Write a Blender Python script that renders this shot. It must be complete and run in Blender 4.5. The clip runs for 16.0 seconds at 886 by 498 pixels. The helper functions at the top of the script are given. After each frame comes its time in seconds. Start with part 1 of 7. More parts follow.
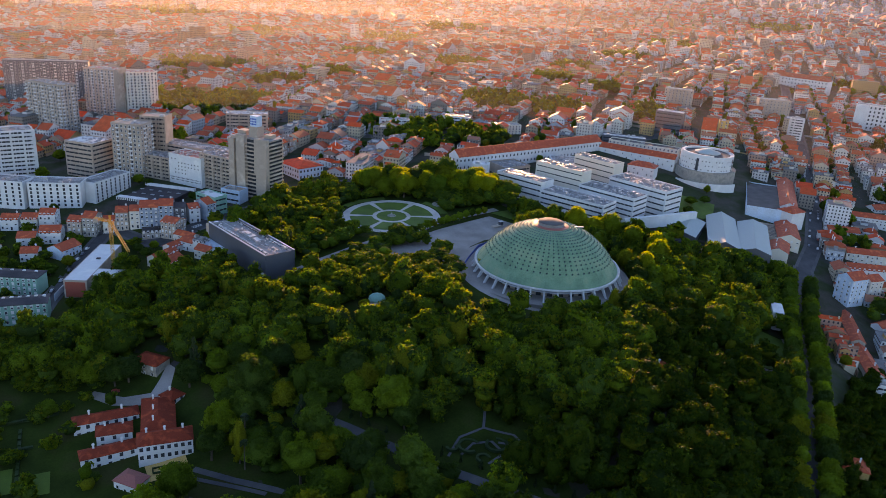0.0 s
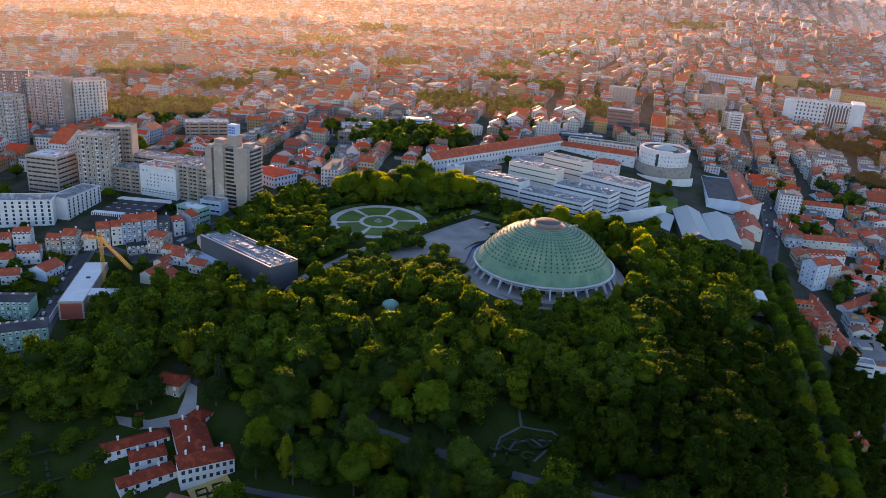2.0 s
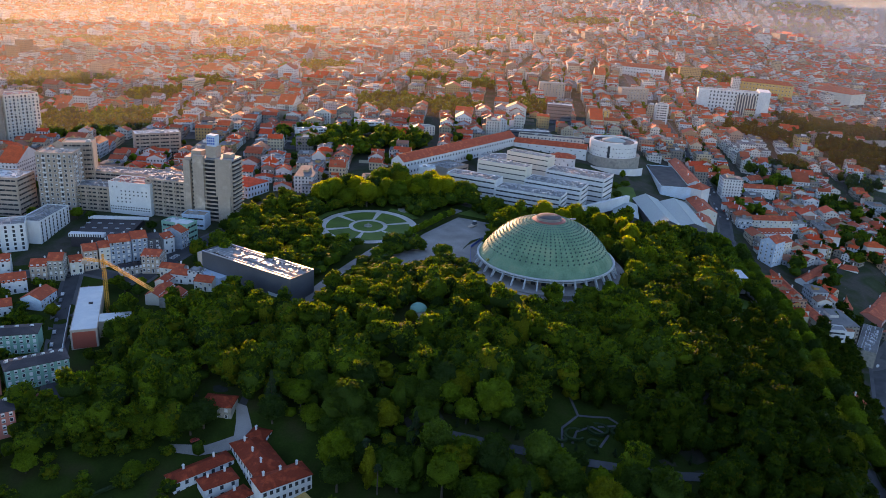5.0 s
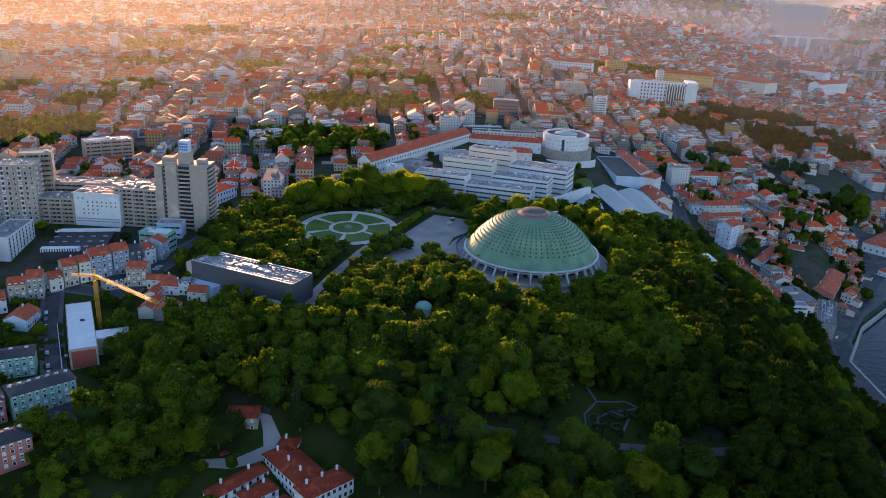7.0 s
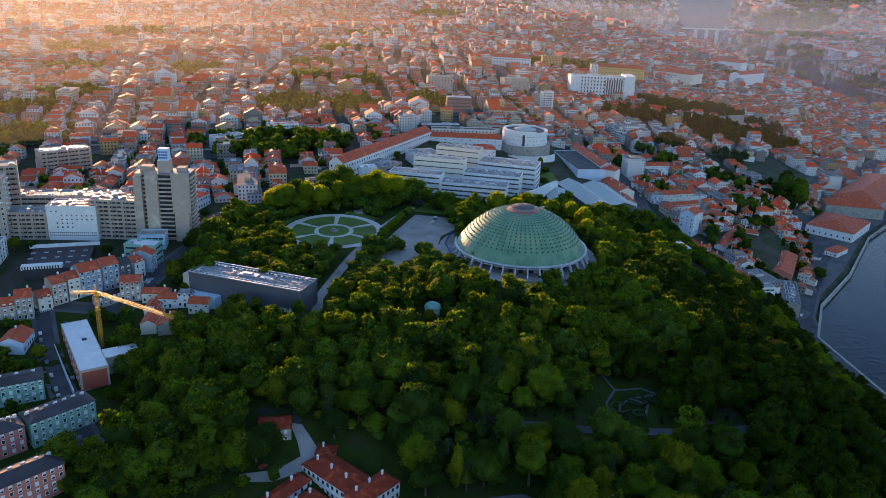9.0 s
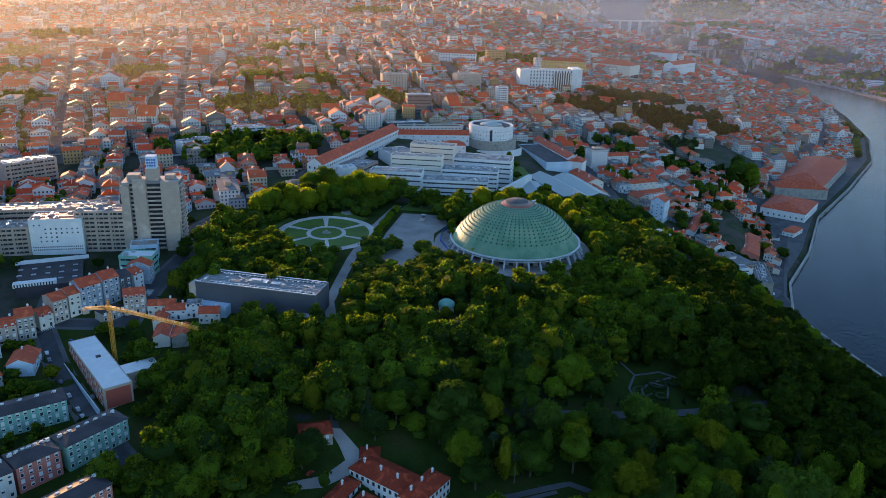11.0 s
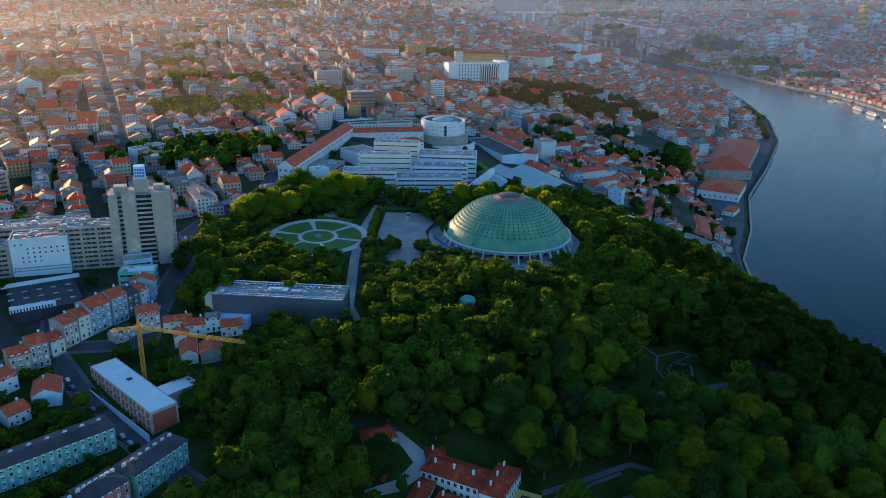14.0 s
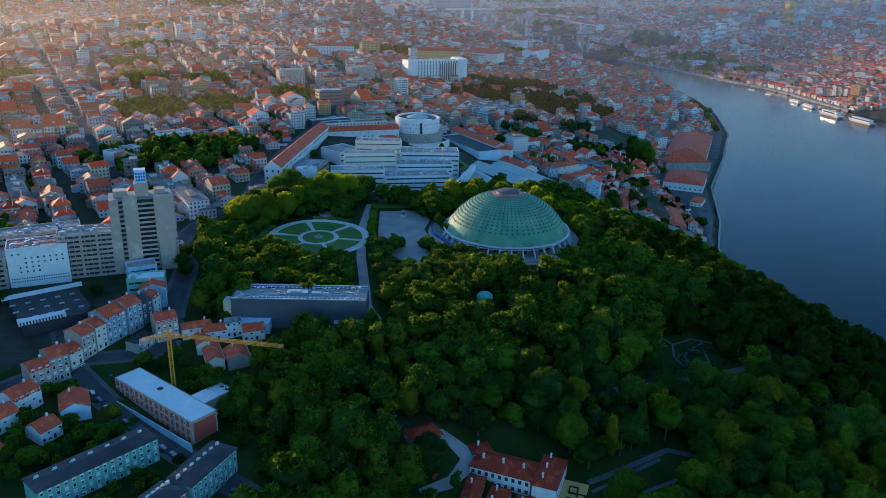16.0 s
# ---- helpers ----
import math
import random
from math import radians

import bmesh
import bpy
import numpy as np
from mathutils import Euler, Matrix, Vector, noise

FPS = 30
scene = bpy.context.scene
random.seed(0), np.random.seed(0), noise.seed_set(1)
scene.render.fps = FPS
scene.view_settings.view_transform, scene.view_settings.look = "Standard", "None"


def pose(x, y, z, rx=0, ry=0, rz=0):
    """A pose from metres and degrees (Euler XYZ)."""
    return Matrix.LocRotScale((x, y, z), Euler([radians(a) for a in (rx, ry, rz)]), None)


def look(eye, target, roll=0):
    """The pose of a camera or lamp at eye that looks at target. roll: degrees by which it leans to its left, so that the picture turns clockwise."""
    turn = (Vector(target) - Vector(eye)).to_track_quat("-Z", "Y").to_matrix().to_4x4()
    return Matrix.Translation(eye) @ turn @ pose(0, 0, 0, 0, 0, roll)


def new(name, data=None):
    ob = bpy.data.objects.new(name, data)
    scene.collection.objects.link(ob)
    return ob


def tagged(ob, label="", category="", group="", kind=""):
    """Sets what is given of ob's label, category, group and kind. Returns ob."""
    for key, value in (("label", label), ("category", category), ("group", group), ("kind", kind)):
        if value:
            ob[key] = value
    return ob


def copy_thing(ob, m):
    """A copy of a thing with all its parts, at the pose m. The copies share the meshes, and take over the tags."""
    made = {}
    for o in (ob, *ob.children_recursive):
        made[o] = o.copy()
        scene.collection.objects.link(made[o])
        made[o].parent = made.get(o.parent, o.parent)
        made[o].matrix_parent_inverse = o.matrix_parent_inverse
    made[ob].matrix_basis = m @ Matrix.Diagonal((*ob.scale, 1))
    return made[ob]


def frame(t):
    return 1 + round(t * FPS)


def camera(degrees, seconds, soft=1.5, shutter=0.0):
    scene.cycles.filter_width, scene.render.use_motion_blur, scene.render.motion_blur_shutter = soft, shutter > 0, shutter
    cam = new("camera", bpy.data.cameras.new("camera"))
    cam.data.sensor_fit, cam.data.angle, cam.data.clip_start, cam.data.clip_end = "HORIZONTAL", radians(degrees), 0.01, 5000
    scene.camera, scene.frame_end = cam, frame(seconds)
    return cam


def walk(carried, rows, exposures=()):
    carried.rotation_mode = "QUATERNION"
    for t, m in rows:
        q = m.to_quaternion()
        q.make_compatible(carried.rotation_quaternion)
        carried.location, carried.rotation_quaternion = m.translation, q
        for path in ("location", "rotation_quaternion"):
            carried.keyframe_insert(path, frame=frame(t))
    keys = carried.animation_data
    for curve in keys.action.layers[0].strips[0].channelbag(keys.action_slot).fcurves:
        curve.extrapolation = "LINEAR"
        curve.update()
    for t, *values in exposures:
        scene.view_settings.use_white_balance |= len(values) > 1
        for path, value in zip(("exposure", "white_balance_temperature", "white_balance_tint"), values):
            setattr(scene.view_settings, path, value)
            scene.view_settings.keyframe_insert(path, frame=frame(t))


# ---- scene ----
cam = camera(59.9, 16.0, 0.8)
METRES, EYE, TILT, LEAN, TURN = 420.0, 180.0, 0.0, 0.0, -4.8
ROWS = [
    (0.0, 0.0, 0.0, 0.0, 1.39, -20.3, -3.75),
    (0.5, -0.0352, -0.0023, 0.0009, -0.41, -20.23, -3.7),
    (1.0, -0.0678, -0.0035, 0.0014, -2.05, -20.14, -3.7),
    (1.5, -0.1011, -0.0038, 0.0012, -3.72, -20.01, -3.67),
    (2.0, -0.1335, -0.003, 0.0006, -5.28, -19.89, -3.64),
    (2.5, -0.1675, -0.0012, 0.0001, -7.03, -19.79, -3.57),
    (3.0, -0.2001, 0.0012, 0.0005, -8.58, -19.74, -3.42),
    (3.5, -0.2325, 0.0047, 0.0002, -10.03, -19.68, -3.35),
    (4.0, -0.2632, 0.0087, -0.0014, -11.38, -19.6, -3.26),
    (6.5, -0.4177, 0.041, -0.0031, -19.56, -19.41, -2.81),
    (7.0, -0.4474, 0.0498, -0.0041, -21.35, -19.39, -2.69),
    (7.5, -0.4784, 0.0604, -0.0037, -23.05, -19.43, -2.55),
    (8.0, -0.5076, 0.0715, -0.0018, -24.58, -19.42, -2.45),
    (8.5, -0.5345, 0.0825, -0.0014, -26.2, -19.42, -2.37),
    (9.0, -0.5634, 0.0956, -0.0009, -27.85, -19.42, -2.33),
    (11.5, -0.6962, 0.1664, 0.0006, -35.27, -19.59, -1.49),
    (12.0, -0.7222, 0.1835, 0.0017, -36.78, -19.65, -1.39),
    (12.5, -0.7465, 0.2003, 0.0035, -38.11, -19.68, -1.35),
    (13.0, -0.7707, 0.218, 0.0031, -39.54, -19.74, -1.36),
    (13.5, -0.7938, 0.2362, 0.003, -40.94, -19.79, -1.31),
    (14.0, -0.8179, 0.2566, 0.0055, -42.34, -19.82, -1.31),
    (14.5, -0.8397, 0.2754, 0.0054, -43.58, -19.83, -1.36),
    (15.0, -0.8624, 0.2959, 0.0055, -44.92, -19.87, -1.34),
    (15.5, -0.8838, 0.3164, 0.0059, -46.18, -19.89, -1.4),
    (16.0, -0.9057, 0.3382, 0.005, -47.48, -19.93, -1.45),
]
LIGHT = [(0.0, 1.98, 7550, 31), (4.0, 1.96, 7400, 30), (9.0, 1.85, 6750, 21), (12.5, 1.68, 6000, 9), (16.0, 1.48, 5150, 1)]
walk(cam, [(t, pose(0, 0, EYE, TILT, LEAN, TURN) @ pose(METRES * x, METRES * y, METRES * z, 90 + pitch, roll, yaw)) for t, x, y, z, yaw, pitch, roll in ROWS], LIGHT)

# ---- light ----
SUN_TURN, SUN_UP = -8.0, 7.0          # degrees: bearing from +y (minus is to the east), height above the horizon
world = bpy.data.worlds.new("sky")
scene.world = world
world.use_nodes = True
wn = world.node_tree.nodes
sky = wn.new("ShaderNodeTexSky")
sky.sky_type, sky.sun_disc = "NISHITA", False
sky.sun_elevation, sky.sun_rotation = radians(SUN_UP), radians(-SUN_TURN)
sky.air_density, sky.dust_density, sky.ozone_density = 1.0, 0.25, 3.0
world.node_tree.links.new(sky.outputs["Color"], wn["Background"].inputs["Color"])
wn["Background"].inputs["Strength"].default_value = 0.15

sun = new("sun", bpy.data.lights.new("sun", "SUN"))
sun.data.energy, sun.data.angle, sun.data.color = 4.2, radians(0.8), (1.0, 0.58, 0.27)
_az, _el = radians(90 + SUN_TURN), radians(SUN_UP)
SUN_DIR = Vector((math.cos(_az) * math.cos(_el), math.sin(_az) * math.cos(_el), math.sin(_el)))
sun.matrix_world = look(SUN_DIR * 3000, (0, 0, 0))


# ---- materials ----
def material(name, colours, rough=0.8, metal=0.0, scale=0.3, fine=4.0, bump=0.3, vary="", spread=0.25, uv=None, translucent=0.0, spec=0.5):
    """A procedural surface. colours: a list the hue is picked from (per object, per island, or by noise); scale and fine: the two
    noise frequencies per metre; uv: (bay, storey) lays a grid of dark window openings over it."""
    m = bpy.data.materials.new(name)
    m.use_nodes = True
    nt = m.node_tree
    N, L = nt.nodes, nt.links
    b = N["Principled BSDF"]
    geo = N.new("ShaderNodeNewGeometry")
    n1 = N.new("ShaderNodeTexNoise")
    n1.inputs["Scale"].default_value, n1.inputs["Detail"].default_value = scale, 4
    n2 = N.new("ShaderNodeTexNoise")
    n2.inputs["Scale"].default_value, n2.inputs["Detail"].default_value = fine, 3
    L.new(geo.outputs["Position"], n1.inputs["Vector"])
    L.new(geo.outputs["Position"], n2.inputs["Vector"])
    ramp = N.new("ShaderNodeValToRGB")
    cr = ramp.color_ramp
    while len(cr.elements) < len(colours):
        cr.elements.new(0.5)
    for i, c in enumerate(colours):
        cr.elements[i].position = i / max(1, len(colours) - 1) if not vary else i / len(colours)
        cr.elements[i].color = (*c, 1)
    if vary:
        cr.interpolation = "CONSTANT"
    if vary == "object":
        L.new(N.new("ShaderNodeObjectInfo").outputs["Random"], ramp.inputs["Fac"])
    elif vary == "island":
        L.new(geo.outputs["Random Per Island"], ramp.inputs["Fac"])
    else:
        st = N.new("ShaderNodeMapRange")
        st.inputs["From Min"].default_value, st.inputs["From Max"].default_value = 0.32, 0.68
        L.new(n1.outputs["Fac"], st.inputs["Value"])
        L.new(st.outputs["Result"], ramp.inputs["Fac"])
    mixn = N.new("ShaderNodeMath")
    mixn.operation = "ADD"
    L.new(n1.outputs["Fac"], mixn.inputs[0])
    L.new(n2.outputs["Fac"], mixn.inputs[1])
    val = N.new("ShaderNodeMapRange")
    val.inputs["From Min"].default_value, val.inputs["From Max"].default_value = 0.6, 1.4
    val.inputs["To Min"].default_value, val.inputs["To Max"].default_value = 1 - spread, 1 + spread
    L.new(mixn.outputs["Value"], val.inputs["Value"])
    hsv = N.new("ShaderNodeHueSaturation")
    L.new(ramp.outputs["Color"], hsv.inputs["Color"])
    L.new(val.outputs["Result"], hsv.inputs["Value"])
    colour, roughness = hsv.outputs["Color"], None
    if uv:
        uvn = N.new("ShaderNodeUVMap")
        uvn.uv_map = "walls"
        sep = N.new("ShaderNodeSeparateXYZ")
        L.new(uvn.outputs["UV"], sep.inputs["Vector"])
        masks = []
        for out, step, lo, hi in (("X", uv[0], 0.3, 0.7), ("Y", uv[1], 0.3, 0.8)):
            dv = N.new("ShaderNodeMath"); dv.operation = "DIVIDE"; dv.inputs[1].default_value = step
            fr = N.new("ShaderNodeMath"); fr.operation = "FRACT"
            g1 = N.new("ShaderNodeMath"); g1.operation = "GREATER_THAN"; g1.inputs[1].default_value = lo
            g2 = N.new("ShaderNodeMath"); g2.operation = "LESS_THAN"; g2.inputs[1].default_value = hi
            mu = N.new("ShaderNodeMath"); mu.operation = "MULTIPLY"
            L.new(sep.outputs[out], dv.inputs[0]); L.new(dv.outputs[0], fr.inputs[0])
            L.new(fr.outputs[0], g1.inputs[0]); L.new(fr.outputs[0], g2.inputs[0])
            L.new(g1.outputs[0], mu.inputs[0]); L.new(g2.outputs[0], mu.inputs[1])
            masks.append(mu)
        both = N.new("ShaderNodeMath"); both.operation = "MULTIPLY"
        L.new(masks[0].outputs[0], both.inputs[0]); L.new(masks[1].outputs[0], both.inputs[1])
        mix = N.new("ShaderNodeMix"); mix.data_type = "RGBA"
        mix.inputs["B"].default_value = (0.05, 0.055, 0.065, 1)
        L.new(both.outputs[0], mix.inputs["Factor"])
        L.new(colour, mix.inputs["A"])
        colour = mix.outputs["Result"]
        rr = N.new("ShaderNodeMapRange")
        rr.inputs["To Min"].default_value, rr.inputs["To Max"].default_value = rough, 0.2
        L.new(both.outputs[0], rr.inputs["Value"])
        roughness = rr.outputs["Result"]
    L.new(colour, b.inputs["Base Color"])
    b.inputs["Roughness"].default_value, b.inputs["Metallic"].default_value = rough, metal
    b.inputs["Specular IOR Level"].default_value = spec
    if roughness:
        L.new(roughness, b.inputs["Roughness"])
    if bump:
        bp = N.new("ShaderNodeBump")
        bp.inputs["Strength"].default_value, bp.inputs["Distance"].default_value = bump, 0.3 / fine if not translucent else 0.7
        L.new(n2.outputs["Fac"], bp.inputs["Height"])
        L.new(bp.outputs["Normal"], b.inputs["Normal"])
    if translucent:
        tr = N.new("ShaderNodeBsdfTranslucent")
        warm = N.new("ShaderNodeMix"); warm.data_type, warm.blend_type = "RGBA", "MULTIPLY"
        warm.inputs["Factor"].default_value = 1.0
        warm.inputs["B"].default_value = (2.1, 1.95, 0.3, 1)
        L.new(colour, warm.inputs["A"])
        L.new(warm.outputs["Result"], tr.inputs["Color"])
        ms = N.new("ShaderNodeMixShader")
        ms.inputs["Fac"].default_value = translucent
        L.new(b.outputs["BSDF"], ms.inputs[1])
        L.new(tr.outputs["BSDF"], ms.inputs[2])
        L.new(ms.outputs["Shader"], N["Material Output"].inputs["Surface"])
    return m


WALLS = [tuple(0.86 * q for q in c) for c in (
         (0.62, 0.57, 0.51), (0.70, 0.68, 0.65), (0.44, 0.33, 0.22), (0.55, 0.45, 0.33), (0.30, 0.25, 0.21), (0.66, 0.61, 0.56), (0.38, 0.22, 0.13), (0.45, 0.27, 0.20), (0.24, 0.20, 0.17),
         (0.58, 0.46, 0.32), (0.72, 0.71, 0.70), (0.68, 0.63, 0.58), (0.60, 0.57, 0.55), (0.42, 0.46, 0.50), (0.50, 0.30, 0.12))]
TILES = [(min(0.64, 1.35 * a), 0.95 * b, 0.75 * c) for a, b, c in ((0.432, 0.081, 0.03), (0.336, 0.067, 0.03), (0.504, 0.104, 0.038), (0.264, 0.062, 0.034), (0.396, 0.095, 0.043), (0.288, 0.081, 0.043), (0.528, 0.081, 0.025), (0.24, 0.142, 0.111), (0.456, 0.067, 0.024), (0.48, 0.071, 0.025))]
M = {}
M["ground"] = material("city_ground", [(0.05, 0.048, 0.048), (0.026, 0.042, 0.012), (0.066, 0.055, 0.045), (0.022, 0.038, 0.011), (0.035, 0.045, 0.02)], 0.9, scale=0.02, fine=0.6, bump=0.4, spec=0.15)
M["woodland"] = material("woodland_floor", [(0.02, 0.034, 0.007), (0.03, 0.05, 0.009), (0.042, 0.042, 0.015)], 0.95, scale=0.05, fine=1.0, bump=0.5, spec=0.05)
M["lawn"] = material("mown_grass", [(0.055, 0.105, 0.006), (0.07, 0.125, 0.008)], 0.9, scale=0.08, fine=2.5, bump=0.4)
M["gravel"] = material("pale_gravel", [(0.25, 0.225, 0.205), (0.31, 0.28, 0.26)], 0.9, scale=0.06, fine=3, bump=0.2, spec=0.12)
M["asphalt"] = material("asphalt", [(0.05, 0.05, 0.055), (0.075, 0.073, 0.075)], 0.7, scale=0.1, fine=3, bump=0.2, spec=0.12)
M["paint"] = material("road_paint", [(0.7, 0.7, 0.68), (0.6, 0.6, 0.58)], 0.7, scale=0.5, fine=5)
M["wall"] = material("rendered_wall", WALLS, 0.85, vary="object", scale=0.15, fine=1.5, spread=0.15, bump=0.1)
M["wall_i"] = material("far_rendered_wall", WALLS, 0.85, vary="island", scale=0.1, fine=1.0, spread=0.15, bump=0.1, uv=(3.0, 3.2))
M["tiles"] = material("clay_roof_tiles", TILES, 0.7, vary="object", scale=0.25, fine=2.2, spread=0.35, bump=0.6, spec=0.15)
M["tiles_i"] = material("far_clay_roof_tiles", TILES, 0.65, vary="island", scale=0.2, fine=1.5, spread=0.3, bump=0.5, spec=0.15)
M["redtiles"] = material("red_clay_roof_tiles", [(0.52, 0.085, 0.03), (0.42, 0.07, 0.03), (0.58, 0.115, 0.04)], 0.7, scale=0.3, fine=2.5, spread=0.3, bump=0.6, spec=0.25)
# deep red tiles, with the dimness round the manor also put into the colour
M["dimtiles"] = material("dimmed_roof_tiles", [(0.30, 0.042, 0.018), (0.22, 0.034, 0.016), (0.36, 0.055, 0.022)], 0.8, scale=0.3, fine=2.5, spread=0.35, bump=0.6, spec=0.15)
M["white"] = material("white_render", [(0.70, 0.70, 0.70), (0.60, 0.60, 0.60), (0.66, 0.65, 0.63)], 0.8, scale=0.12, fine=1.5, spread=0.1, bump=0.1)
M["cream"] = material("cream_render", [(0.66, 0.60, 0.50), (0.60, 0.55, 0.47)], 0.85, scale=0.12, fine=1.5, spread=0.1, bump=0.1)
M["concrete"] = material("weathered_concrete", [(0.46, 0.365, 0.295), (0.39, 0.31, 0.25), (0.51, 0.41, 0.335)], 0.85, scale=0.12, fine=1.2, spread=0.15, bump=0.2, spec=0.12)
M["brown"] = material("brown_concrete", [(0.36, 0.28, 0.22), (0.42, 0.33, 0.265)], 0.85, scale=0.12, fine=1.2, spread=0.15, bump=0.2)
M["grey"] = material("grey_cladding", [(0.085, 0.09, 0.105), (0.065, 0.07, 0.085)], 0.6, scale=0.1, fine=1.0, spread=0.12, bump=0.05)
M["flatroof"] = material("flat_roof_gravel", [(0.30, 0.29, 0.285), (0.23, 0.22, 0.22), (0.36, 0.35, 0.34)], 0.7, scale=0.1, fine=1.2, spread=0.2, bump=0.2, spec=0.12)
M["darkroof"] = material("dark_sheet_roof", [(0.045, 0.04, 0.045), (0.065, 0.055, 0.06)], 0.6, scale=0.1, fine=1.2, spread=0.2, spec=0.12)
M["glass"] = material("window_glass", [(0.03, 0.035, 0.045), (0.05, 0.055, 0.06)], 0.12, scale=0.2, fine=0.5, bump=0.0, spec=0.8)
M["shutter"] = material("painted_shutter", [(0.62, 0.62, 0.60), (0.5, 0.5, 0.5)], 0.6, scale=0.3, fine=3)
M["metal"] = material("grey_metal", [(0.45, 0.46, 0.48), (0.36, 0.37, 0.39)], 0.4, 0.7, scale=0.3, fine=2)
M["sheet"] = material("pale_sheet_roof", [(0.38, 0.43, 0.41), (0.33, 0.37, 0.36)], 0.6, 0.0, scale=0.08, fine=1.0, spread=0.15, spec=0.1)
M["copper"] = material("green_copper", [(0.125, 0.245, 0.150), (0.15, 0.275, 0.170), (0.185, 0.265, 0.160)], 0.5, 0.0, scale=0.12, fine=1.6, spread=0.25, bump=0.15, spec=0.15)
M["copperdark"] = material("darkened_copper", [(0.04, 0.12, 0.10), (0.06, 0.16, 0.13)], 0.5, 0.0, scale=0.3, fine=2)
M["skyglass"] = material("roof_light_glass", [(0.02, 0.03, 0.03), (0.03, 0.045, 0.04)], 0.15, scale=0.3, fine=1, bump=0, spec=0.6)
M["rust"] = material("red_roof_ring", [(0.36, 0.10, 0.075), (0.30, 0.085, 0.07)], 0.6, scale=0.3, fine=2)
M["yellow"] = material("yellow_crane_paint", [(0.62, 0.30, 0.02), (0.55, 0.25, 0.02)], 0.5, scale=0.5, fine=3)
M["brick"] = material("bare_red_brick", [(0.42, 0.085, 0.05), (0.34, 0.07, 0.045)], 0.9, scale=0.4, fine=4, spread=0.3)
M["teal"] = material("teal_render", [(0.16, 0.36, 0.29), (0.21, 0.40, 0.31)], 0.85, scale=0.15, fine=1.5, spread=0.12)
M["salmon"] = material("salmon_render", [(0.50, 0.16, 0.12), (0.45, 0.15, 0.12)], 0.85, scale=0.15, fine=1.5, spread=0.12)
M["ochre"] = material("ochre_render", [(0.62, 0.38, 0.12), (0.55, 0.35, 0.12)], 0.85, scale=0.15, fine=1.5)
M["skyblue"] = material("pale_blue_render", [(0.50, 0.60, 0.70), (0.45, 0.55, 0.66)], 0.85, scale=0.15, fine=1.5)
M["tilefront"] = material("blue_grey_tiled_front", [(0.27, 0.34, 0.42), (0.22, 0.28, 0.36), (0.33, 0.38, 0.44)], 0.5, scale=0.2, fine=2.5, spread=0.2, bump=0.2)
M["pathstone"] = material("pale_path_gravel", [(0.46, 0.42, 0.38), (0.54, 0.49, 0.45)], 0.9, scale=0.08, fine=3, bump=0.2, spec=0.1)
M["stone"] = material("granite_wall", [(0.26, 0.24, 0.21), (0.34, 0.31, 0.27), (0.2, 0.19, 0.17)], 0.9, scale=0.2, fine=1.5, spread=0.25, bump=0.4)
M["water"] = material("river_water", [(0.004, 0.014, 0.024), (0.006, 0.018, 0.030)], 0.12, scale=0.006, fine=0.2, spread=0.35, bump=0.22, spec=0.06)
M["bark"] = material("bark", [(0.07, 0.05, 0.035), (0.10, 0.075, 0.05)], 0.95, scale=0.5, fine=3)
LEAVES = [tuple(1.22 * q for q in c) for c in ((0.055, 0.095, 0.008), (0.075, 0.115, 0.008), (0.040, 0.076, 0.010), (0.105, 0.118, 0.008), (0.050, 0.090, 0.014), (0.030, 0.058, 0.010), (0.024, 0.048, 0.012), (0.085, 0.135, 0.010))]
M["leaf"] = material("broad_leaves", LEAVES, 0.6, vary="object", scale=0.12, fine=1.7, spread=0.6, bump=0.9, translucent=0.45, spec=0.03)
M["leaf_i"] = material("far_leaves", LEAVES, 0.6, vary="island", scale=0.08, fine=1.4, spread=0.55, bump=0.9, translucent=0.5, spec=0.03)
# leaf colours copied darker, so slopes and groves look shaded
M["shadeleaf"] = material("shade_dark_leaves", [tuple(0.72 * q for q in c) for c in ((0.0328, 0.0651, 0.0045), (0.042, 0.0745, 0.0049), (0.0236, 0.0523, 0.0053), (0.0623, 0.0803, 0.0045), (0.0328, 0.0651, 0.008), (0.0184, 0.0419, 0.0053))], 0.6, vary="island", scale=0.08, fine=1.4, spread=0.55, bump=0.9, translucent=0.35, spec=0.03)
# brighter leaf copy; sunlight through the crowns is put into the colour
M["sunlit_leaf"] = material("sunlit_tint_leaves", [(0.19, 0.22, 0.012), (0.15, 0.19, 0.012), (0.115, 0.16, 0.012)], 0.6, vary="object", scale=0.12, fine=1.7, spread=0.6, bump=0.9, translucent=0.6, spec=0.03)
M["needle"] = material("conifer_needles", [(0.018, 0.042, 0.013), (0.024, 0.05, 0.014)], 0.7, vary="object", scale=0.2, fine=1.5, spread=0.3, bump=0.0, translucent=0.2, spec=0.3)
M["autumn"] = material("orange_leaves", [(0.30, 0.10, 0.02), (0.26, 0.12, 0.02)], 0.7, scale=0.3, fine=2, bump=0.0, translucent=0.3)
M["setts"] = material("granite_setts", [(0.085, 0.085, 0.09), (0.115, 0.11, 0.11), (0.07, 0.07, 0.075)], 0.8, scale=0.05, fine=2.0, spread=0.2, bump=0.3, spec=0.12)
M["farflat"] = material("dark_felt_roofs", [(0.15, 0.145, 0.145), (0.20, 0.19, 0.185), (0.11, 0.105, 0.11)], 0.9, scale=0.03, fine=1.0, spread=0.25, spec=0.1)
M["tyre"] = material("tyre_rubber", [(0.02, 0.02, 0.02), (0.03, 0.03, 0.03)], 0.9, scale=1, fine=5)
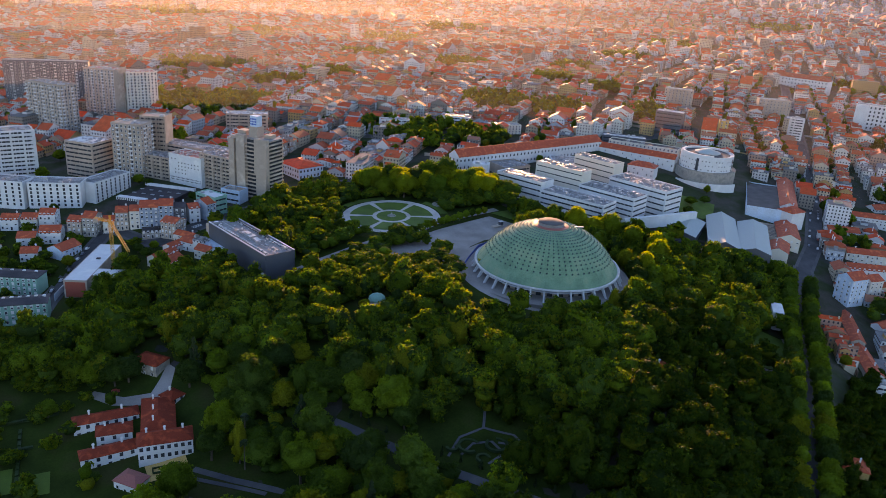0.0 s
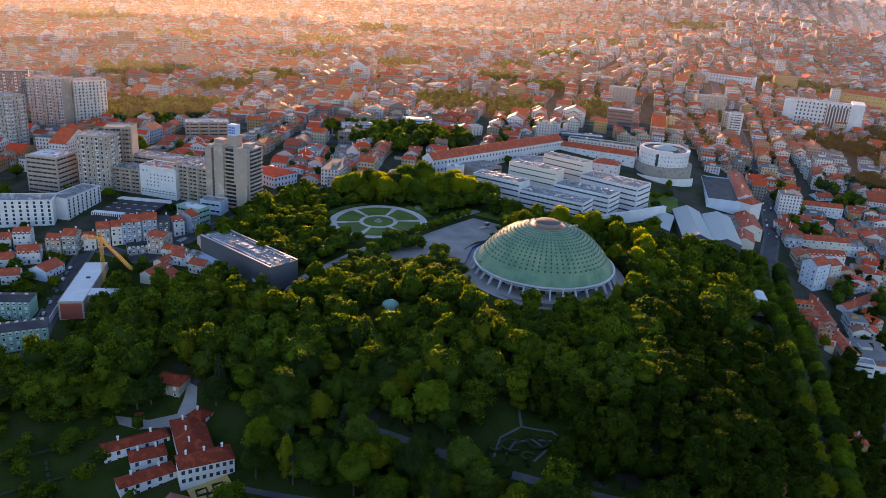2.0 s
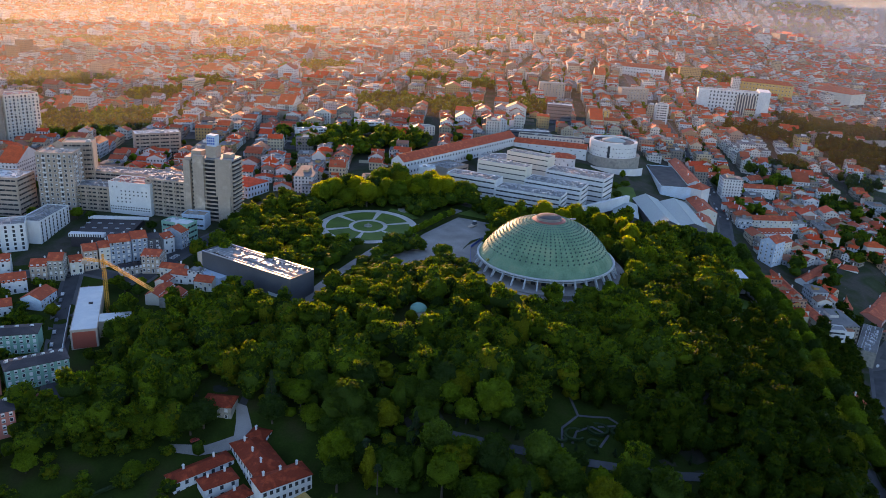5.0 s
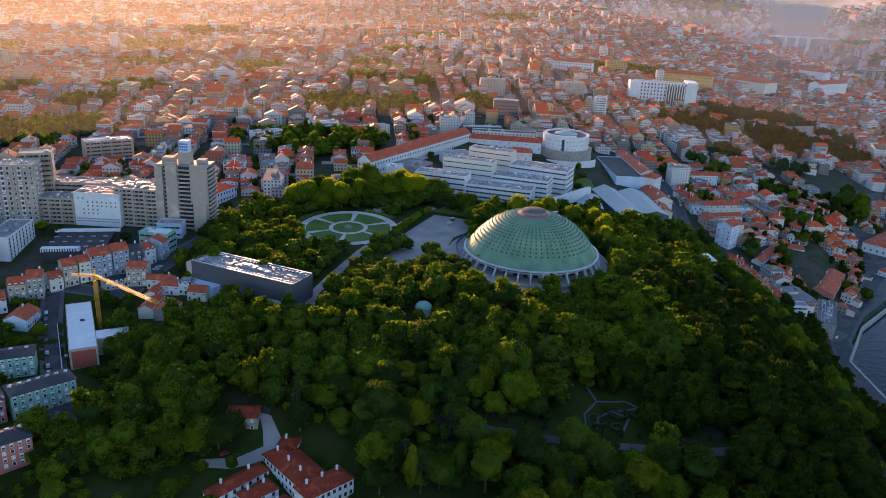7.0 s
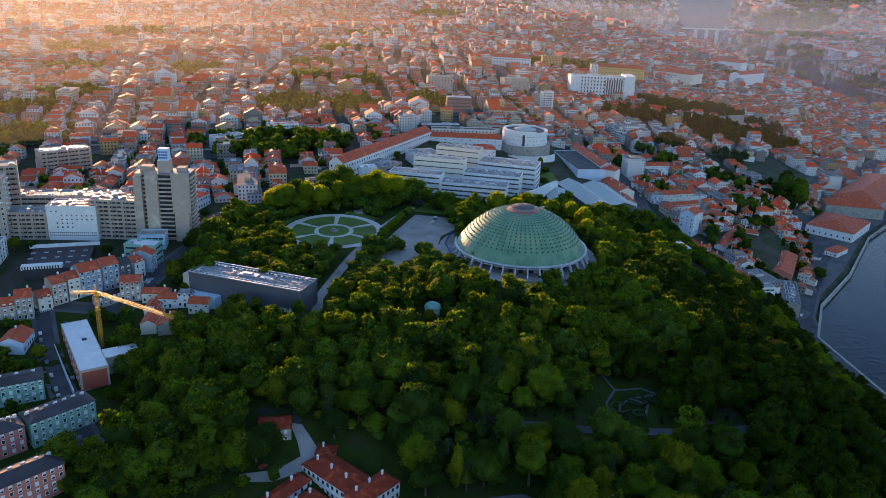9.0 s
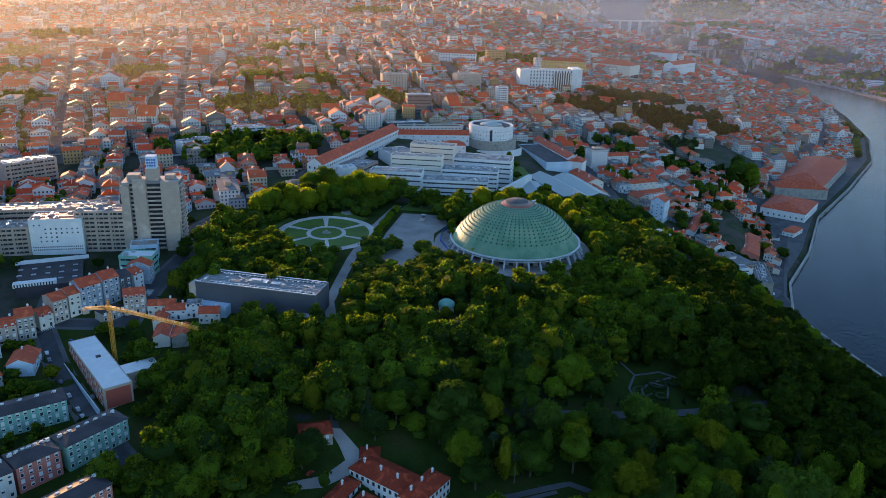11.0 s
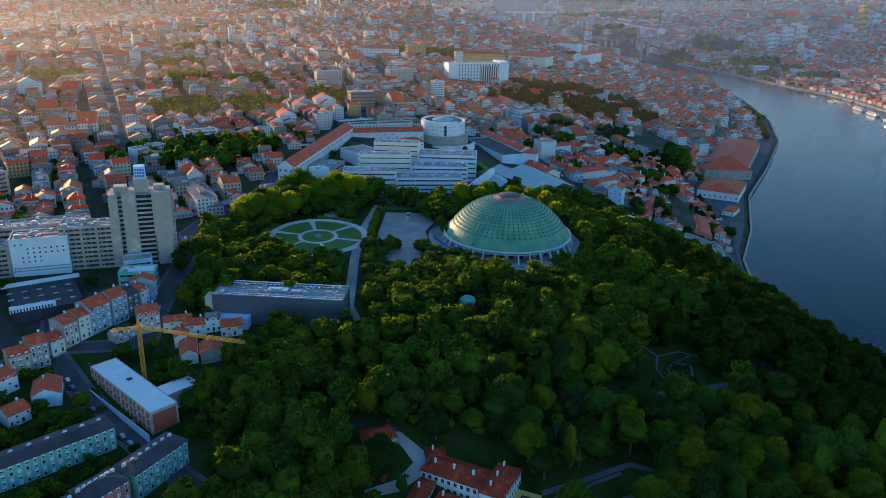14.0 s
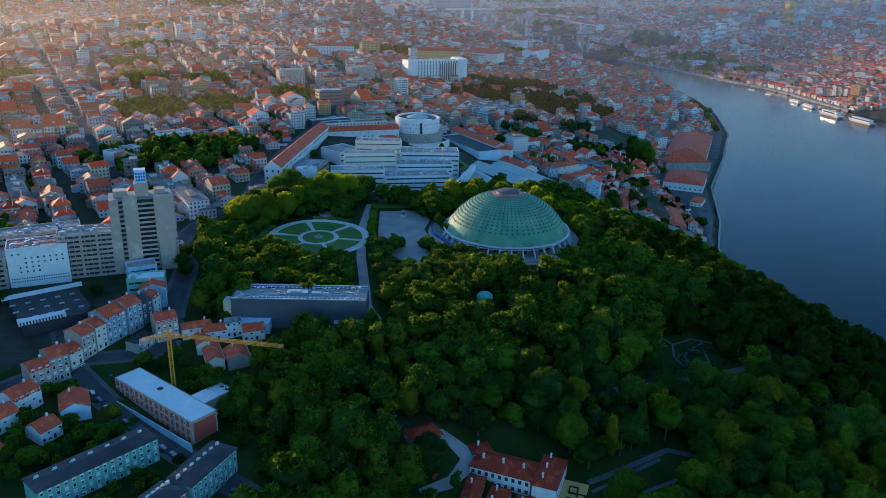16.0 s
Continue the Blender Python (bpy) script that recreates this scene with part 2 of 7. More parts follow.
M["car"] = material("car_paint", [(0.6, 0.6, 0.6), (0.05, 0.05, 0.055), (0.3, 0.31, 0.33), (0.7, 0.7, 0.7), (0.12, 0.13, 0.16), (0.3, 0.04, 0.03)], 0.3, vary="object", scale=0.5, fine=2, spread=0.05, bump=0)
M["bluetarp"] = material("blue_hoarding", [(0.03, 0.09, 0.35), (0.04, 0.11, 0.4)], 0.6, scale=0.3, fine=2)


# ---- small building helpers ----
def part(name, bm, mat, parent, label=""):
    me = bpy.data.meshes.new(name)
    bm.to_mesh(me)
    bm.free()
    me.materials.append(mat)
    ob = new(name, me)
    ob.parent = parent
    return tagged(ob, label)


def piece(name, me, parent, m):
    """One more object on a mesh that alike pieces share."""
    ob = new(name, me)
    ob.parent = parent
    ob.matrix_basis = m
    return ob


def thing(name, label, category, m, group="", kind=""):
    ob = new(name)
    ob.matrix_basis = m
    return tagged(ob, label, category, group, kind)


def box(bm, x0, x1, y0, y1, z0, z1):
    v = [bm.verts.new(p) for p in ((x0, y0, z0), (x1, y0, z0), (x1, y1, z0), (x0, y1, z0), (x0, y0, z1), (x1, y0, z1), (x1, y1, z1), (x0, y1, z1))]
    for f in ((0, 3, 2, 1), (4, 5, 6, 7), (0, 1, 5, 4), (1, 2, 6, 5), (2, 3, 7, 6), (3, 0, 4, 7)):
        bm.faces.new([v[i] for i in f])
    return bm


def boxes(*list_of):
    bm = bmesh.new()
    for b in list_of:
        box(bm, *b)
    return bm


def lathe(profile, n=64, a0=0.0, a1=2 * math.pi):
    """Turns (radius, height) pairs round the z axis."""
    bm = bmesh.new()
    full = abs(a1 - a0 - 2 * math.pi) < 1e-6
    cols = n if full else n + 1
    ring = [[bm.verts.new((r * math.cos(a0 + (a1 - a0) * i / n), r * math.sin(a0 + (a1 - a0) * i / n), z)) for i in range(cols)] for r, z in profile]
    for j in range(len(profile) - 1):
        for i in range(n):
            k = (i + 1) % cols
            bm.faces.new((ring[j][i], ring[j][k], ring[j + 1][k], ring[j + 1][i]))
    return bm


def smooth(ob):
    for p in ob.data.polygons:
        p.use_smooth = True
    return ob


# ---- the lie of the land ----
HILLS = [(110, 475, -10), (60, 530, -7), (5, 575, -7), (-85, 490, -13), (-3, 416, -12), (-122, 378, -29), (-100, 318, -43), (-195, 480, -26),
         (-240, 430, -29), (-160, 560, -13), (-163, 640, -8), (-255, 660, -8), (-330, 890, 0), (-60, 675, -6), (180, 640, -10), (320, 735, -3),
         (219, 790, 8), (65, 690, 2), (700, 1050, 2), (590, 1210, 33), (600, 1030, 12), (270, 570, -24), (371, 629, -26), (275, 434, -38)]
SLOPES = [(325, 440, -56), (200, 280, -50), (130, 300, -21), (62, 310, -28), (-18, 332, -25), (30, 372, -17), (-250, 300, -46), (0, 230, -46),
          (740, 830, -12), (820, 760, -48), (500, 700, -32), (0, 1500, 18), (-600, 1300, 12), (600, 2000, 45), (0, 3200, 85), (1300, 1500, 22),
          (1250, 1000, -42), (1250, 850, -60), (1400, 920, -64), (1500, 1000, -66), (1600, 1100, -66), (1680, 1230, -62), (1350, 1060, -42), (1500, 1180, -42), (1620, 1330, -30),
          (2230, 1470, 6), (2400, 1690, 8), (2550, 1890, 10), (2300, 1500, 10), (2500, 1700, 14), (2130, 1440, -30), (2260, 1650, -12), (1800, 790, -71), (1730, 660, -71), (1900, 930, -68), (2030, 1120, -62), (2000, 700, -52), (2150, 950, -45), (1265, 1709, 78), (1500, 1780, 60), (1720, 1760, 5), (1500, 2250, 92), (1850, 2300, 40), (2100, 2700, 30), (2400, 2900, -20), (1700, 3000, 110), (2400, 3900, 165), (3000, 3550, 160), (3000, 2400, -10), (3550, 2780, 130), (3820, 2350, 165), (4150, 1550, 165), (3500, 1900, 40), (2700, 2000, 20), (2600, 1500, 20), (-1500, 3000, 85), (1900, 500, -30), (2600, 1000, 20), (1600, 0, -20), (3400, 1000, 36), (4600, 800, 140),
          (-800, 0, -40), (0, -500, -60)]
NEAR_BANK = [(-50, -200), (100, 0), (200, 150), (250, 222), (288, 290), (325, 357), (390, 395), (490, 428), (625, 486), (805, 532), (1012, 593),
             (1201, 681), (1405, 812), (1590, 950), (1690, 1120), (1768, 1250), (1815, 1352), (1900, 1480), (1980, 1680), (2110, 1930), (2390, 2280), (2760, 2640), (3300, 3080), (3700, 3300)]
FAR_BANK = [(3800, 3150), (3420, 2930), (2880, 2520), (2500, 2180), (2230, 1850), (2100, 1600), (2070, 1430), (2035, 1300), (1940, 1145), (1873, 1027), (1795, 915), (1736, 818), (1693, 733), (1622, 646), (1549, 578), (1460, 489),
            (1410, 420), (1000, 170), (700, 80), (400, -150), (200, -400)]
_p = np.array(HILLS + SLOPES, float)
_n = len(_p)
_a = np.ones((_n + 1, _n + 1))
_a[:_n, :_n] = np.sqrt(((_p[:, None, :2] - _p[None, :, :2]) ** 2).sum(-1) + 900)
_a[_n, _n] = 0
_w = np.linalg.solve(_a, np.append(_p[:, 2], 0))
RIVER_Z = -80.0


def signed(x, y, poly):
    """Distance to a polygon's edge, negative inside."""
    x, y = np.asarray(x, float), np.asarray(y, float)
    d, ins = np.full(x.shape, 1e9), np.zeros(x.shape, bool)
    for (x0, y0), (x1, y1) in zip(poly, poly[1:] + poly[:1]):
        ex, ey = x1 - x0, y1 - y0
        t = np.clip(((x - x0) * ex + (y - y0) * ey) / (ex * ex + ey * ey), 0, 1)
        d = np.minimum(d, np.hypot(x - x0 - t * ex, y - y0 - t * ey))
        c = (y0 > y) != (y1 > y)
        ins ^= c & (x < (x1 - x0) * (y - y0) / (y1 - y0 + 1e-12) + x0)
    return np.where(ins, -d, d)


RIVER = NEAR_BANK + FAR_BANK


def height(x, y):
    x, y = np.asarray(x, float), np.asarray(y, float)
    r = np.sqrt((x[..., None] - _p[:, 0]) ** 2 + (y[..., None] - _p[:, 1]) ** 2 + 900)
    z = np.maximum(r @ _w[:_n] + _w[_n], -74)
    d = signed(x, y, RIVER)
    quay = 14 + 50 * np.clip((x - 420) / 120, 0, 1) * np.clip((1250 - x) / 200, 0, 1)
    k = np.clip((d - quay) / 55, 0, 1)
    z = -77 + (z + 77) * k * k * (3 - 2 * k)
    return np.where(d < 0, -88, z)


def H(x, y):
    return float(height(np.array([x]), np.array([y]))[0])


def heights(pts):
    a = np.array(pts, float)
    return height(a[:, 0], a[:, 1])


def drape(name, poly, mat, lift, step, parent=None, label="", category="", kind="structure"):
    """A flat outline laid over the ground."""
    bm = bmesh.new()
    bm.faces.new([bm.verts.new((x, y, 0)) for x, y in poly])
    for axis in (0, 1):
        lo, hi = min(p[axis] for p in poly), max(p[axis] for p in poly)
        for s in np.arange(math.floor(lo / step) * step + step, hi, step):
            co, no = [0, 0, 0], [0, 0, 0]
            co[axis], no[axis] = s, 1
            bmesh.ops.bisect_plane(bm, geom=bm.verts[:] + bm.edges[:] + bm.faces[:], plane_co=co, plane_no=no)
    zs = heights([v.co[:2] for v in bm.verts])
    for v, z in zip(bm.verts, zs):
        v.co.z = z + lift
    bmesh.ops.recalc_face_normals(bm, faces=bm.faces[:])
    if sum(f.normal.z for f in bm.faces) < 0:
        bmesh.ops.reverse_faces(bm, faces=bm.faces[:])
    ob = part(name, bm, mat, parent, label)
    return tagged(ob, "", category, "", kind if not parent else "")


def along(line, step):
    """Points and headings every step metres along a polyline."""
    out = []
    for (x0, y0), (x1, y1) in zip(line, line[1:]):
        n = max(1, int(math.hypot(x1 - x0, y1 - y0) / step))
        for i in range(n):
            t = i / n
            out.append((x0 + (x1 - x0) * t, y0 + (y1 - y0) * t, math.atan2(y1 - y0, x1 - x0)))
    out.append((*line[-1], out[-1][2]))
    return out


def ribbon(name, line, width, mat, lift, label="", category="road", step=8.0, parent=None):
    pts = along(line, step)
    bm = bmesh.new()
    rows = []
    for x, y, a in pts:
        nx, ny = -math.sin(a) * width / 2, math.cos(a) * width / 2
        rows.append([(x + nx * s, y + ny * s) for s in (-1, -0.33, 0.33, 1)])
    flat = [p for r in rows for p in r]
    zs = heights(flat)
    vs = [bm.verts.new((x, y, z + lift)) for (x, y), z in zip(flat, zs)]
    for i in range(len(rows) - 1):
        for j in range(3):
            bm.faces.new((vs[4 * i + j], vs[4 * i + j + 1], vs[4 * i + 5 + j], vs[4 * i + 4 + j])[::-1])
    bmesh.ops.recalc_face_normals(bm, faces=bm.faces[:])
    if sum(f.normal.z for f in bm.faces) < 0:
        bmesh.ops.reverse_faces(bm, faces=bm.faces[:])
    return tagged(part(name, bm, mat, parent, label), "", category, "", "structure")


def steps(*spans):
    out = []
    for a, b, s in spans:
        out += list(np.arange(a, b, s))
    return np.array(out + [spans[-1][1]])


# the ground, one sheet out to the horizon
_gx = steps((-4000, -700, 150), (-700, -320, 25), (-320, 460, 7), (460, 1300, 14), (1300, 2200, 30), (2200, 4950, 150))
_gy = steps((-1200, 100, 60), (100, 200, 14), (200, 720, 7), (720, 1300, 14), (1300, 2000, 40), (2000, 4950, 150))
_X, _Y = np.meshgrid(_gx, _gy)
_Z = height(_X, _Y)
_v = np.stack([_X.ravel(), _Y.ravel(), _Z.ravel()], 1)
_c = len(_gx)
_idx = (np.arange(len(_gy) - 1)[:, None] * _c + np.arange(_c - 1)[None, :]).ravel()
_f = np.stack([_idx, _idx + 1, _idx + 1 + _c, _idx + _c], 1)
me = bpy.data.meshes.new("ground")
me.from_pydata(_v.tolist(), [], _f.tolist())
me.materials.append(M["ground"])
tagged(smooth(new("ground", me)), "hilly town ground of paving, earth and yards", "ground", "", "structure")

bm = bmesh.new()
_r = [bm.verts.new((x, y, RIVER_Z)) for x, y in RIVER]
bm.faces.new(_r)
bmesh.ops.triangulate(bm, faces=bm.faces[:])
bmesh.ops.recalc_face_normals(bm, faces=bm.faces[:])
if bm.faces[:][0].normal.z < 0:
    bmesh.ops.reverse_faces(bm, faces=bm.faces[:])
tagged(part("water", bm, M["water"], None, "broad calm river with faint ripples"), "", "river", "", "structure")

# quay wall along the near bank
bm = bmesh.new()
_q = along(NEAR_BANK[2:15], 15)
for (x0, y0, a0), (x1, y1, a1) in zip(_q, _q[1:]):
    o0, o1 = (-math.sin(a0) * 2.0, math.cos(a0) * 2.0), (-math.sin(a1) * 2.0, math.cos(a1) * 2.0)
    c = [bm.verts.new(p) for p in ((x0, y0, -86), (x1, y1, -86), (x1, y1, -76.4), (x0, y0, -76.4), (x0 + o0[0], y0 + o0[1], -76.4), (x1 + o1[0], y1 + o1[1], -76.4))]
    bm.faces.new((c[0], c[1], c[2], c[3]))
    bm.faces.new((c[3], c[2], c[5], c[4]))
    bm.faces.new((c[4], c[5], bm.verts.new((x1 + o1[0], y1 + o1[1], -78)), bm.verts.new((x0 + o0[0], y0 + o0[1], -78))))
tagged(part("quay_wall", bm, M["stone"], None, "granite quay wall along the river"), "", "quay", "", "structure")


# ---- meshes from arrays ----
def mesh_from(name, verts, faces, mats, uvs=None, slots=None, soft=False):
    """verts (n,3); faces: an array (m,4) or (m,3); uvs: one pair for each corner."""
    me = bpy.data.meshes.new(name)
    k = faces.shape[1]
    me.vertices.add(len(verts))
    me.vertices.foreach_set("co", np.ascontiguousarray(verts, np.float32).ravel())
    me.loops.add(len(faces) * k)
    me.loops.foreach_set("vertex_index", np.ascontiguousarray(faces, np.int32).ravel())
    me.polygons.add(len(faces))
    me.polygons.foreach_set("loop_start", np.arange(len(faces), dtype=np.int32) * k)
    for m in mats:
        me.materials.append(m)
    if slots is not None:
        me.polygons.foreach_set("material_index", np.ascontiguousarray(slots, np.int32))
    if uvs is not None:
        layer = me.uv_layers.new(name="walls")
        layer.data.foreach_set("uv", np.ascontiguousarray(uvs, np.float32).ravel())
    me.polygons.foreach_set("use_smooth", np.full(len(faces), soft))
    me.update(calc_edges=True)
    me.validate()
    return me


# ---- trees ----
def ico(level):
    bm = bmesh.new()
    bmesh.ops.create_icosphere(bm, subdivisions=level, radius=1.0)
    v = np.array([q.co[:] for q in bm.verts])
    f = np.array([[q.index for q in p.verts] for p in bm.faces])
    bm.free()
    return v, f


ICO1, ICO2 = ico(1), ico(2)


def crown_arrays(seed, lobes, leaves, shape="round", leaf=1.2, sphere=ICO2):
    """A crown about 1 wide and 1 high from its foot up: bumpy lobes under a coat of leaf clumps. Returns vertices and triangles."""
    rng = np.random.default_rng(seed)
    V, T, base = [], [], 0
    fine = min(1.0, (15 / lobes) ** 0.3)
    if shape != "cone":        # the full heart of the crown
        v, f = ICO2 if lobes > 14 else ICO1
        size = {"round": (0.36, 0.36, 0.33, 0.53), "tall": (0.25, 0.25, 0.42, 0.52), "layered": (0.36, 0.36, 0.2, 0.62)}[shape]
        V.append(v * np.array(size[:3]) * (0.86 + 0.26 * rng.random(len(v)))[:, None] + np.array([0, 0, size[3]])); T.append(f); base = len(v)
    for i in range(lobes):
        a = 2.4 * i + rng.uniform(-0.5, 0.5)
        if shape == "round":
            u = -0.45 + 1.43 * (i + rng.random()) / lobes
            rr = math.sqrt(max(0.0, 1 - u * u)) * rng.uniform(0.8, 1.0)
            c = np.array([0.34 * rr * math.cos(a), 0.34 * rr * math.sin(a), 0.50 + 0.33 * u])
            r = rng.uniform(0.085, 0.19) * fine
        elif shape == "tall":
            h = (i + 0.5) / lobes
            w = 0.30 * math.sin(math.pi * min(1, 0.18 + 0.8 * h)) * rng.uniform(0.2, 1.0)
            c = np.array([w * math.cos(a), w * math.sin(a), 0.12 + 0.78 * h])
            r = rng.uniform(0.10, 0.19) * fine
        elif shape == "cone":
            h = (i + 0.5) / lobes
            w = 0.40 * (1 - h) * rng.uniform(0.3, 1.0)
            c = np.array([w * math.cos(a), w * math.sin(a), 0.10 + 0.85 * h])
            r = 0.05 + 0.13 * (1 - h)
        else:  # layered, spreading
            h = rng.choice([0.45, 0.62, 0.78, 0.9])
            w = 0.40 * math.sqrt(rng.uniform(0.05, 1)) * (1.25 - 0.7 * h)
            c = np.array([w * math.cos(a), w * math.sin(a), h])
            r = rng.uniform(0.09, 0.17) * fine
        sq = np.array([1, 1, 0.55 if shape == "layered" else 0.9])
        v, f = sphere
        d = v * (r * 0.72 * (0.7 + 0.6 * rng.random(len(v)))[:, None]) * sq + c
        V.append(d); T.append(f + base); base += len(v)
        k = leaves // lobes
        n = rng.normal(size=(k, 3)); n /= np.linalg.norm(n, axis=1)[:, None]
        n[:, 2] = np.abs(n[:, 2]) * 0.9 + n[:, 2] * 0.1
        p = c + n * r * sq * rng.uniform(0.66, 1.22, (k, 1))
        t1 = rng.normal(size=(k, 3)); t1 /= np.linalg.norm(t1, axis=1)[:, None]
        t2 = np.cross(n + 0.5 * rng.normal(size=(k, 3)), t1); t2 /= np.linalg.norm(t2, axis=1)[:, None] + 1e-9
        s = 0.033 * leaf * rng.uniform(0.6, 1.3, (k, 1))
        q = np.stack([p - t1 * s - t2 * s * 0.7, p + t1 * s - t2 * s * 0.5, p + t1 * s * rng.uniform(-0.6, 0.6, (k, 1)) + t2 * s * 1.2], 1).reshape(-1, 3)
        T.append((np.arange(k) * 3 + base)[:, None] + np.arange(3))
        V.append(q); base += len(q)
    return np.concatenate(V), np.concatenate(T)


def trunk_bm(limbs, seed, tall):
    """Tapered trunk and limbs inside a crown 1 wide and 1 high."""
    rng = random.Random(seed)
    bm = bmesh.new()

    def tube(p, q, r0, r1, n=6):
        d = (Vector(q) - Vector(p)).normalized()
        s = d.orthogonal().normalized()
        t = d.cross(s)
        rings = [[bm.verts.new(Vector(c) + (s * math.cos(2 * math.pi * i / n) + t * math.sin(2 * math.pi * i / n)) * r) for i in range(n)] for c, r in ((p, r0), (q, r1))]
        for i in range(n):
            bm.faces.new((rings[0][i], rings[0][(i + 1) % n], rings[1][(i + 1) % n], rings[1][i]))

    fork = 0.3 if not tall else 0.55
    tube((0, 0, -0.08), (0.01, 0.01, fork), 0.035, 0.024)
    for i in range(limbs):
        a = 2 * math.pi * i / limbs + rng.uniform(-0.4, 0.4)
        w = rng.uniform(0.14, 0.26) * (0.4 if tall else 1)
        tube((0.01, 0.01, fork - 0.03), (w * math.cos(a), w * math.sin(a), rng.uniform(0.55, 0.75)), 0.017, 0.006, 5)
    return bm


TREE_KINDS = [  # name, shape, lobes, leaf clumps, material, label
    ("tree", "round", 27, 1900, "leaf", "broad dark green tree with a rounded crown"),
    ("tree", "round", 32, 2100, "leaf", "old spreading tree with a bumpy green crown"),
    ("tree", "round", 23, 1700, "leaf", "green park tree with a loose uneven crown"),
    ("tree", "layered", 24, 1700, "leaf", "wide-branched green tree with layered foliage"),
    ("tree", "tall", 22, 1500, "leaf", "tall narrow green tree in the park"),
    ("conifer", "cone", 18, 1200, "needle", "dark pointed conifer among the park trees"),
    ("bush", "round", 9, 700, "leaf", "low rounded green bush"),
    ("tree", "round", 28, 1900, "sunlit_leaf", "tall plane tree, leaves coloured bright yellow-green as if sunlit"),
    ("tree", "round", 20, 1300, "autumn", "orange-leaved tree among green ones"),
]
TREES = []
for i, (nm, shape, lobes, leaves, mt, label) in enumerate(TREE_KINDS):
    root = thing(nm, label, "tree" if nm != "bush" else "bush", pose(0, 0, -500), "park trees")
    part("trunk", trunk_bm(5, i, shape in ("tall", "cone")), M["bark"], root)
    v, f = crown_arrays(40 + i, lobes, leaves, shape, 0.78 if nm != "bush" else 1.1, ICO1)
    cr = new("crown", mesh_from("crown", v, f, [M[mt]], soft=True))
    cr.parent = root
    TREES.append(root)
_used = [False] * len(TREES)


def plant(kind, x, y, w, h, turn, z=None):
    """One tree of a kind, w wide and h high, on the ground."""
    m = pose(x, y, H(x, y) if z is None else z, 0, 0, turn) @ Matrix.Diagonal((w, w, h, 1))
    if not _used[kind]:
        _used[kind] = True
        TREES[kind].matrix_basis = m
        return TREES[kind]
    ob = copy_thing(TREES[kind], m)
    ob.matrix_basis = m
    return ob


PARKWOOD = [crown_arrays(60 + i, (15, 18, 12, 14)[i], 560, ("round", "round", "tall", "layered")[i], 1.15, ICO1) for i in range(4)]
SMALL = [crown_arrays(90 + i, 1, 24, "round", 2.3, ICO1) for i in range(3)]
STUFF = [crown_arrays(70 + i, (9, 11, 8)[i], 330, ("round", "round", "tall")[i], 1.7, ICO1) for i in range(3)]
UNDER = [crown_arrays(95 + i, 1, 20, "round", 2.3, ICO1) for i in range(3)]
SPARSE = [crown_arrays(80 + i, 4, 100, "round", 1.8, ICO1) for i in range(3)]
DISTANT = [crown_arrays(85 + i, 2, 14, "round", 3.2, ICO1) for i in range(3)]


def woods(name, spots, label, templates, group="", mat="leaf_i"):
    """Many trees as one piece of stuff. spots: x, y, width, height."""
    if not spots:
        return
    rng = np.random.default_rng(len(spots))
    zs = heights([s[:2] for s in spots])
    V, T, base = [], [], 0
    for (x, y, w, h), z in zip(spots, zs):
        v, f = templates[rng.integers(len(templates))]
        a = rng.uniform(0, 6.28)
        c, s = math.cos(a), math.sin(a)
        q = np.stack([(v[:, 0] * c - v[:, 1] * s) * w + x, (v[:, 0] * s + v[:, 1] * c) * w + y, v[:, 2] * h + z - 0.05 * h], 1)
        V.append(q); T.append(f + base); base += len(v)
    ob = new(name, mesh_from(name, np.concatenate(V), np.concatenate(T), [M[mat]], soft=True))
    return tagged(ob, label, "trees", group, "stuff")


def scatter(poly, spacing, rng, clear=lambda x, y: True, jitter=0.42):
    xs, ys = [p[0] for p in poly], [p[1] for p in poly]
    out = []
    row = 0
    y = min(ys)
    while y < max(ys):
        x = min(xs) + (spacing / 2 if row % 2 else 0)
        while x < max(xs):
            out.append((x + rng.uniform(-jitter, jitter) * spacing, y + rng.uniform(-jitter, jitter) * spacing))
            x += spacing
        y += spacing * 0.87
        row += 1
    a = np.array(out)
    keep = signed(a[:, 0], a[:, 1], list(poly)) < 0
    return [(float(p[0]), float(p[1])) for p, k in zip(a, keep) if k and clear(p[0], p[1])]


def seg_dist(x, y, line):
    d = 1e9
    for (x0, y0), (x1, y1) in zip(line, line[1:]):
        ex, ey = x1 - x0, y1 - y0
        t = min(1, max(0, ((x - x0) * ex + (y - y0) * ey) / (ex * ex + ey * ey)))
        d = min(d, math.hypot(x - x0 - t * ex, y - y0 - t * ey))
    return d


# ---- plan of the open spaces and ways ----
DOME = (110, 475)
PROMENADE = [(92, 600), (36, 558), (-4, 520), (-54, 468), (-62, 452)]
PLAZA = [(84, 582), (112, 562), (98, 540), (74, 527), (62, 512), (55, 492), (46, 470), (20, 478), (-2, 502), (20, 524), (44, 548)]
GARDEN = (6, 573)
CROSS_STREET = [(-160, 520), (-133, 552), (-90, 598), (-68, 640), (-38, 659), (19, 668), (60, 705), (140, 760), (260, 830), (330, 880)]
WEST_STREET = [(-198, 400), (-202, 440), (-203, 500), (-200, 545), (-185, 580)]
SIDE_STREET = [(-290, 545), (-200, 548), (-160, 520)]
MAIN_STREET = [(345, 566), (374, 608), (423, 702), (478, 833), (532, 964), (578, 1085), (650, 1250)]
AVENUE = [(345, 566), (322, 530), (283, 452), (250, 380), (222, 318), (200, 270), (150, 190)]
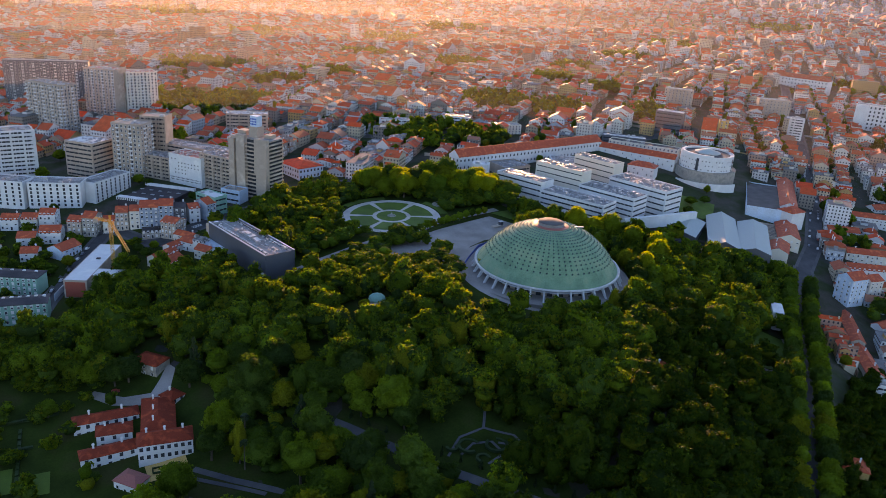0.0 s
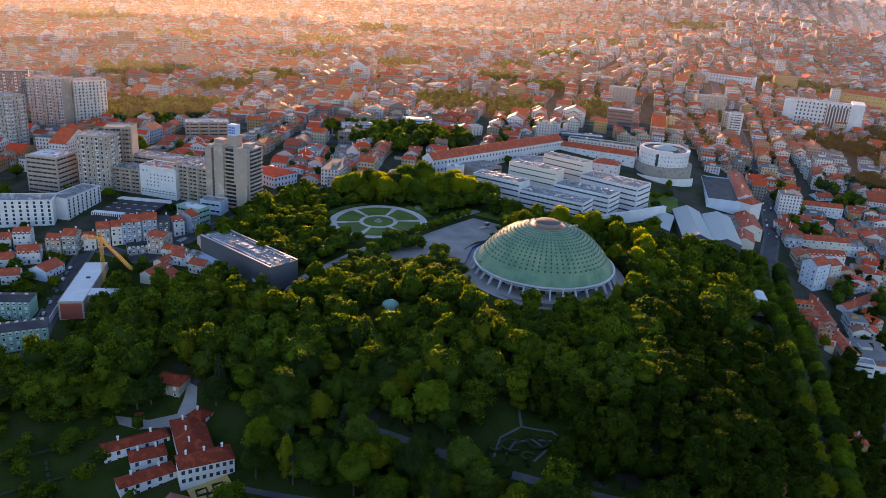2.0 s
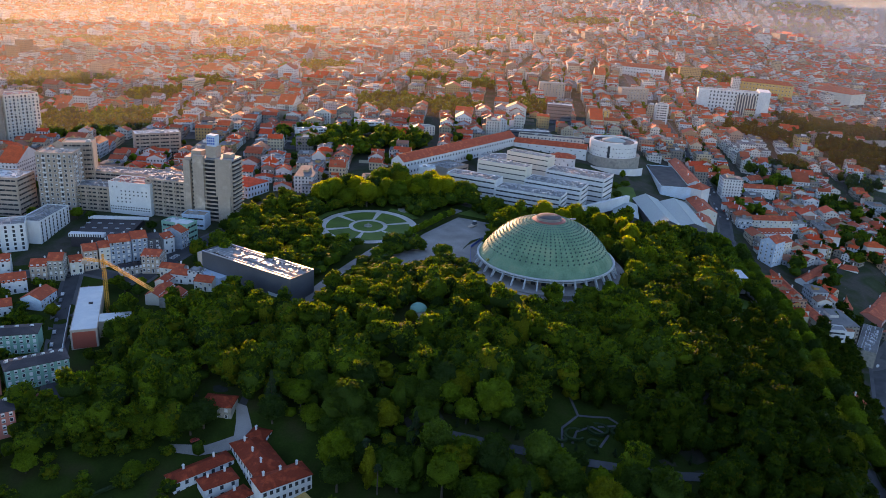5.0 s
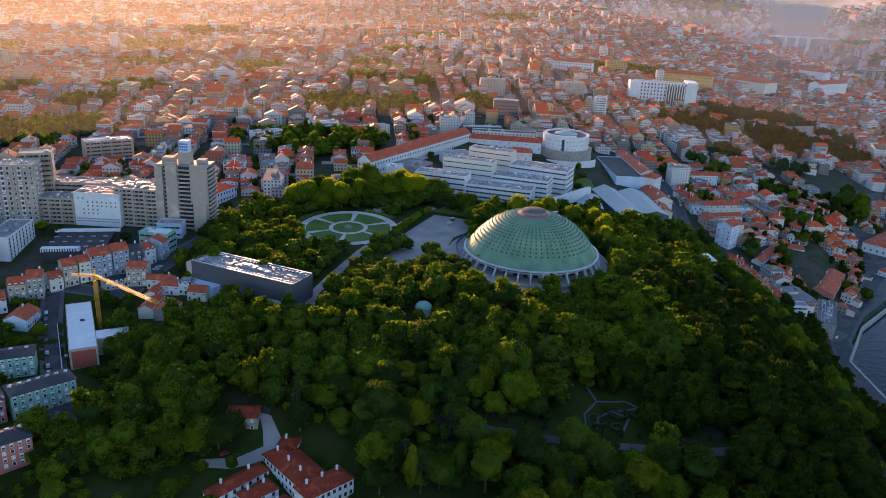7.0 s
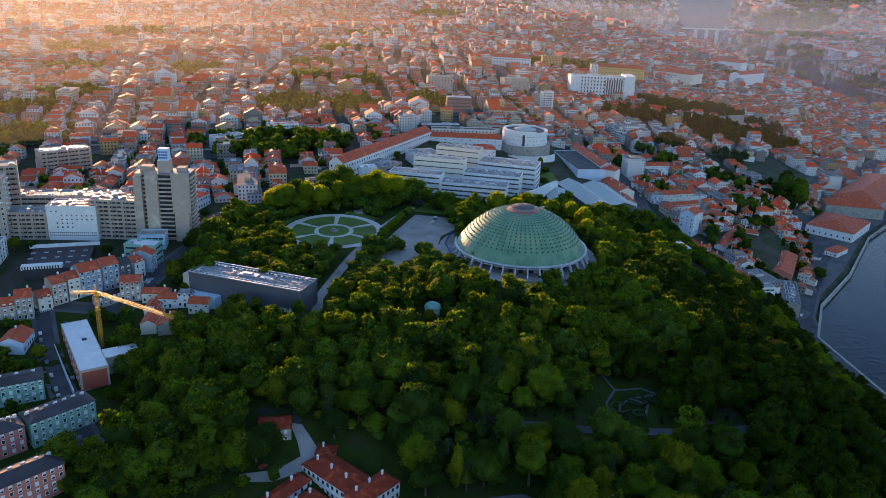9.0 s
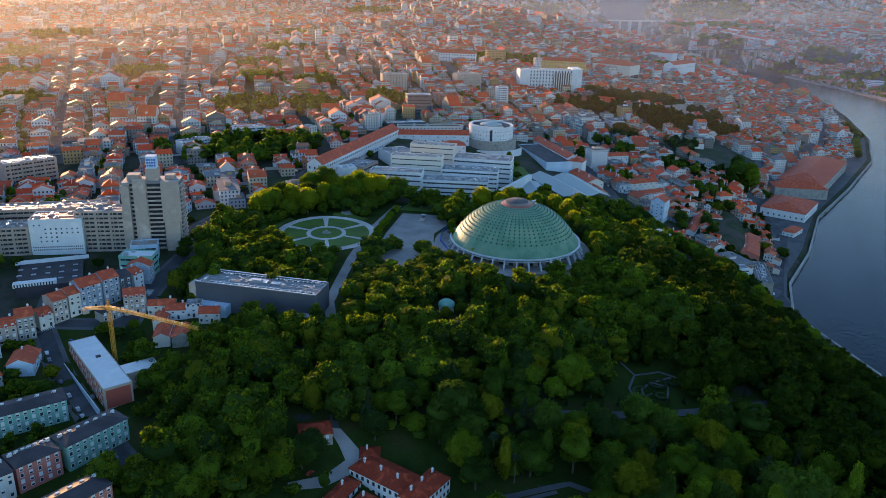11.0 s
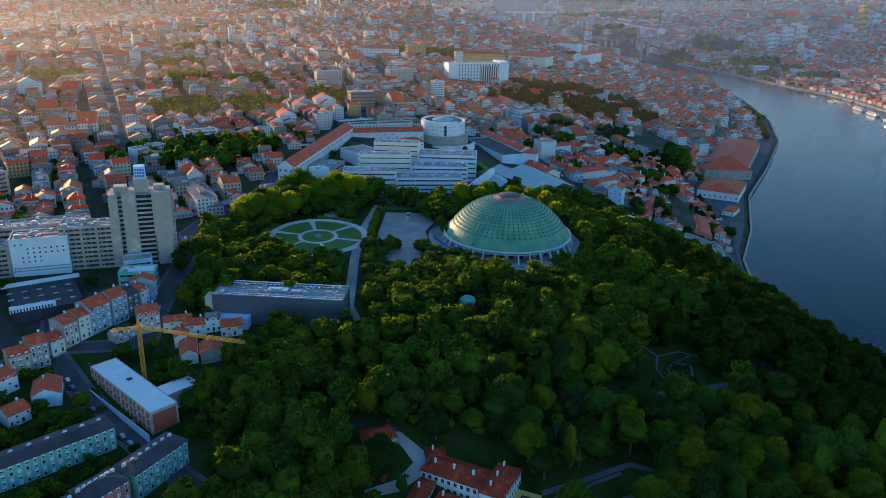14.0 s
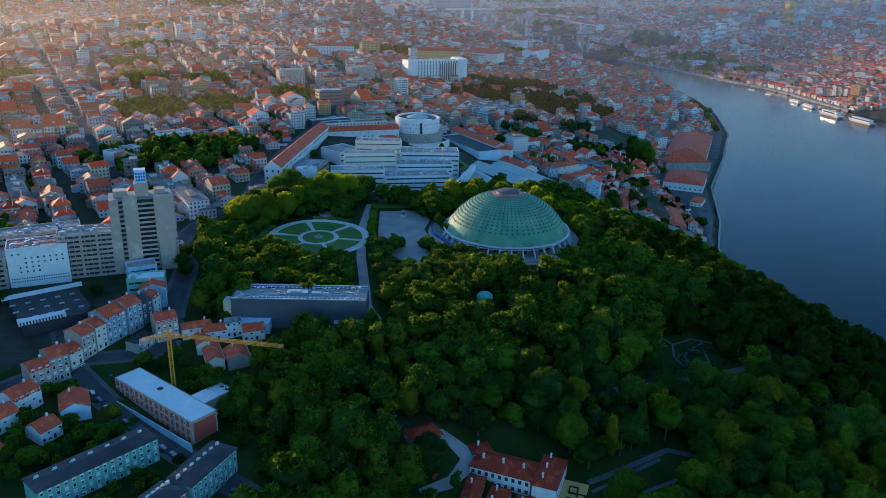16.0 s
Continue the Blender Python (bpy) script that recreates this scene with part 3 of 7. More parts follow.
QUAY_ROAD = [(225, 205), (264, 262), (305, 340), (352, 388), (420, 425), (520, 475), (560, 520), (640, 600), (780, 640), (900, 660), (1060, 700), (1250, 800), (1400, 930)]
NORTH_STREET = [(-20, 800), (-4, 857), (60, 1010), (130, 1180), (267, 1508), (400, 1830)]
WEST_NORTH_STREET = [(-115, 860), (-98, 928), (68, 1517), (130, 1750)]
WAYS = [CROSS_STREET, WEST_STREET, SIDE_STREET, MAIN_STREET, AVENUE, QUAY_ROAD, NORTH_STREET, WEST_NORTH_STREET]
PARK = [(-75, 625), (-100, 575), (-128, 535), (-122, 500), (-150, 500), (-172, 470), (-168, 405), (-215, 395), (-215, 360), (-150, 352), (-135, 300),
        (-60, 200), (100, 120), (190, 200), (205, 262), (256, 375), (288, 440), (328, 525), (338, 555), (285, 545), (240, 548), (236, 560), (172, 572), (118, 592), (98, 612), (92, 640), (50, 655), (-30, 640)]
SLOPE = [(205, 262), (150, 190), (190, 170), (235, 225), (262, 285), (300, 360), (345, 398), (330, 430), (300, 410), (256, 360)]
OFFICES = [(-330, 555), (-215, 560), (-110, 560), (-55, 640), (-60, 664), (-110, 680), (-240, 700), (-330, 690)]
CLINICS = [(40, 650), (60, 705), (215, 815), (300, 840), (360, 760), (385, 735), (335, 600), (300, 540), (235, 545), (120, 590)]
WEST_BLOCKS = [(-340, 240), (-120, 240), (-120, 365), (-165, 420), (-120, 500), (-125, 560), (-340, 560)]
KEEP = [PARK, SLOPE, OFFICES, CLINICS, WEST_BLOCKS]          # no houses inside these outlines
KEEP_ROUND = []               # nor within these circles: x, y, radius


def no_house(x, y, margin=0.0):
    if any(math.hypot(x - a, y - b) < r + margin for a, b, r in KEEP_ROUND):
        return True
    return any(seg_dist(x, y, w) < 9 + margin for w in WAYS)


def no_house_mask(x, y):
    """The same for many places at once."""
    out = np.zeros(len(x), bool)
    for a, b, r in KEEP_ROUND:
        out |= np.hypot(x - a, y - b) < r
    for a, b, r in GROVES:
        out |= np.hypot(x - a, y - b) < r
    for w in WAYS:
        for (x0, y0), (x1, y1) in zip(w, w[1:]):
            ex, ey = x1 - x0, y1 - y0
            t = np.clip(((x - x0) * ex + (y - y0) * ey) / (ex * ex + ey * ey), 0, 1)
            out |= np.hypot(x - x0 - t * ex, y - y0 - t * ey) < 9
    return out


# ---- houses ----
def gable(w, d, h, rise, over=0.5):
    """Walls with gable ends along y, and a roof of two tiled slopes; ridge along x. Returns two bmeshes."""
    wall = bmesh.new()
    x, y = w / 2, d / 2
    lo = [wall.verts.new(p) for p in ((-x, -y, -6), (x, -y, -6), (x, y, -6), (-x, y, -6))]
    hi = [wall.verts.new(p) for p in ((-x, -y, h), (x, -y, h), (x, y, h), (-x, y, h))]
    tops = [wall.verts.new((-x, 0, h + rise)), wall.verts.new((x, 0, h + rise))]
    uv = wall.loops.layers.uv.new("walls")
    for i, ln in ((0, w), (1, d), (2, w), (3, d)):
        j = (i + 1) % 4
        f = wall.faces.new((lo[i], lo[j], hi[j], hi[i]))
        for lp, c in zip(f.loops, ((0, -6), (ln, -6), (ln, h), (0, h))):
            lp[uv].uv = c
    for f in (wall.faces.new((hi[1], hi[2], tops[1])), wall.faces.new((hi[3], hi[0], tops[0]))):
        for lp in f.loops:
            lp[uv].uv = (0.1, 0.1)
    roof = bmesh.new()
    k = rise / y
    for s in (-1, 1):
        a = [(-x - 0.25, s * (y + over), h - k * over), (x + 0.25, s * (y + over), h - k * over), (x + 0.25, 0, h + rise), (-x - 0.25, 0, h + rise)]
        top = [roof.verts.new((p[0], p[1], p[2] + 0.28)) for p in a]
        bot = [roof.verts.new((p[0], p[1], p[2] + 0.04)) for p in a]
        roof.faces.new(top if s < 0 else top[::-1])
        roof.faces.new(bot[::-1] if s < 0 else bot)
        for i in range(4):
            j = (i + 1) % 4
            roof.faces.new((bot[i], bot[j], top[j], top[i]))
    box(roof, -x, x, -0.18, 0.18, h + rise + 0.2, h + rise + 0.42)
    bmesh.ops.recalc_face_normals(roof, faces=roof.faces[:])
    return wall, roof


def hip(w, d, h, rise, over=0.5):
    """Four-sided roof; the ridge runs along the longer side."""
    wall = bmesh.new()
    x, y = w / 2, d / 2
    lo = [wall.verts.new(p) for p in ((-x, -y, -6), (x, -y, -6), (x, y, -6), (-x, y, -6))]
    hi = [wall.verts.new(p) for p in ((-x, -y, h), (x, -y, h), (x, y, h), (-x, y, h))]
    uv = wall.loops.layers.uv.new("walls")
    for i, ln in ((0, w), (1, d), (2, w), (3, d)):
        j = (i + 1) % 4
        f = wall.faces.new((lo[i], lo[j], hi[j], hi[i]))
        for lp, c in zip(f.loops, ((0, -6), (ln, -6), (ln, h), (0, h))):
            lp[uv].uv = c
    wall.faces.new(hi)
    roof = bmesh.new()
    X, Y = x + over, y + over
    m = min(x, y) * 0.9
    a, b = ((-x + m, 0), (x - m, 0)) if w >= d else ((0, -y + m), (0, y - m))
    c = [roof.verts.new(p) for p in ((-X, -Y, h), (X, -Y, h), (X, Y, h), (-X, Y, h))]
    e = [roof.verts.new(p) for p in ((-X, -Y, h + 0.25), (X, -Y, h + 0.25), (X, Y, h + 0.25), (-X, Y, h + 0.25))]
    t0, t1 = roof.verts.new((*a, h + rise)), roof.verts.new((*b, h + rise))
    for i in range(4):
        j = (i + 1) % 4
        roof.faces.new((c[i], c[j], e[j], e[i]))
    roof.faces.new(c[::-1])
    if w >= d:
        for f in ((e[0], e[1], t1, t0), (e[2], e[3], t0, t1), (e[1], e[2], t1), (e[3], e[0], t0)):
            roof.faces.new(f)
    else:
        for f in ((e[1], e[2], t1, t0), (e[3], e[0], t0, t1), (e[0], e[1], t0), (e[2], e[3], t1)):
            roof.faces.new(f)
    bmesh.ops.recalc_face_normals(roof, faces=roof.faces[:])
    return wall, roof


def flat(w, d, h):
    wall = bmesh.new()
    x, y = w / 2, d / 2
    lo = [wall.verts.new(p) for p in ((-x, -y, -6), (x, -y, -6), (x, y, -6), (-x, y, -6))]
    hi = [wall.verts.new(p) for p in ((-x, -y, h), (x, -y, h), (x, y, h), (-x, y, h))]
    uv = wall.loops.layers.uv.new("walls")
    for i, ln in ((0, w), (1, d), (2, w), (3, d)):
        j = (i + 1) % 4
        f = wall.faces.new((lo[i], lo[j], hi[j], hi[i]))
        for lp, c in zip(f.loops, ((0, -6), (ln, -6), (ln, h), (0, h))):
            lp[uv].uv = c
    roof = boxes((-x + 0.3, x - 0.3, -y + 0.3, y - 0.3, h - 0.5, h - 0.1), (-x, x, -y, -y + 0.3, h, h + 0.7), (-x, x, y - 0.3, y, h, h + 0.7),
                 (-x, -x + 0.3, -y + 0.3, y - 0.3, h, h + 0.7), (x - 0.3, x, -y + 0.3, y - 0.3, h, h + 0.7), (x * 0.2, x * 0.6, -1.5, 1.5, h - 0.1, h + 2.2))
    return wall, roof


def window_mesh(w, h, deep=0.12):
    """A framed window in one piece, facing -y, its foot at z = 0: surround, recess and pane."""
    bm = bmesh.new()

    def ring(x, z0, z1, y):
        return [bm.verts.new(p) for p in ((-x, y, z0), (x, y, z0), (x, y, z1), (-x, y, z1))]

    rings = [ring(w / 2 + 0.16, -0.16, h + 0.16, 0.05), ring(w / 2 + 0.16, -0.16, h + 0.16, -deep), ring(w / 2, 0, h, -deep), ring(w / 2, 0, h, -0.03)]
    for a, c in zip(rings, rings[1:]):
        for i in range(4):
            k = (i + 1) % 4
            bm.faces.new((a[i], a[k], c[k], c[i]))
    bm.faces.new(rings[-1])
    me = bpy.data.meshes.new("window")
    bm.to_mesh(me)
    bm.free()
    me.materials.append(M["white"])
    me.materials.append(M["glass"])
    me.polygons[len(me.polygons) - 1].material_index = 1
    return me


WINDOW = window_mesh(1.25, 1.7)


def shuttered(me, w, h, drop):
    """The same window with its pale roller blind partly down."""
    bm = bmesh.new()
    bm.from_mesh(me)
    bm.faces.new([bm.verts.new(p) for p in ((-w / 2, -0.06, h * (1 - drop)), (w / 2, -0.06, h * (1 - drop)), (w / 2, -0.06, h), (-w / 2, -0.06, h))])
    out = bpy.data.meshes.new("window")
    bm.to_mesh(out)
    bm.free()
    out.materials.append(M["white"])
    out.materials.append(M["glass"])
    return out


BLINDS = [shuttered(WINDOW, 1.25, 1.7, 0.5), shuttered(WINDOW, 1.25, 1.7, 1.0)]
VENT = bpy.data.meshes.new("roof_vent")
bm = boxes((-0.7, 0.7, -0.45, 0.45, -0.4, 0.9), (-0.8, 0.8, -0.55, 0.55, 0.9, 1.05), (-1.3, -0.9, -0.2, 0.2, -0.4, 0.7))
bm.to_mesh(VENT)
bm.free()
VENT.materials.append(M["shutter"])
WINDOW_BIG = window_mesh(1.6, 2.1)
WINDOW_SMALL = window_mesh(1.0, 1.1)
DOOR = window_mesh(1.3, 2.5)
CHIMNEY = bpy.data.meshes.new("chimney")
bm = boxes((-0.45, 0.45, -0.35, 0.35, 0, 2.4), (-0.6, 0.6, -0.5, 0.5, 2.4, 2.65), (-0.3, -0.05, -0.15, 0.15, 2.65, 3.1), (0.08, 0.32, -0.15, 0.15, 2.65, 3.1))
bm.to_mesh(CHIMNEY)
bm.free()
CHIMNEY.materials.append(M["white"])


def windows_on(parent, w, d, h, sides, storey=3.1, bay=2.9, me=None, door=True, first=0.9):
    """Windows on the named sides of a box, storey by storey."""
    n = max(1, int(round(h / storey)))
    for side in sides:
        ln, off, turn = {"s": (w, d / 2, 0), "n": (w, d / 2, 180), "e": (d, w / 2, 90), "w": (d, w / 2, -90)}[side]
        k = max(1, int(ln / bay))
        for j in range(n):
            for i in range(k):
                u = -ln / 2 + ln * (i + 0.5) / k
                m = pose(0, 0, 0, 0, 0, turn) @ pose(u, -off, j * storey + first)
                if door and j == 0 and i == k // 2 and side == "s":
                    piece("door", DOOR, parent, m @ pose(0, 0, -first + 0.1))
                else:
                    piece("window", me or (WINDOW, BLINDS[0], WINDOW, BLINDS[1])[(i * 5 + j * 3 + i * j) % 4], parent, m)


def house(x, y, turn, w, d, h, roof="gable", rise=None, wall_mat="wall", roof_mat="tiles", sides="sn", chimneys=1, label="", z=None, name="house", group="town houses", bay=2.9, me=None, storey=3.1):
    """A house of its own with every window a piece; returns the thing."""
    z = H(x, y) if z is None else z
    rise = rise if rise is not None else min(w, d) * 0.22
    root = thing(name, label or "plain town house with a clay tile roof", "house", pose(x, y, z, 0, 0, turn), group)
    a, b = {"gable": gable, "hip": hip}[roof](w, d, h, rise) if roof != "flat" else flat(w, d, h)
    part("wall", a, M[wall_mat], root)
    part("roof", b, M[roof_mat if roof != "flat" or roof_mat != "tiles" else "flatroof"], root)
    for i in range(chimneys):
        piece("chimney", CHIMNEY, root, pose(w * (0.3 - 0.6 * i), d * 0.12, h + rise * 0.55 - 0.3 if roof != "flat" else h))
    windows_on(root, w, d, h, sides, storey, bay, me)
    return root


# templates for the houses of the middle distance, shared by copies
HOUSES = []
_rng = random.Random(5)
for i in range(18):
    w, d, h = _rng.uniform(6.5, 12), _rng.uniform(11, 15), _rng.choice([5.8, 7.2, 8.8, 9.6, 12])
    kind = ("gable", "gable", "hip", "gable", "hip", "flat")[i % 6]
    labels = {"gable": "terraced town house with a clay tile gable roof", "hip": "town house with a hipped clay tile roof", "flat": "flat-roofed town building with a parapet"}
    root = thing("house", labels[kind], "house", pose(0, 0, -600), "town houses")
    a, b = (flat(w, d, h) if kind == "flat" else {"gable": gable, "hip": hip}[kind](w, d, h, w * 0.24))
    part("wall", a, M["wall"], root)
    part("roof", b, M["flatroof" if kind == "flat" else "tiles"], root)
    panes = bmesh.new()
    for side, (ln, off, tn) in enumerate(((w, d / 2, 0), (w, d / 2, 180), (d, w / 2, 90), (d, w / 2, -90))):
        for j in range(max(1, int(h / 3.0))):
            for q in range(max(1, int(ln / 2.5))):
                tmp = (BLINDS[0], WINDOW, BLINDS[1], WINDOW)[(q * 3 + j + side) % 4].copy()
                tmp.transform(pose(0, 0, 0, 0, 0, tn) @ pose(-ln / 2 + ln * (q + 0.5) / max(1, int(ln / 2.5)), -off, 0.8 + 3.0 * j))
                panes.from_mesh(tmp)
                bpy.data.meshes.remove(tmp)
    tagged(part("window", panes, M["white"], root), kind="stuff").data.materials.append(M["glass"])
    if kind != "flat":
        piece("chimney", CHIMNEY, root, pose(w * 0.3, d * 0.1, h + 0.8))
    HOUSES.append((root, w, d, h))
_house_used = [False] * len(HOUSES)


def house_copy(i, x, y, z, turn, sx=1.0, sy=1.0, sz=1.0):
    m = pose(x, y, z, 0, 0, turn) @ Matrix.Diagonal((sx, sy, sz, 1))
    if not _house_used[i]:
        _house_used[i] = True
        HOUSES[i][0].matrix_basis = m
    else:
        copy_thing(HOUSES[i][0], m).matrix_basis = m


def far_houses(name, lots, label):
    """Houses too far off to pick apart. lots: x, y, z, turn in radians, w, d, h, rise."""
    a = np.array(lots, float)
    if not len(a):
        return
    c, s = np.cos(a[:, 3]), np.sin(a[:, 3])
    x, y, w, d, h, rise = a[:, 0], a[:, 1], a[:, 4] / 2, a[:, 5] / 2, a[:, 6], a[:, 7]

    def at(u, v, z):
        return np.stack([x + u * c - v * s, y + u * s + v * c, a[:, 2] + z], 1)

    n = len(a)
    o = np.zeros(n)
    wv = np.stack([at(-w, -d, o - 8), at(w, -d, o - 8), at(w, d, o - 8), at(-w, d, o - 8), at(-w, -d, h), at(w, -d, h), at(w, d, h), at(-w, d, h), at(-w, o, h + rise), at(w, o, h + rise)], 1)
    b = np.arange(n)[:, None] * 10
    quads = np.concatenate([b + np.array(q) for q in ((0, 1, 5, 4), (1, 2, 6, 5), (2, 3, 7, 6), (3, 0, 4, 7), (5, 6, 9, 9), (7, 4, 8, 8))])
    W2, D2, H2 = w * 2, d * 2, h
    z8 = o - 8

    def uvq(ln):
        return np.stack([np.stack([o, z8], 1), np.stack([ln, z8], 1), np.stack([ln, H2], 1), np.stack([o, H2], 1)], 1)

    flatuv = np.full((n, 4, 2), 0.1)
    uv = np.concatenate([uvq(W2), uvq(D2), uvq(W2), uvq(D2), flatuv, flatuv])
    tri = quads[:, 2] == quads[:, 3]
    root = thing(name, label, "houses", pose(0, 0, 0), "", "stuff")
    # gable ends as quads with a doubled corner are split off as triangles
    wq = mesh_from("wall", wv.reshape(-1, 3), np.concatenate([quads[~tri][:, [0, 1, 2]], quads[~tri][:, [0, 2, 3]], quads[tri][:, :3]]), [M["wall_i"]],
                   np.concatenate([uv[~tri][:, [0, 1, 2]], uv[~tri][:, [0, 2, 3]], uv[tri][:, :3]]))
    wo = new("wall", wq); wo.parent = root
    e = 0.5
    k = rise / d * e
    rv = np.stack([at(-w - 0.2, -d - e, h - k + 0.15), at(w + 0.2, -d - e, h - k + 0.15), at(w + 0.2, o, h + rise + 0.2), at(-w - 0.2, o, h + rise + 0.2), at(-w - 0.2, d + e, h - k + 0.15), at(w + 0.2, d + e, h - k + 0.15)], 1)
    b = np.arange(n)[:, None] * 6
    rq = np.concatenate([b + np.array(q) for q in ((0, 1, 2, 3), (3, 2, 5, 4))])
    ro = new("roof", mesh_from("roof", rv.reshape(-1, 3), rq, [M["tiles_i"], M["farflat"]], slots=np.tile((rise < 0.1).astype(int), 2))); ro.parent = root
    house_details(root, lots, n)


def block_mesh(name, a, u0, u1, v0, v1, z0, z1, z2, mats, top=0):
    """Small blocks on many houses at once: a is x, y, z, turn; the top slopes from z1 at v0 to z2 at v1."""
    c, s = np.cos(a[:, 3]), np.sin(a[:, 3])
    o = np.zeros(len(a))
    u0, u1, v0, v1, z0, z1, z2 = (o + q for q in (u0, u1, v0, v1, z0, z1, z2))

    def at(u, v, z):
        return np.stack([a[:, 0] + u * c - v * s, a[:, 1] + u * s + v * c, a[:, 2] + z], 1)

    v = np.stack([at(u0, v0, z0), at(u1, v0, z0), at(u1, v1, z0), at(u0, v1, z0), at(u0, v0, z1), at(u1, v0, z1), at(u1, v1, z2), at(u0, v1, z2)], 1)
    b = np.arange(len(a))[:, None] * 8
    quads = np.concatenate([b + np.array(q) for q in ((4, 5, 6, 7), (0, 1, 5, 4), (1, 2, 6, 5), (2, 3, 7, 6), (3, 0, 4, 7))])
    slots = np.concatenate([np.full(len(a), top), np.zeros(4 * len(a))])
    return mesh_from(name, v.reshape(-1, 3), quads, mats, slots=slots)


def house_details(root, lots, seed):
    """Chimneys, dormers, lean-to annexes and roof huts for joined houses."""
    a = np.array(lots, float)
    a = a[np.hypot(a[:, 0], a[:, 1]) < 1650]
    if not len(a):
        return
    rng = np.random.default_rng(seed)
    w, d, h, rise = a[:, 4] / 2, a[:, 5] / 2, a[:, 6], a[:, 7]
    tiled = rise > 0.1

    def add_part(name, me):
        ob = new(name, me)
        ob.parent = root

    k = tiled & (rng.random(len(a)) < 0.75)
    u = (w * rng.choice([-0.75, 0.75, 0.4], len(a)))[k]
    v = (d * rng.uniform(-0.5, 0.35, len(a)))[k]
    add_part("chimney", block_mesh("chimney", a[k], u - 0.5, u + 0.5, v - 0.4, v + 0.4, h[k], h[k] + rise[k] + 1.1, h[k] + rise[k] + 1.1, [M["wall_i"]]))
    k = tiled & (rng.random(len(a)) < 0.4)
    u, z = (w * rng.uniform(-0.4, 0.4, len(a)))[k], (h + rise * 0.3)[k]
    add_part("dormer", block_mesh("dormer", a[k], u - 1.0, u + 1.0, -d[k] * 0.78, -d[k] * 0.2, z - 0.6, z + 1.3, z + 1.7, [M["wall_i"], M["tiles_i"]], 1))
    k = rng.random(len(a)) < 0.7
    u0, u1, e = (-w * rng.uniform(0.2, 1.0, len(a)))[k], (w * rng.uniform(0.1, 1.0, len(a)))[k], rng.uniform(2.5, 6.5, len(a))[k]
    z = (h * rng.uniform(0.35, 0.8, len(a)))[k]
    add_part("annex", block_mesh("annex", a[k], u0, u1, -d[k] - e, -d[k] + 0.1, -6.0, z, z + 0.25 * e, [M["wall_i"], M["tiles_i"]], 1))
    k = ~tiled
    u, v = (w * rng.uniform(-0.4, 0.4, len(a)))[k], (d * rng.uniform(-0.4, 0.4, len(a)))[k]
    add_part("roof_hut", block_mesh("roof_hut", a[k], u - w[k] * 0.35, u + w[k] * 0.35, v - d[k] * 0.3, v + d[k] * 0.3, h[k], h[k] + 2.4, h[k] + 2.4, [M["wall_i"], M["farflat"]], 1))
    k = rng.random(len(a)) < 0.5        # yard walls
    add_part("yard_wall", block_mesh("yard_wall", a[k], w[k] - 0.3, w[k], -d[k] - 11, -d[k], -3.0, 2.2, 2.2, [M["wall_i"]]))


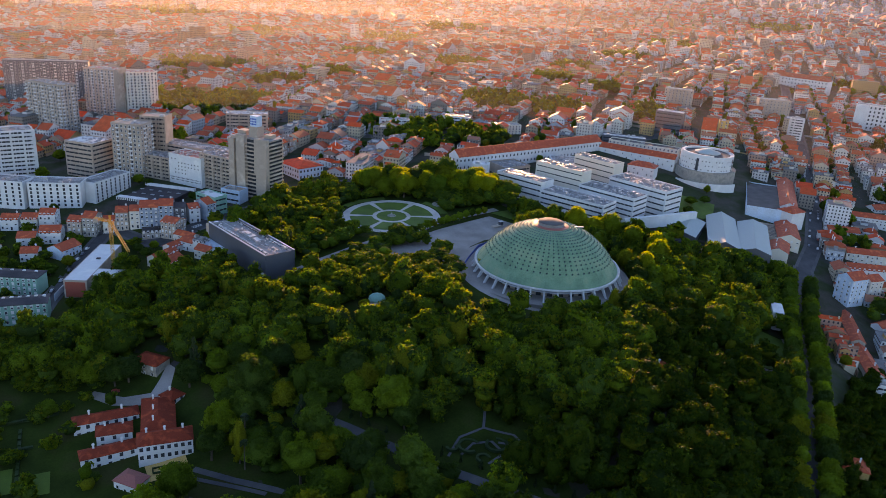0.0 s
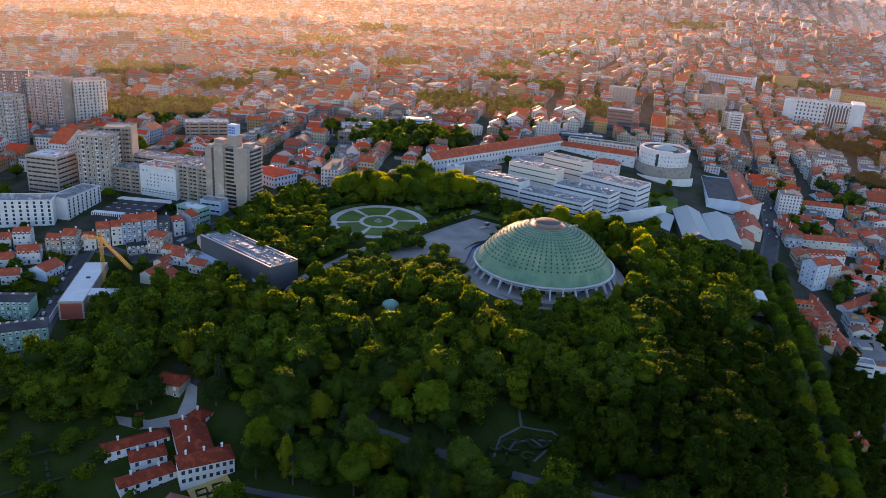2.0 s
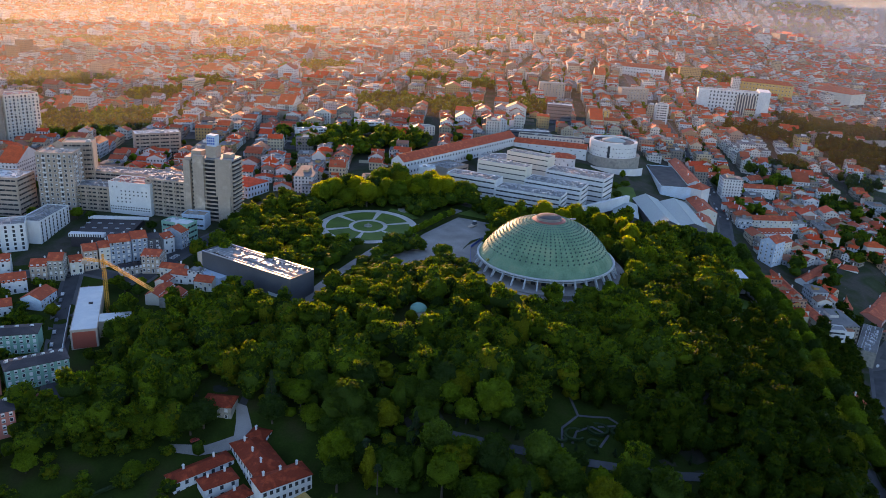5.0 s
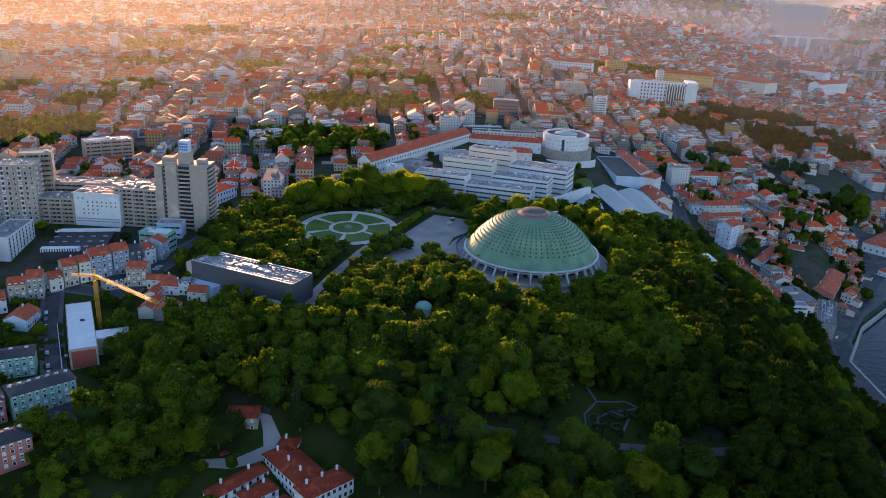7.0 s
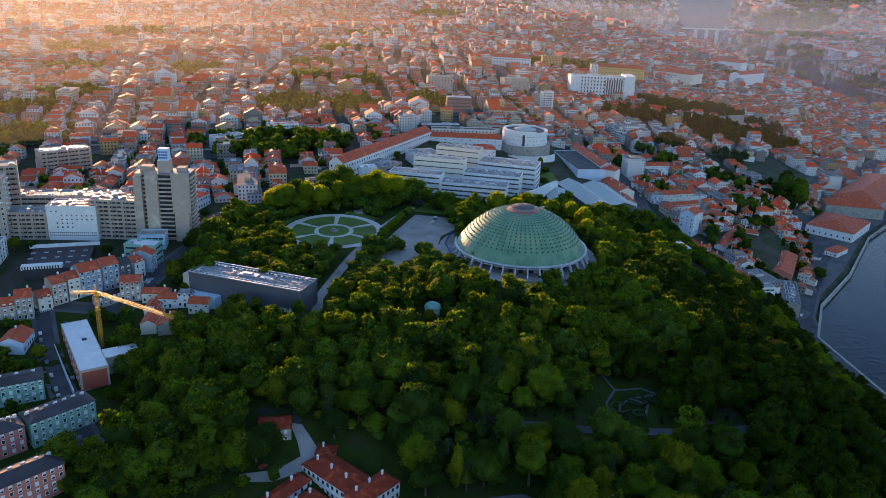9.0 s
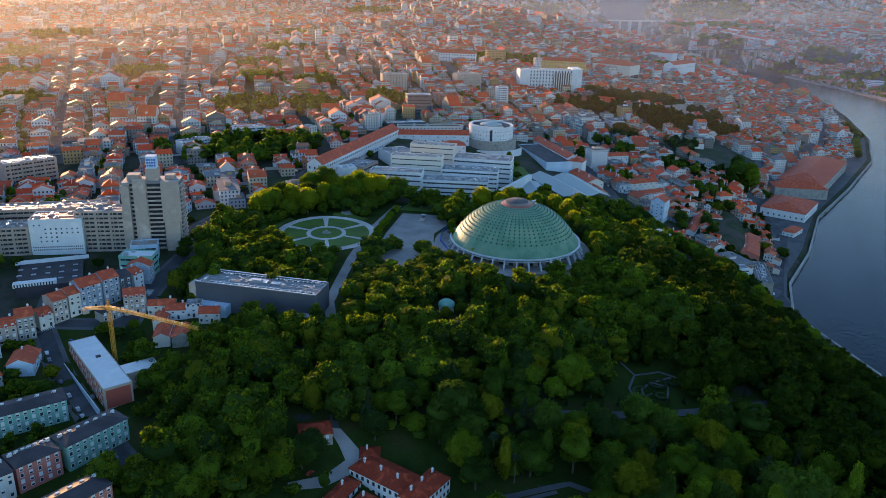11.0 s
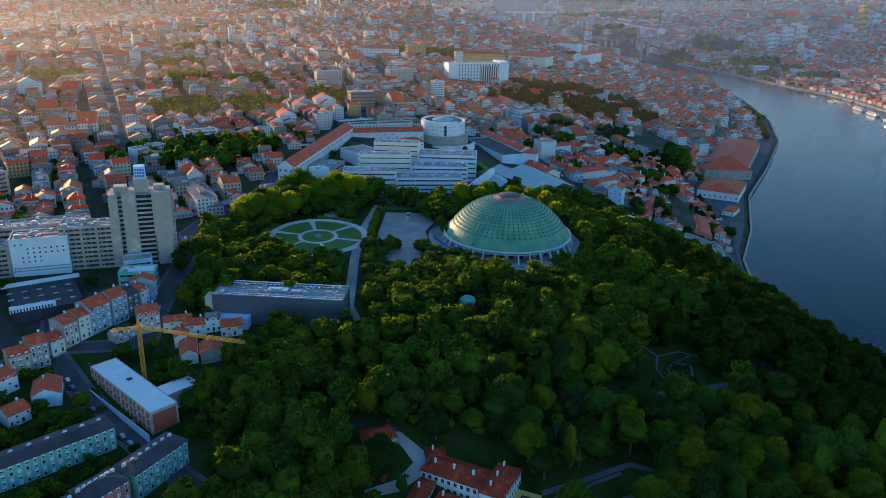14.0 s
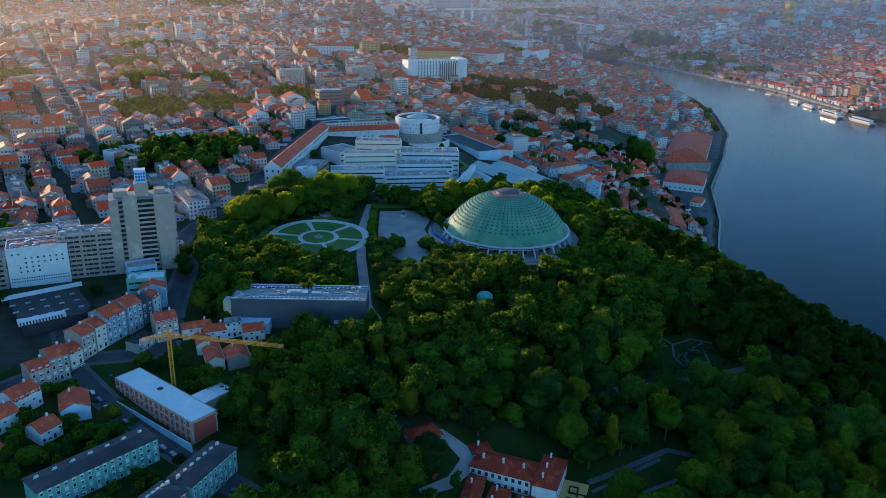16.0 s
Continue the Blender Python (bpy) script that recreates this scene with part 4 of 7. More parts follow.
# ---- the domed hall ----
def domed_hall(x, y, z):
    root = thing("domed_hall", "round hall with a green copper dome and slanting concrete legs", "arena", pose(x, y, z, 0, 0, 8))
    rim, R, top = 8.0, 46.5, 34.0
    terrace = part("terrace", lathe([(56, -4), (56, 0.6), (54.5, 0.6), (54.5, 0.35), (0.1, 0.35)], 96), M["gravel"], root, "pale paved terrace round the hall")
    part("wall", lathe([(40, 0), (40, rim + 1)], 96), M["concrete"], root, "shaded brown wall set back behind the legs")

    def prof(s):  # s from 0 at the rim to 1 at the crown ring
        r = R + (10.0 - R) * (0.82 * s + 0.18 * s * s)
        return r, rim + 0.6 + (top - rim + 0.2) * (1 - (r / R) ** 2.65)

    n = 28
    part("dome", lathe([(R + 0.4, rim - 0.2)] + [prof(i / n) for i in range(n + 1)] + [(3, prof(1)[1] + 0.5)], 128), M["copper"], root, "green weathered copper dome")
    smooth(root.children[-1])
    part("gutter", lathe([(R + 0.2, rim - 0.8), (R + 1.9, rim - 0.8), (R + 1.9, rim + 0.3), (R + 1.3, rim + 0.3), (R + 1.3, rim - 0.3), (R, rim - 0.3)], 96), M["white"], root, "white rim round the foot of the dome")
    part("walkway", lathe([(R - 3, rim - 2.8), (R + 0.4, rim - 2.8), (R + 0.4, rim - 2.2), (R - 3, rim - 2.2)], 96), M["white"], root)
    # ribs between the copper sheets
    bm = bmesh.new()
    for k in range(64):
        a = 2 * math.pi * k / 64
        prev = None
        for i in range(15):
            r, h = prof(i / 14)
            ring = [bm.verts.new((r * math.cos(a) - s * 0.11 * math.sin(a), r * math.sin(a) + s * 0.11 * math.cos(a), h + dz)) for s, dz in ((-1, 0.02), (-1, 0.16), (1, 0.16), (1, 0.02))]
            if prev:
                for q in range(3):
                    bm.faces.new((prev[q], prev[q + 1], ring[q + 1], ring[q]))
            prev = ring
    part("rib", bm, M["copper"], root)
    # round roof lights
    sky_me = bpy.data.meshes.new("skylight")
    bm = lathe([(1.02, -0.1), (0.86, 0.55), (0.70, 0.60), (0.60, 0.42), (0.02, 0.50)], 10)
    bm.to_mesh(sky_me); bm.free()
    sky_me.materials.append(M["copperdark"]); sky_me.materials.append(M["skyglass"])
    for i, p in enumerate(sky_me.polygons):
        p.material_index = 1 if i >= 20 else 0
    rest = bmesh.new()
    for row in range(14):
        s = 0.17 + 0.058 * row
        r, h = prof(s)
        r2, h2 = prof(s + 0.02)
        tilt = math.degrees(math.atan2(r - r2, h2 - h))
        for k in range(64):
            a = 360 * (k + 0.5) / 64
            m = pose(0, 0, 0, 0, 0, a) @ pose(r, 0, h, 0, 90 - tilt, 0) @ Matrix.Scale(0.36 + 0.38 * (r / R), 4)
            aa = (a + 8) % 360
            if 180 < aa < 338 and row < 10:
                piece("skylight", sky_me, root, m)
            else:
                tmp = bmesh.new(); tmp.from_mesh(sky_me); tmp.transform(m)
                t2 = bpy.data.meshes.new("tmp"); tmp.to_mesh(t2); tmp.free()
                rest.from_mesh(t2); bpy.data.meshes.remove(t2)
    ob = part("skylight", rest, M["copperdark"], root)
    tagged(ob, kind="stuff")
    # crown
    zt = prof(1)[1]
    rt = prof(1)[0]
    part("crown_ring", lathe([(rt + 1.6, zt - 1.2), (rt + 1.6, zt + 0.05), (rt - 0.5, zt + 0.55), (4, zt + 0.7)], 64), M["rust"], root, "red ring round the lantern")
    part("lantern", lathe([(9.0, zt + 0.5), (9.0, zt + 1.0), (8.2, zt + 1.0), (8.2, zt + 1.9), (8.8, zt + 1.9), (8.8, zt + 2.3)], 48), M["flatroof"], root, "pale metal lantern drum")
    cap = part("cap", lathe([(8.3, zt + 2.25), (7.2, zt + 2.8), (5.0, zt + 3.3), (2.4, zt + 3.6), (0.05, zt + 3.7)], 48), M["setts"], root, "low grey cap of the lantern")
    smooth(cap)
    part("service_rail", boxes((rt + 1.5, rt + 13, -0.25, 0.25, zt - 2.2, zt - 1.2)), M["metal"], root)
    # slanting legs
    bm = bmesh.new()
    for sgn in (-1, 1):
        for (r, h) in ((R + 1.0, rim - 0.8), (R - 1.4, rim - 0.8), (R + 3.6, -0.2), (R + 5.0, -0.2)):
            bm.verts.new((r, sgn * 0.45, h))
    bmesh.ops.convex_hull(bm, input=bm.verts[:])
    leg = bpy.data.meshes.new("leg"); bm.to_mesh(leg); bm.free(); leg.materials.append(M["white"])
    for k in range(36):
        piece("leg", leg, root, pose(0, 0, 0, 0, 0, 10 * k))
    bm = boxes((39.6, 40.4, -1.6, 1.6, 0.4, 3.2))
    bay = bpy.data.meshes.new("doorway"); bm.to_mesh(bay); bm.free(); bay.materials.append(M["glass"])
    for k in range(36):
        piece("doorway", bay, root, pose(0, 0, 0, 0, 0, 10 * k + 5))
    return root


domed_hall(DOME[0], DOME[1], -10.2)


# ---- larger buildings ----
def span(p, q):
    """Middle, length and turn of the line from p to q."""
    return (p[0] + q[0]) / 2, (p[1] + q[1]) / 2, math.hypot(q[0] - p[0], q[1] - p[1]), math.degrees(math.atan2(q[1] - p[1], q[0] - p[0]))


def reserve(p, q, r):
    """Keeps the plots under a building free."""
    n = max(1, int(math.hypot(q[0] - p[0], q[1] - p[1]) / (r * 0.7)))
    for i in range(n + 1):
        KEEP_ROUND.append((p[0] + (q[0] - p[0]) * i / n, p[1] + (q[1] - p[1]) * i / n, r))


ROOF_UNIT = bpy.data.meshes.new("roof_unit")
bm = boxes((-1.3, 1.3, -0.9, 0.9, 0, 1.3), (-0.9, 0.9, -0.6, 0.6, 1.3, 1.6), (-1.5, 1.5, -1.1, 1.1, -0.1, 0.1))
bm.to_mesh(ROOF_UNIT); bm.free()
ROOF_UNIT.materials.append(M["metal"])


def slab(name, label, p, q, d, z0, z1, wall="white", roof="flatroof", floors=4, style="band", sides="s", bay=3.6, units=4, category="building", group="", me=None, band=1.3, parapet=0.9, deep=8, seed=1, glass="glass"):
    """A flat-roofed block whose long axis runs from p to q. style: ribbons of glass, single windows or balconies."""
    x, y, w, turn = span(p, q)
    reserve(p, q, d * 0.5 + 7)
    root = thing(name, label, category, pose(x, y, z0, 0, 0, turn), group)
    h = z1 - z0
    X, Y = w / 2, d / 2
    part("wall", boxes((-X, X, -Y, Y, -deep, h - 0.3)), M[wall], root)
    t = 0.35
    part("roof", boxes((-X + t, X - t, -Y + t, Y - t, h - 0.3, h + 0.1)), M[roof], root)
    part("parapet", boxes((-X - 0.05, X + 0.05, -Y - 0.05, -Y + t, h - 0.3, h + parapet), (-X - 0.05, X + 0.05, Y - t, Y + 0.05, h - 0.3, h + parapet),
                          (-X - 0.05, -X + t, -Y + t, Y - t, h - 0.3, h + parapet), (X - t, X + 0.05, -Y + t, Y - t, h - 0.3, h + parapet)), M[wall], root)
    st = h / floors
    for side in sides:
        ln, off, tn = {"s": (w, Y, 0), "n": (w, Y, 180), "e": (d, X, 90), "w": (d, X, -90)}[side]
        if style == "grid":
            k = max(1, int(ln / bay))
            for j in range(floors):
                bm = bmesh.new()
                for i in range(k):
                    tmp = (BLINDS[0] if (i * 5 + j * 3) % 7 == 2 else WINDOW_BIG if i % 3 else WINDOW).copy()
                    tmp.transform(pose(0, 0, 0, 0, 0, tn) @ pose(-ln / 2 + ln * (i + 0.5) / k, -off, j * st + st * 0.25))
                    bm.from_mesh(tmp)
                    bpy.data.meshes.remove(tmp)
                    if (i + seed) % 3 == 0:
                        u = -ln / 2 + ln * (i + 0.5) / k
                        before = len(bm.verts)
                        box(bm, u - 1.3, u + 1.3, -off - 1.1, -off, j * st + 0.05, j * st + 0.95)
                        bm.verts.ensure_lookup_table()
                        for v in bm.verts[before:]:
                            v.co = pose(0, 0, 0, 0, 0, tn) @ v.co
                tagged(part("glazing", bm, M["white"], root), kind="stuff").data.materials.append(M["glass"])
        elif style == "punch":
            k = max(1, int(ln / bay))
            for j in range(floors):
                for i in range(k):
                    piece("window", me or WINDOW, root, pose(0, 0, 0, 0, 0, tn) @ pose(-ln / 2 + ln * (i + 0.5) / k, -off, j * st + st * 0.3))
        else:
            for j in range(floors):
                zb = j * st + st * 0.38
                ob = part("window_band", boxes((-ln / 2 + 1.2, ln / 2 - 1.2, -off - 0.06, -off + 0.5, zb, zb + min(band, st * 0.5))), M[glass], root)
                ob.matrix_basis = pose(0, 0, 0, 0, 0, tn)
                n = int(ln / 4)
                bm = bmesh.new()
                for i in range(1, n):
                    u = -ln / 2 + ln * i / n
                    box(bm, u - 0.12, u + 0.12, -off - 0.14, -off + 0.2, zb - 0.05, zb + min(band, st * 0.5) + 0.05)
                if n > 1 and style == "band" and deep < 14:
                    part("mullions", bm, M[wall], root).matrix_basis = pose(0, 0, 0, 0, 0, tn)
                else:
                    bm.free()
                if style == "balcony":
                    ob = part("balcony", boxes((-ln / 2 + 0.4, ln / 2 - 0.4, -off - 1.5, -off, j * st - 0.1, j * st + 0.12), (-ln / 2 + 0.4, ln / 2 - 0.4, -off - 1.5, -off - 1.35, j * st + 0.12, j * st + 1.05), *[(u, u + (1.6 if q % 3 == 1 else 0.25), -off - (0.3 if q % 3 == 1 else 1.5), -off, j * st + 0.12, j * st + st - 0.1) for q, u in enumerate(-ln / 2 + 0.4 + (ln - 2.6) * e / max(1, int(ln / 3.2)) for e in range(int(ln / 3.2) + 1))]), M[wall], root)
                    ob.matrix_basis = pose(0, 0, 0, 0, 0, tn)
    rng = random.Random(seed)
    if w > 27 and units and roof != "darkroof":
        plant_bm = bmesh.new()
        for i in range(int(w * 0.7)):
            u, v, a, b = rng.uniform(-X + 2, X - 3), rng.uniform(-Y + 2, Y - 3), rng.uniform(0.4, 2.2), rng.uniform(0.4, 1.6)
            box(plant_bm, u, u + a, v, v + b, h + 0.1, h + rng.uniform(0.5, 1.3))
        for i in range(3):
            v = rng.uniform(-Y + 2, Y - 2)
            box(plant_bm, -X + 2.5, X - 2.5, v, v + 0.3, h + 0.35, h + 0.6)
        part("roof_plant", plant_bm, M["metal"], root, "grey rooftop ducts and plant")
    for i in range(units):
        piece("roof_unit", ROOF_UNIT, root, pose(rng.uniform(-X + 3, X - 3), rng.uniform(-Y + 2.5, Y - 2.5), h + 0.1, 0, 0, rng.choice([0, 90])) @ Matrix.Scale(rng.uniform(0.7, 1.5), 4))
    return root


def hall(name, label, p, q, d, z0, eave, rise, wall="white", roof="redtiles", floors=2, sides="s", bay=4.0, category="building", group="", style="gable", me=None, chimneys=2):
    """A long building with a pitched roof, ridge from p to q."""
    x, y, w, turn = span(p, q)
    reserve(p, q, d * 0.5 + 7)
    h = eave - z0
    root = thing(name, label, category, pose(x, y, z0, 0, 0, turn), group)
    a, b = (gable if style == "gable" else hip)(w, d, h, rise)
    part("wall", a, M[wall], root)
    part("roof", b, M[roof], root)
    for i in range(chimneys):
        piece("roof_vent" if roof == "darkroof" else "chimney", VENT if roof == "darkroof" else CHIMNEY, root, pose(-w / 2 + w * (i + 0.5) / chimneys, d * 0.15, h + rise * 0.6))
    st = h / floors
    for side in sides:
        ln, off, tn = {"s": (w, d / 2, 0), "n": (w, d / 2, 180), "e": (d, w / 2, 90), "w": (d, w / 2, -90)}[side]
        k = max(1, int(ln / bay))
        for j in range(floors):
            for i in range(k):
                piece("window", me or (WINDOW, BLINDS[0], WINDOW, BLINDS[1])[(i * 5 + j * 3 + i * j) % 4], root, pose(0, 0, 0, 0, 0, tn) @ pose(-ln / 2 + ln * (i + 0.5) / k, -off, j * st + st * 0.28))
    return root


def add(root, name, bm, mat, label=""):
    return part(name, bm, M[mat], root, label)


# the long grey library in the park
lib = slab("library", "long low library clad in dark grey panels", (-112, 518.5), (-64, 458), 21, -13, 2.6, "grey", "flatroof", 1, "punch", "", units=5, parapet=0.7, category="library")
for k in (-1, 1):
    add(lib, "roof_edge", boxes((-38.3, 38.3, k * 10.2 - 0.5, k * 10.2 + 0.5, 16.1, 16.6)), "metal", "pale metal roof edge")
    add(lib, "skylight_strip", boxes((-36, 36, k * 7.6 - 0.7, k * 7.6 + 0.7, 15.7, 16.25)), "glass")
    bm = bmesh.new()
    for i in range(30):
        u = -36 + 72 * i / 29
        box(bm, u - 0.2, u + 0.2, k * 7.6 - 0.8, k * 7.6 + 0.8, 15.7, 16.35)
    add(lib, "skylight_bars", bm, "metal")
add(lib, "plant_room", boxes((-8, 4, -2.5, 2.5, 15.7, 16.9), (-6, 0, -1.5, 1.5, 16.9, 17.6), (6, 12, -1.8, 1.8, 15.7, 16.6)), "metal", "pale rooftop plant")
add(lib, "end_tower", boxes((-43, -38.5, -10.5, -3, -6, 14.2)), "concrete", "grey stair block at the end")
add(lib, "low_wing", boxes((-40, -16, -17, -10.6, -6, 4.5)), "skyblue", "low pale wing at the foot")
add(lib, "low_window", boxes((20, 30, -10.8, -10.4, 1.5, 3.5), (31, 37, -10.9, -10.3, 1, 4)), "white", "white framed opening low in the wall")

# university wings
uni = dict(group="university wings", category="university building")
slab("university_wing", "white university wing with ribbon windows and rooftop plant", (104, 659), (138, 626), 18, -11, 13, floors=5, sides="sw", units=10, seed=2, **uni)
slab("university_wing", "white university wing with ribbon windows and rooftop plant", (138, 626), (182, 586), 22, -13, 7.5, floors=5, sides="se", units=16, seed=3, **uni)
slab("university_wing", "cream windowless upper block of the university", (141, 679), (176, 645), 15, -11, 18.5, "cream", floors=6, sides="s", units=8, seed=4, band=0.9, **uni)
slab("university_wing", "white university wing with ribbon windows and rooftop plant", (176, 645), (214, 607), 23, -13, 8.5, floors=5, sides="se", units=18, seed=5, **uni)
slab("university_wing", "cream windowless upper block of the university", (182, 703), (211, 669), 15, -10, 21, "cream", floors=6, sides="s", units=8, seed=6, band=0.9, **uni)
slab("university_wing", "white university wing with ribbon windows and rooftop plant", (211, 669), (249, 625), 27, -13, 11, floors=5, sides="se", units=18, seed=7, **uni)
slab("university_annex", "low pale flat-roofed university annex", (158, 715), (186, 712), 30, -4, 12, "white", floors=3, sides="s", units=4, seed=8, **uni)
slab("footbridge", "white walkway on the foot of the university wings", (196, 588), (268, 618), 3.5, -9, -5.5, "white", "white", 1, "punch", "", units=0, parapet=0.5, deep=6)

# the old hospital with red roofs round a yard
hall("hospital_range", "long white hospital range with a red tile roof", (62, 688), (221, 792), 15, 4, 17, 5.5, floors=2, sides="sw", bay=4.6, category="hospital", chimneys=0, me=WINDOW_BIG)
hall("hospital_range", "white hospital range with a red tile roof", (226, 788), (292, 743), 12, 3, 12, 4, floors=2, sides="s", bay=4.6, category="hospital", chimneys=0)
hall("hospital_house", "white house with a red hipped roof beside the hospital", (240, 728), (262, 714), 16, 0, 9, 4, floors=2, sides="s", style="hip", category="hospital", chimneys=1)
slab("hospital_block", "white box-shaped stair block", (78, 672), (92, 668), 12, -2, 15, "white", "white", 3, "punch", "", units=3, seed=2)
slab("hospital_block", "flat-roofed brown concrete hospital yard building", (102, 690), (128, 704), 26, 0, 9.5, "brown", "flatroof", 2, "band", "s", units=3, seed=5)
slab("hospital_block", "flat-roofed grey hospital block", (242, 812), (306, 775), 15, 4, 15, "cream", "darkroof", 3, "punch", "sw", bay=4, units=4, seed=3)
slab("hospital_block", "low glazed hospital block", (238, 830), (282, 815), 14, 8, 16, "grey", "white", 2, "band", "s", units=4, seed=4)

# the white rotunda
KEEP_ROUND.append((320, 735, 45))
rot = thing("rotunda", "white round building with a glazed flat roof", "building", pose(320, 737, 2.5, 0, 0, 0))
add(rot, "podium", lathe([(29.5, -16), (29.5, 5.0), (29, 5.0), (29, 4.4), (24, 4.4)], 48), "stone", "pale podium under the round building")
add(rot, "wall", lathe([(25.5, 4), (25.5, 19.5), (25.0, 19.5), (25.0, 18.6), (22, 18.6)], 72), "white")
add(rot, "roof", lathe([(25.0, 18.4), (11, 18.9), (0.1, 19)], 48), "darkroof")
add(rot, "roof_ring", lathe([(24, 18.6), (24, 20.4), (22, 20.4), (22, 18.6)], 64, 0.2, 4.6), "white", "white raised ring on the roof")
add(rot, "rooflight", lathe([(12.5, 18.7), (12.5, 19.8), (11.5, 20), (5, 22.0), (0.05, 22.8)], 24), "sheet", "pale glazed cone over the court")
for k in range(26):
    for j in range(1, 4):
        if (k * 7 + j * 3) % 4 != 1:
            a = 180 + k * 7.5 - 8
            piece("window", WINDOW_SMALL if j else WINDOW, rot, pose(0, 0, 0, 0, 0, a + 90) @ pose(0, -25.5, 1.5 + 4.2 * j))
add(rot, "stair_glazing", lathe([(25.65, 4.6), (25.65, 17)], 3, radians(226), radians(232)), "glass", "tall dark glazed slot")
add(rot, "stair_glazing", lathe([(25.65, 4.6), (25.65, 17)], 3, radians(318), radians(323)), "glass", "tall dark glazed slot")
add(rot, "ramp_wall", lathe([(38, -18), (38, -4), (37.2, -4), (37.2, -18)], 30, radians(205), radians(300)), "white", "pale curved retaining wall below")
add(rot, "ramp", lathe([(37.2, -7), (26, -7)], 30, radians(205), radians(300)), "asphalt")

# parking deck and red-roofed range above the sheds
slab("parking_deck", "rooftop parking deck with a pale blank retaining wall", (345, 650), (384, 738), 31, -27, -9, "skyblue", "asphalt", 1, "punch", "", units=0, parapet=1.0, category="car park", deep=4)
hall("street_range", "white range of houses with red tile roofs along the street", (369, 652), (413, 750), 15, -24, -7, 4, floors=3, sides="sw", bay=5, group="street houses")
hall("street_house", "white house with a pyramid of red tiles", (360, 641), (376, 649), 16, -26, -8, 4.5, floors=3, sides="", style="hip", group="street houses")
hall("workshop", "workshop with a red tile roof and pergola yard", (344, 596), (362, 640), 18, -28, -19, 4, "cream", floors=2, sides="sw", group="street houses")
hall("workshop", "low workshop with an old red roof", (322, 570), (336, 596), 16, -29, -22, 3.5, "cream", floors=1, sides="s", group="street houses")
yard = slab("pergola_yard", "open yard of pale concrete beams", (330, 602), (346, 640), 13, -27, -20.5, "concrete", "darkroof", 1, "punch", "", units=0)
for i in range(9):
    add(yard, "beam", boxes((-18 + 4.4 * i, -17.2 + 4.4 * i, -6.4, 6.4, 6.6, 7.3)), "concrete")

# three metal-roofed sheds
for p, q, d, eave, rise, mt in (((298, 634), (268, 552), 24, -14, 5, "sheet"), ((322, 622), (290, 546), 24, -15, 4, "sheet"), ((268, 622), (243, 580), 22, -14, 3, "sheet")):
    hall("shed", "large shed with a pale metal sheet roof", p, q, d, -25, eave, rise, "grey", mt, 1, "", category="shed", group="sheds", chimneys=0)
for p, q in (((258, 560), (252, 545)), ((268, 556), (262, 541)), ((246, 566), (240, 552))):
    hall("shed", "small shed with a red roof", p, q, 9, -24, -18, 2.5, "salmon", "rust", 1, "", category="shed", group="sheds", chimneys=0)

# the office tower and its neighbours
KEEP_ROUND.append((-107, 633, 34))
tower = thing("office_tower", "tall concrete office tower with blank shafts and balcony slots", "tower", pose(-105, 619, -8, 0, 0, -29.5) @ Matrix.Diagonal((0.92, 0.85, 1.06, 1)))
add(tower, "body", boxes((-21, 20, -9, 12, -6, 45)), "concrete")
add(tower, "roof", boxes((-21.2, 20.2, -9.2, 12.2, 45, 45.8)), "flatroof")
add(tower, "shaft", boxes((-21.5, -15.5, -12, -9, -6, 44)), "concrete", "blank concrete shaft")
add(tower, "shaft", boxes((-12.5, -3.2, -13, -9, -6, 48)), "concrete", "blank concrete shaft")
add(tower, "shaft", boxes((7.5, 20.5, -13.5, -9, 20, 47)), "concrete", "blank concrete shaft")
add(tower, "shaft", boxes((8.5, 19.0, -12.5, -9, -6, 20)), "concrete", "blank concrete shaft")
add(tower, "core", boxes((-4, 5, -5, 5, 45, 54)), "concrete")
add(tower, "plant_room", boxes((-18, -9, -3, 6, 45.8, 49.5)), "brown")
add(tower, "plant_room", boxes((9, 16, 0, 8, 45.8, 48.5)), "brown")
for j in range(15):
    z = 1 + 2.95 * j
    add(tower, "balcony", boxes((-3.2, 7.5, -12, -9, z - 0.1, z + 0.15), (-3.2, 7.5, -12, -11.8, z + 0.15, z + 1.1)), "concrete")
    add(tower, "window_band", boxes((-3.1, 7.4, -9.12, -8.8, z + 0.3, z + 2.6)), "glass")
    add(tower, "window_band", boxes((-15.4, -12.6, -9.12, -8.8, z + 0.9, z + 2.4)), "glass")
    add(tower, "window_band", boxes((19.8, 20.15, -8, 11, z + 0.9, z + 2.4)), "glass")
    add(tower, "balcony", boxes((20.0, 21.6, -8.5, 11.5, z - 0.1, z + 0.9)), "concrete")
add(tower, "roof_sign", boxes((-3, 4.5, -4.5, 3, 54, 62)), "skyblue", "pale blue lettered box sign on the roof")
for j in range(3):
    for k in range(4):
        add(tower, "sign_bar", boxes((-2.4 + 1.7 * k, -1.2 + 1.7 * k, -4.7, -4.5, 55.4 + 1.9 * j, 56.6 + 1.9 * j)), "bluetarp")
slab("office_block", "concrete office block with balcony strips", (-150, 645), (-121, 627), 18, -8, 20, "concrete", floors=9, style="balcony", sides="s", units=6, seed=3, category="office building")
wb = slab("office_block", "white panelled office block with small dark windows", (-177.5, 654), (-147.5, 638.5), 20, -6, 16.5, "white", "rust", 6, "punch", "", units=4, seed=4, category="office building")
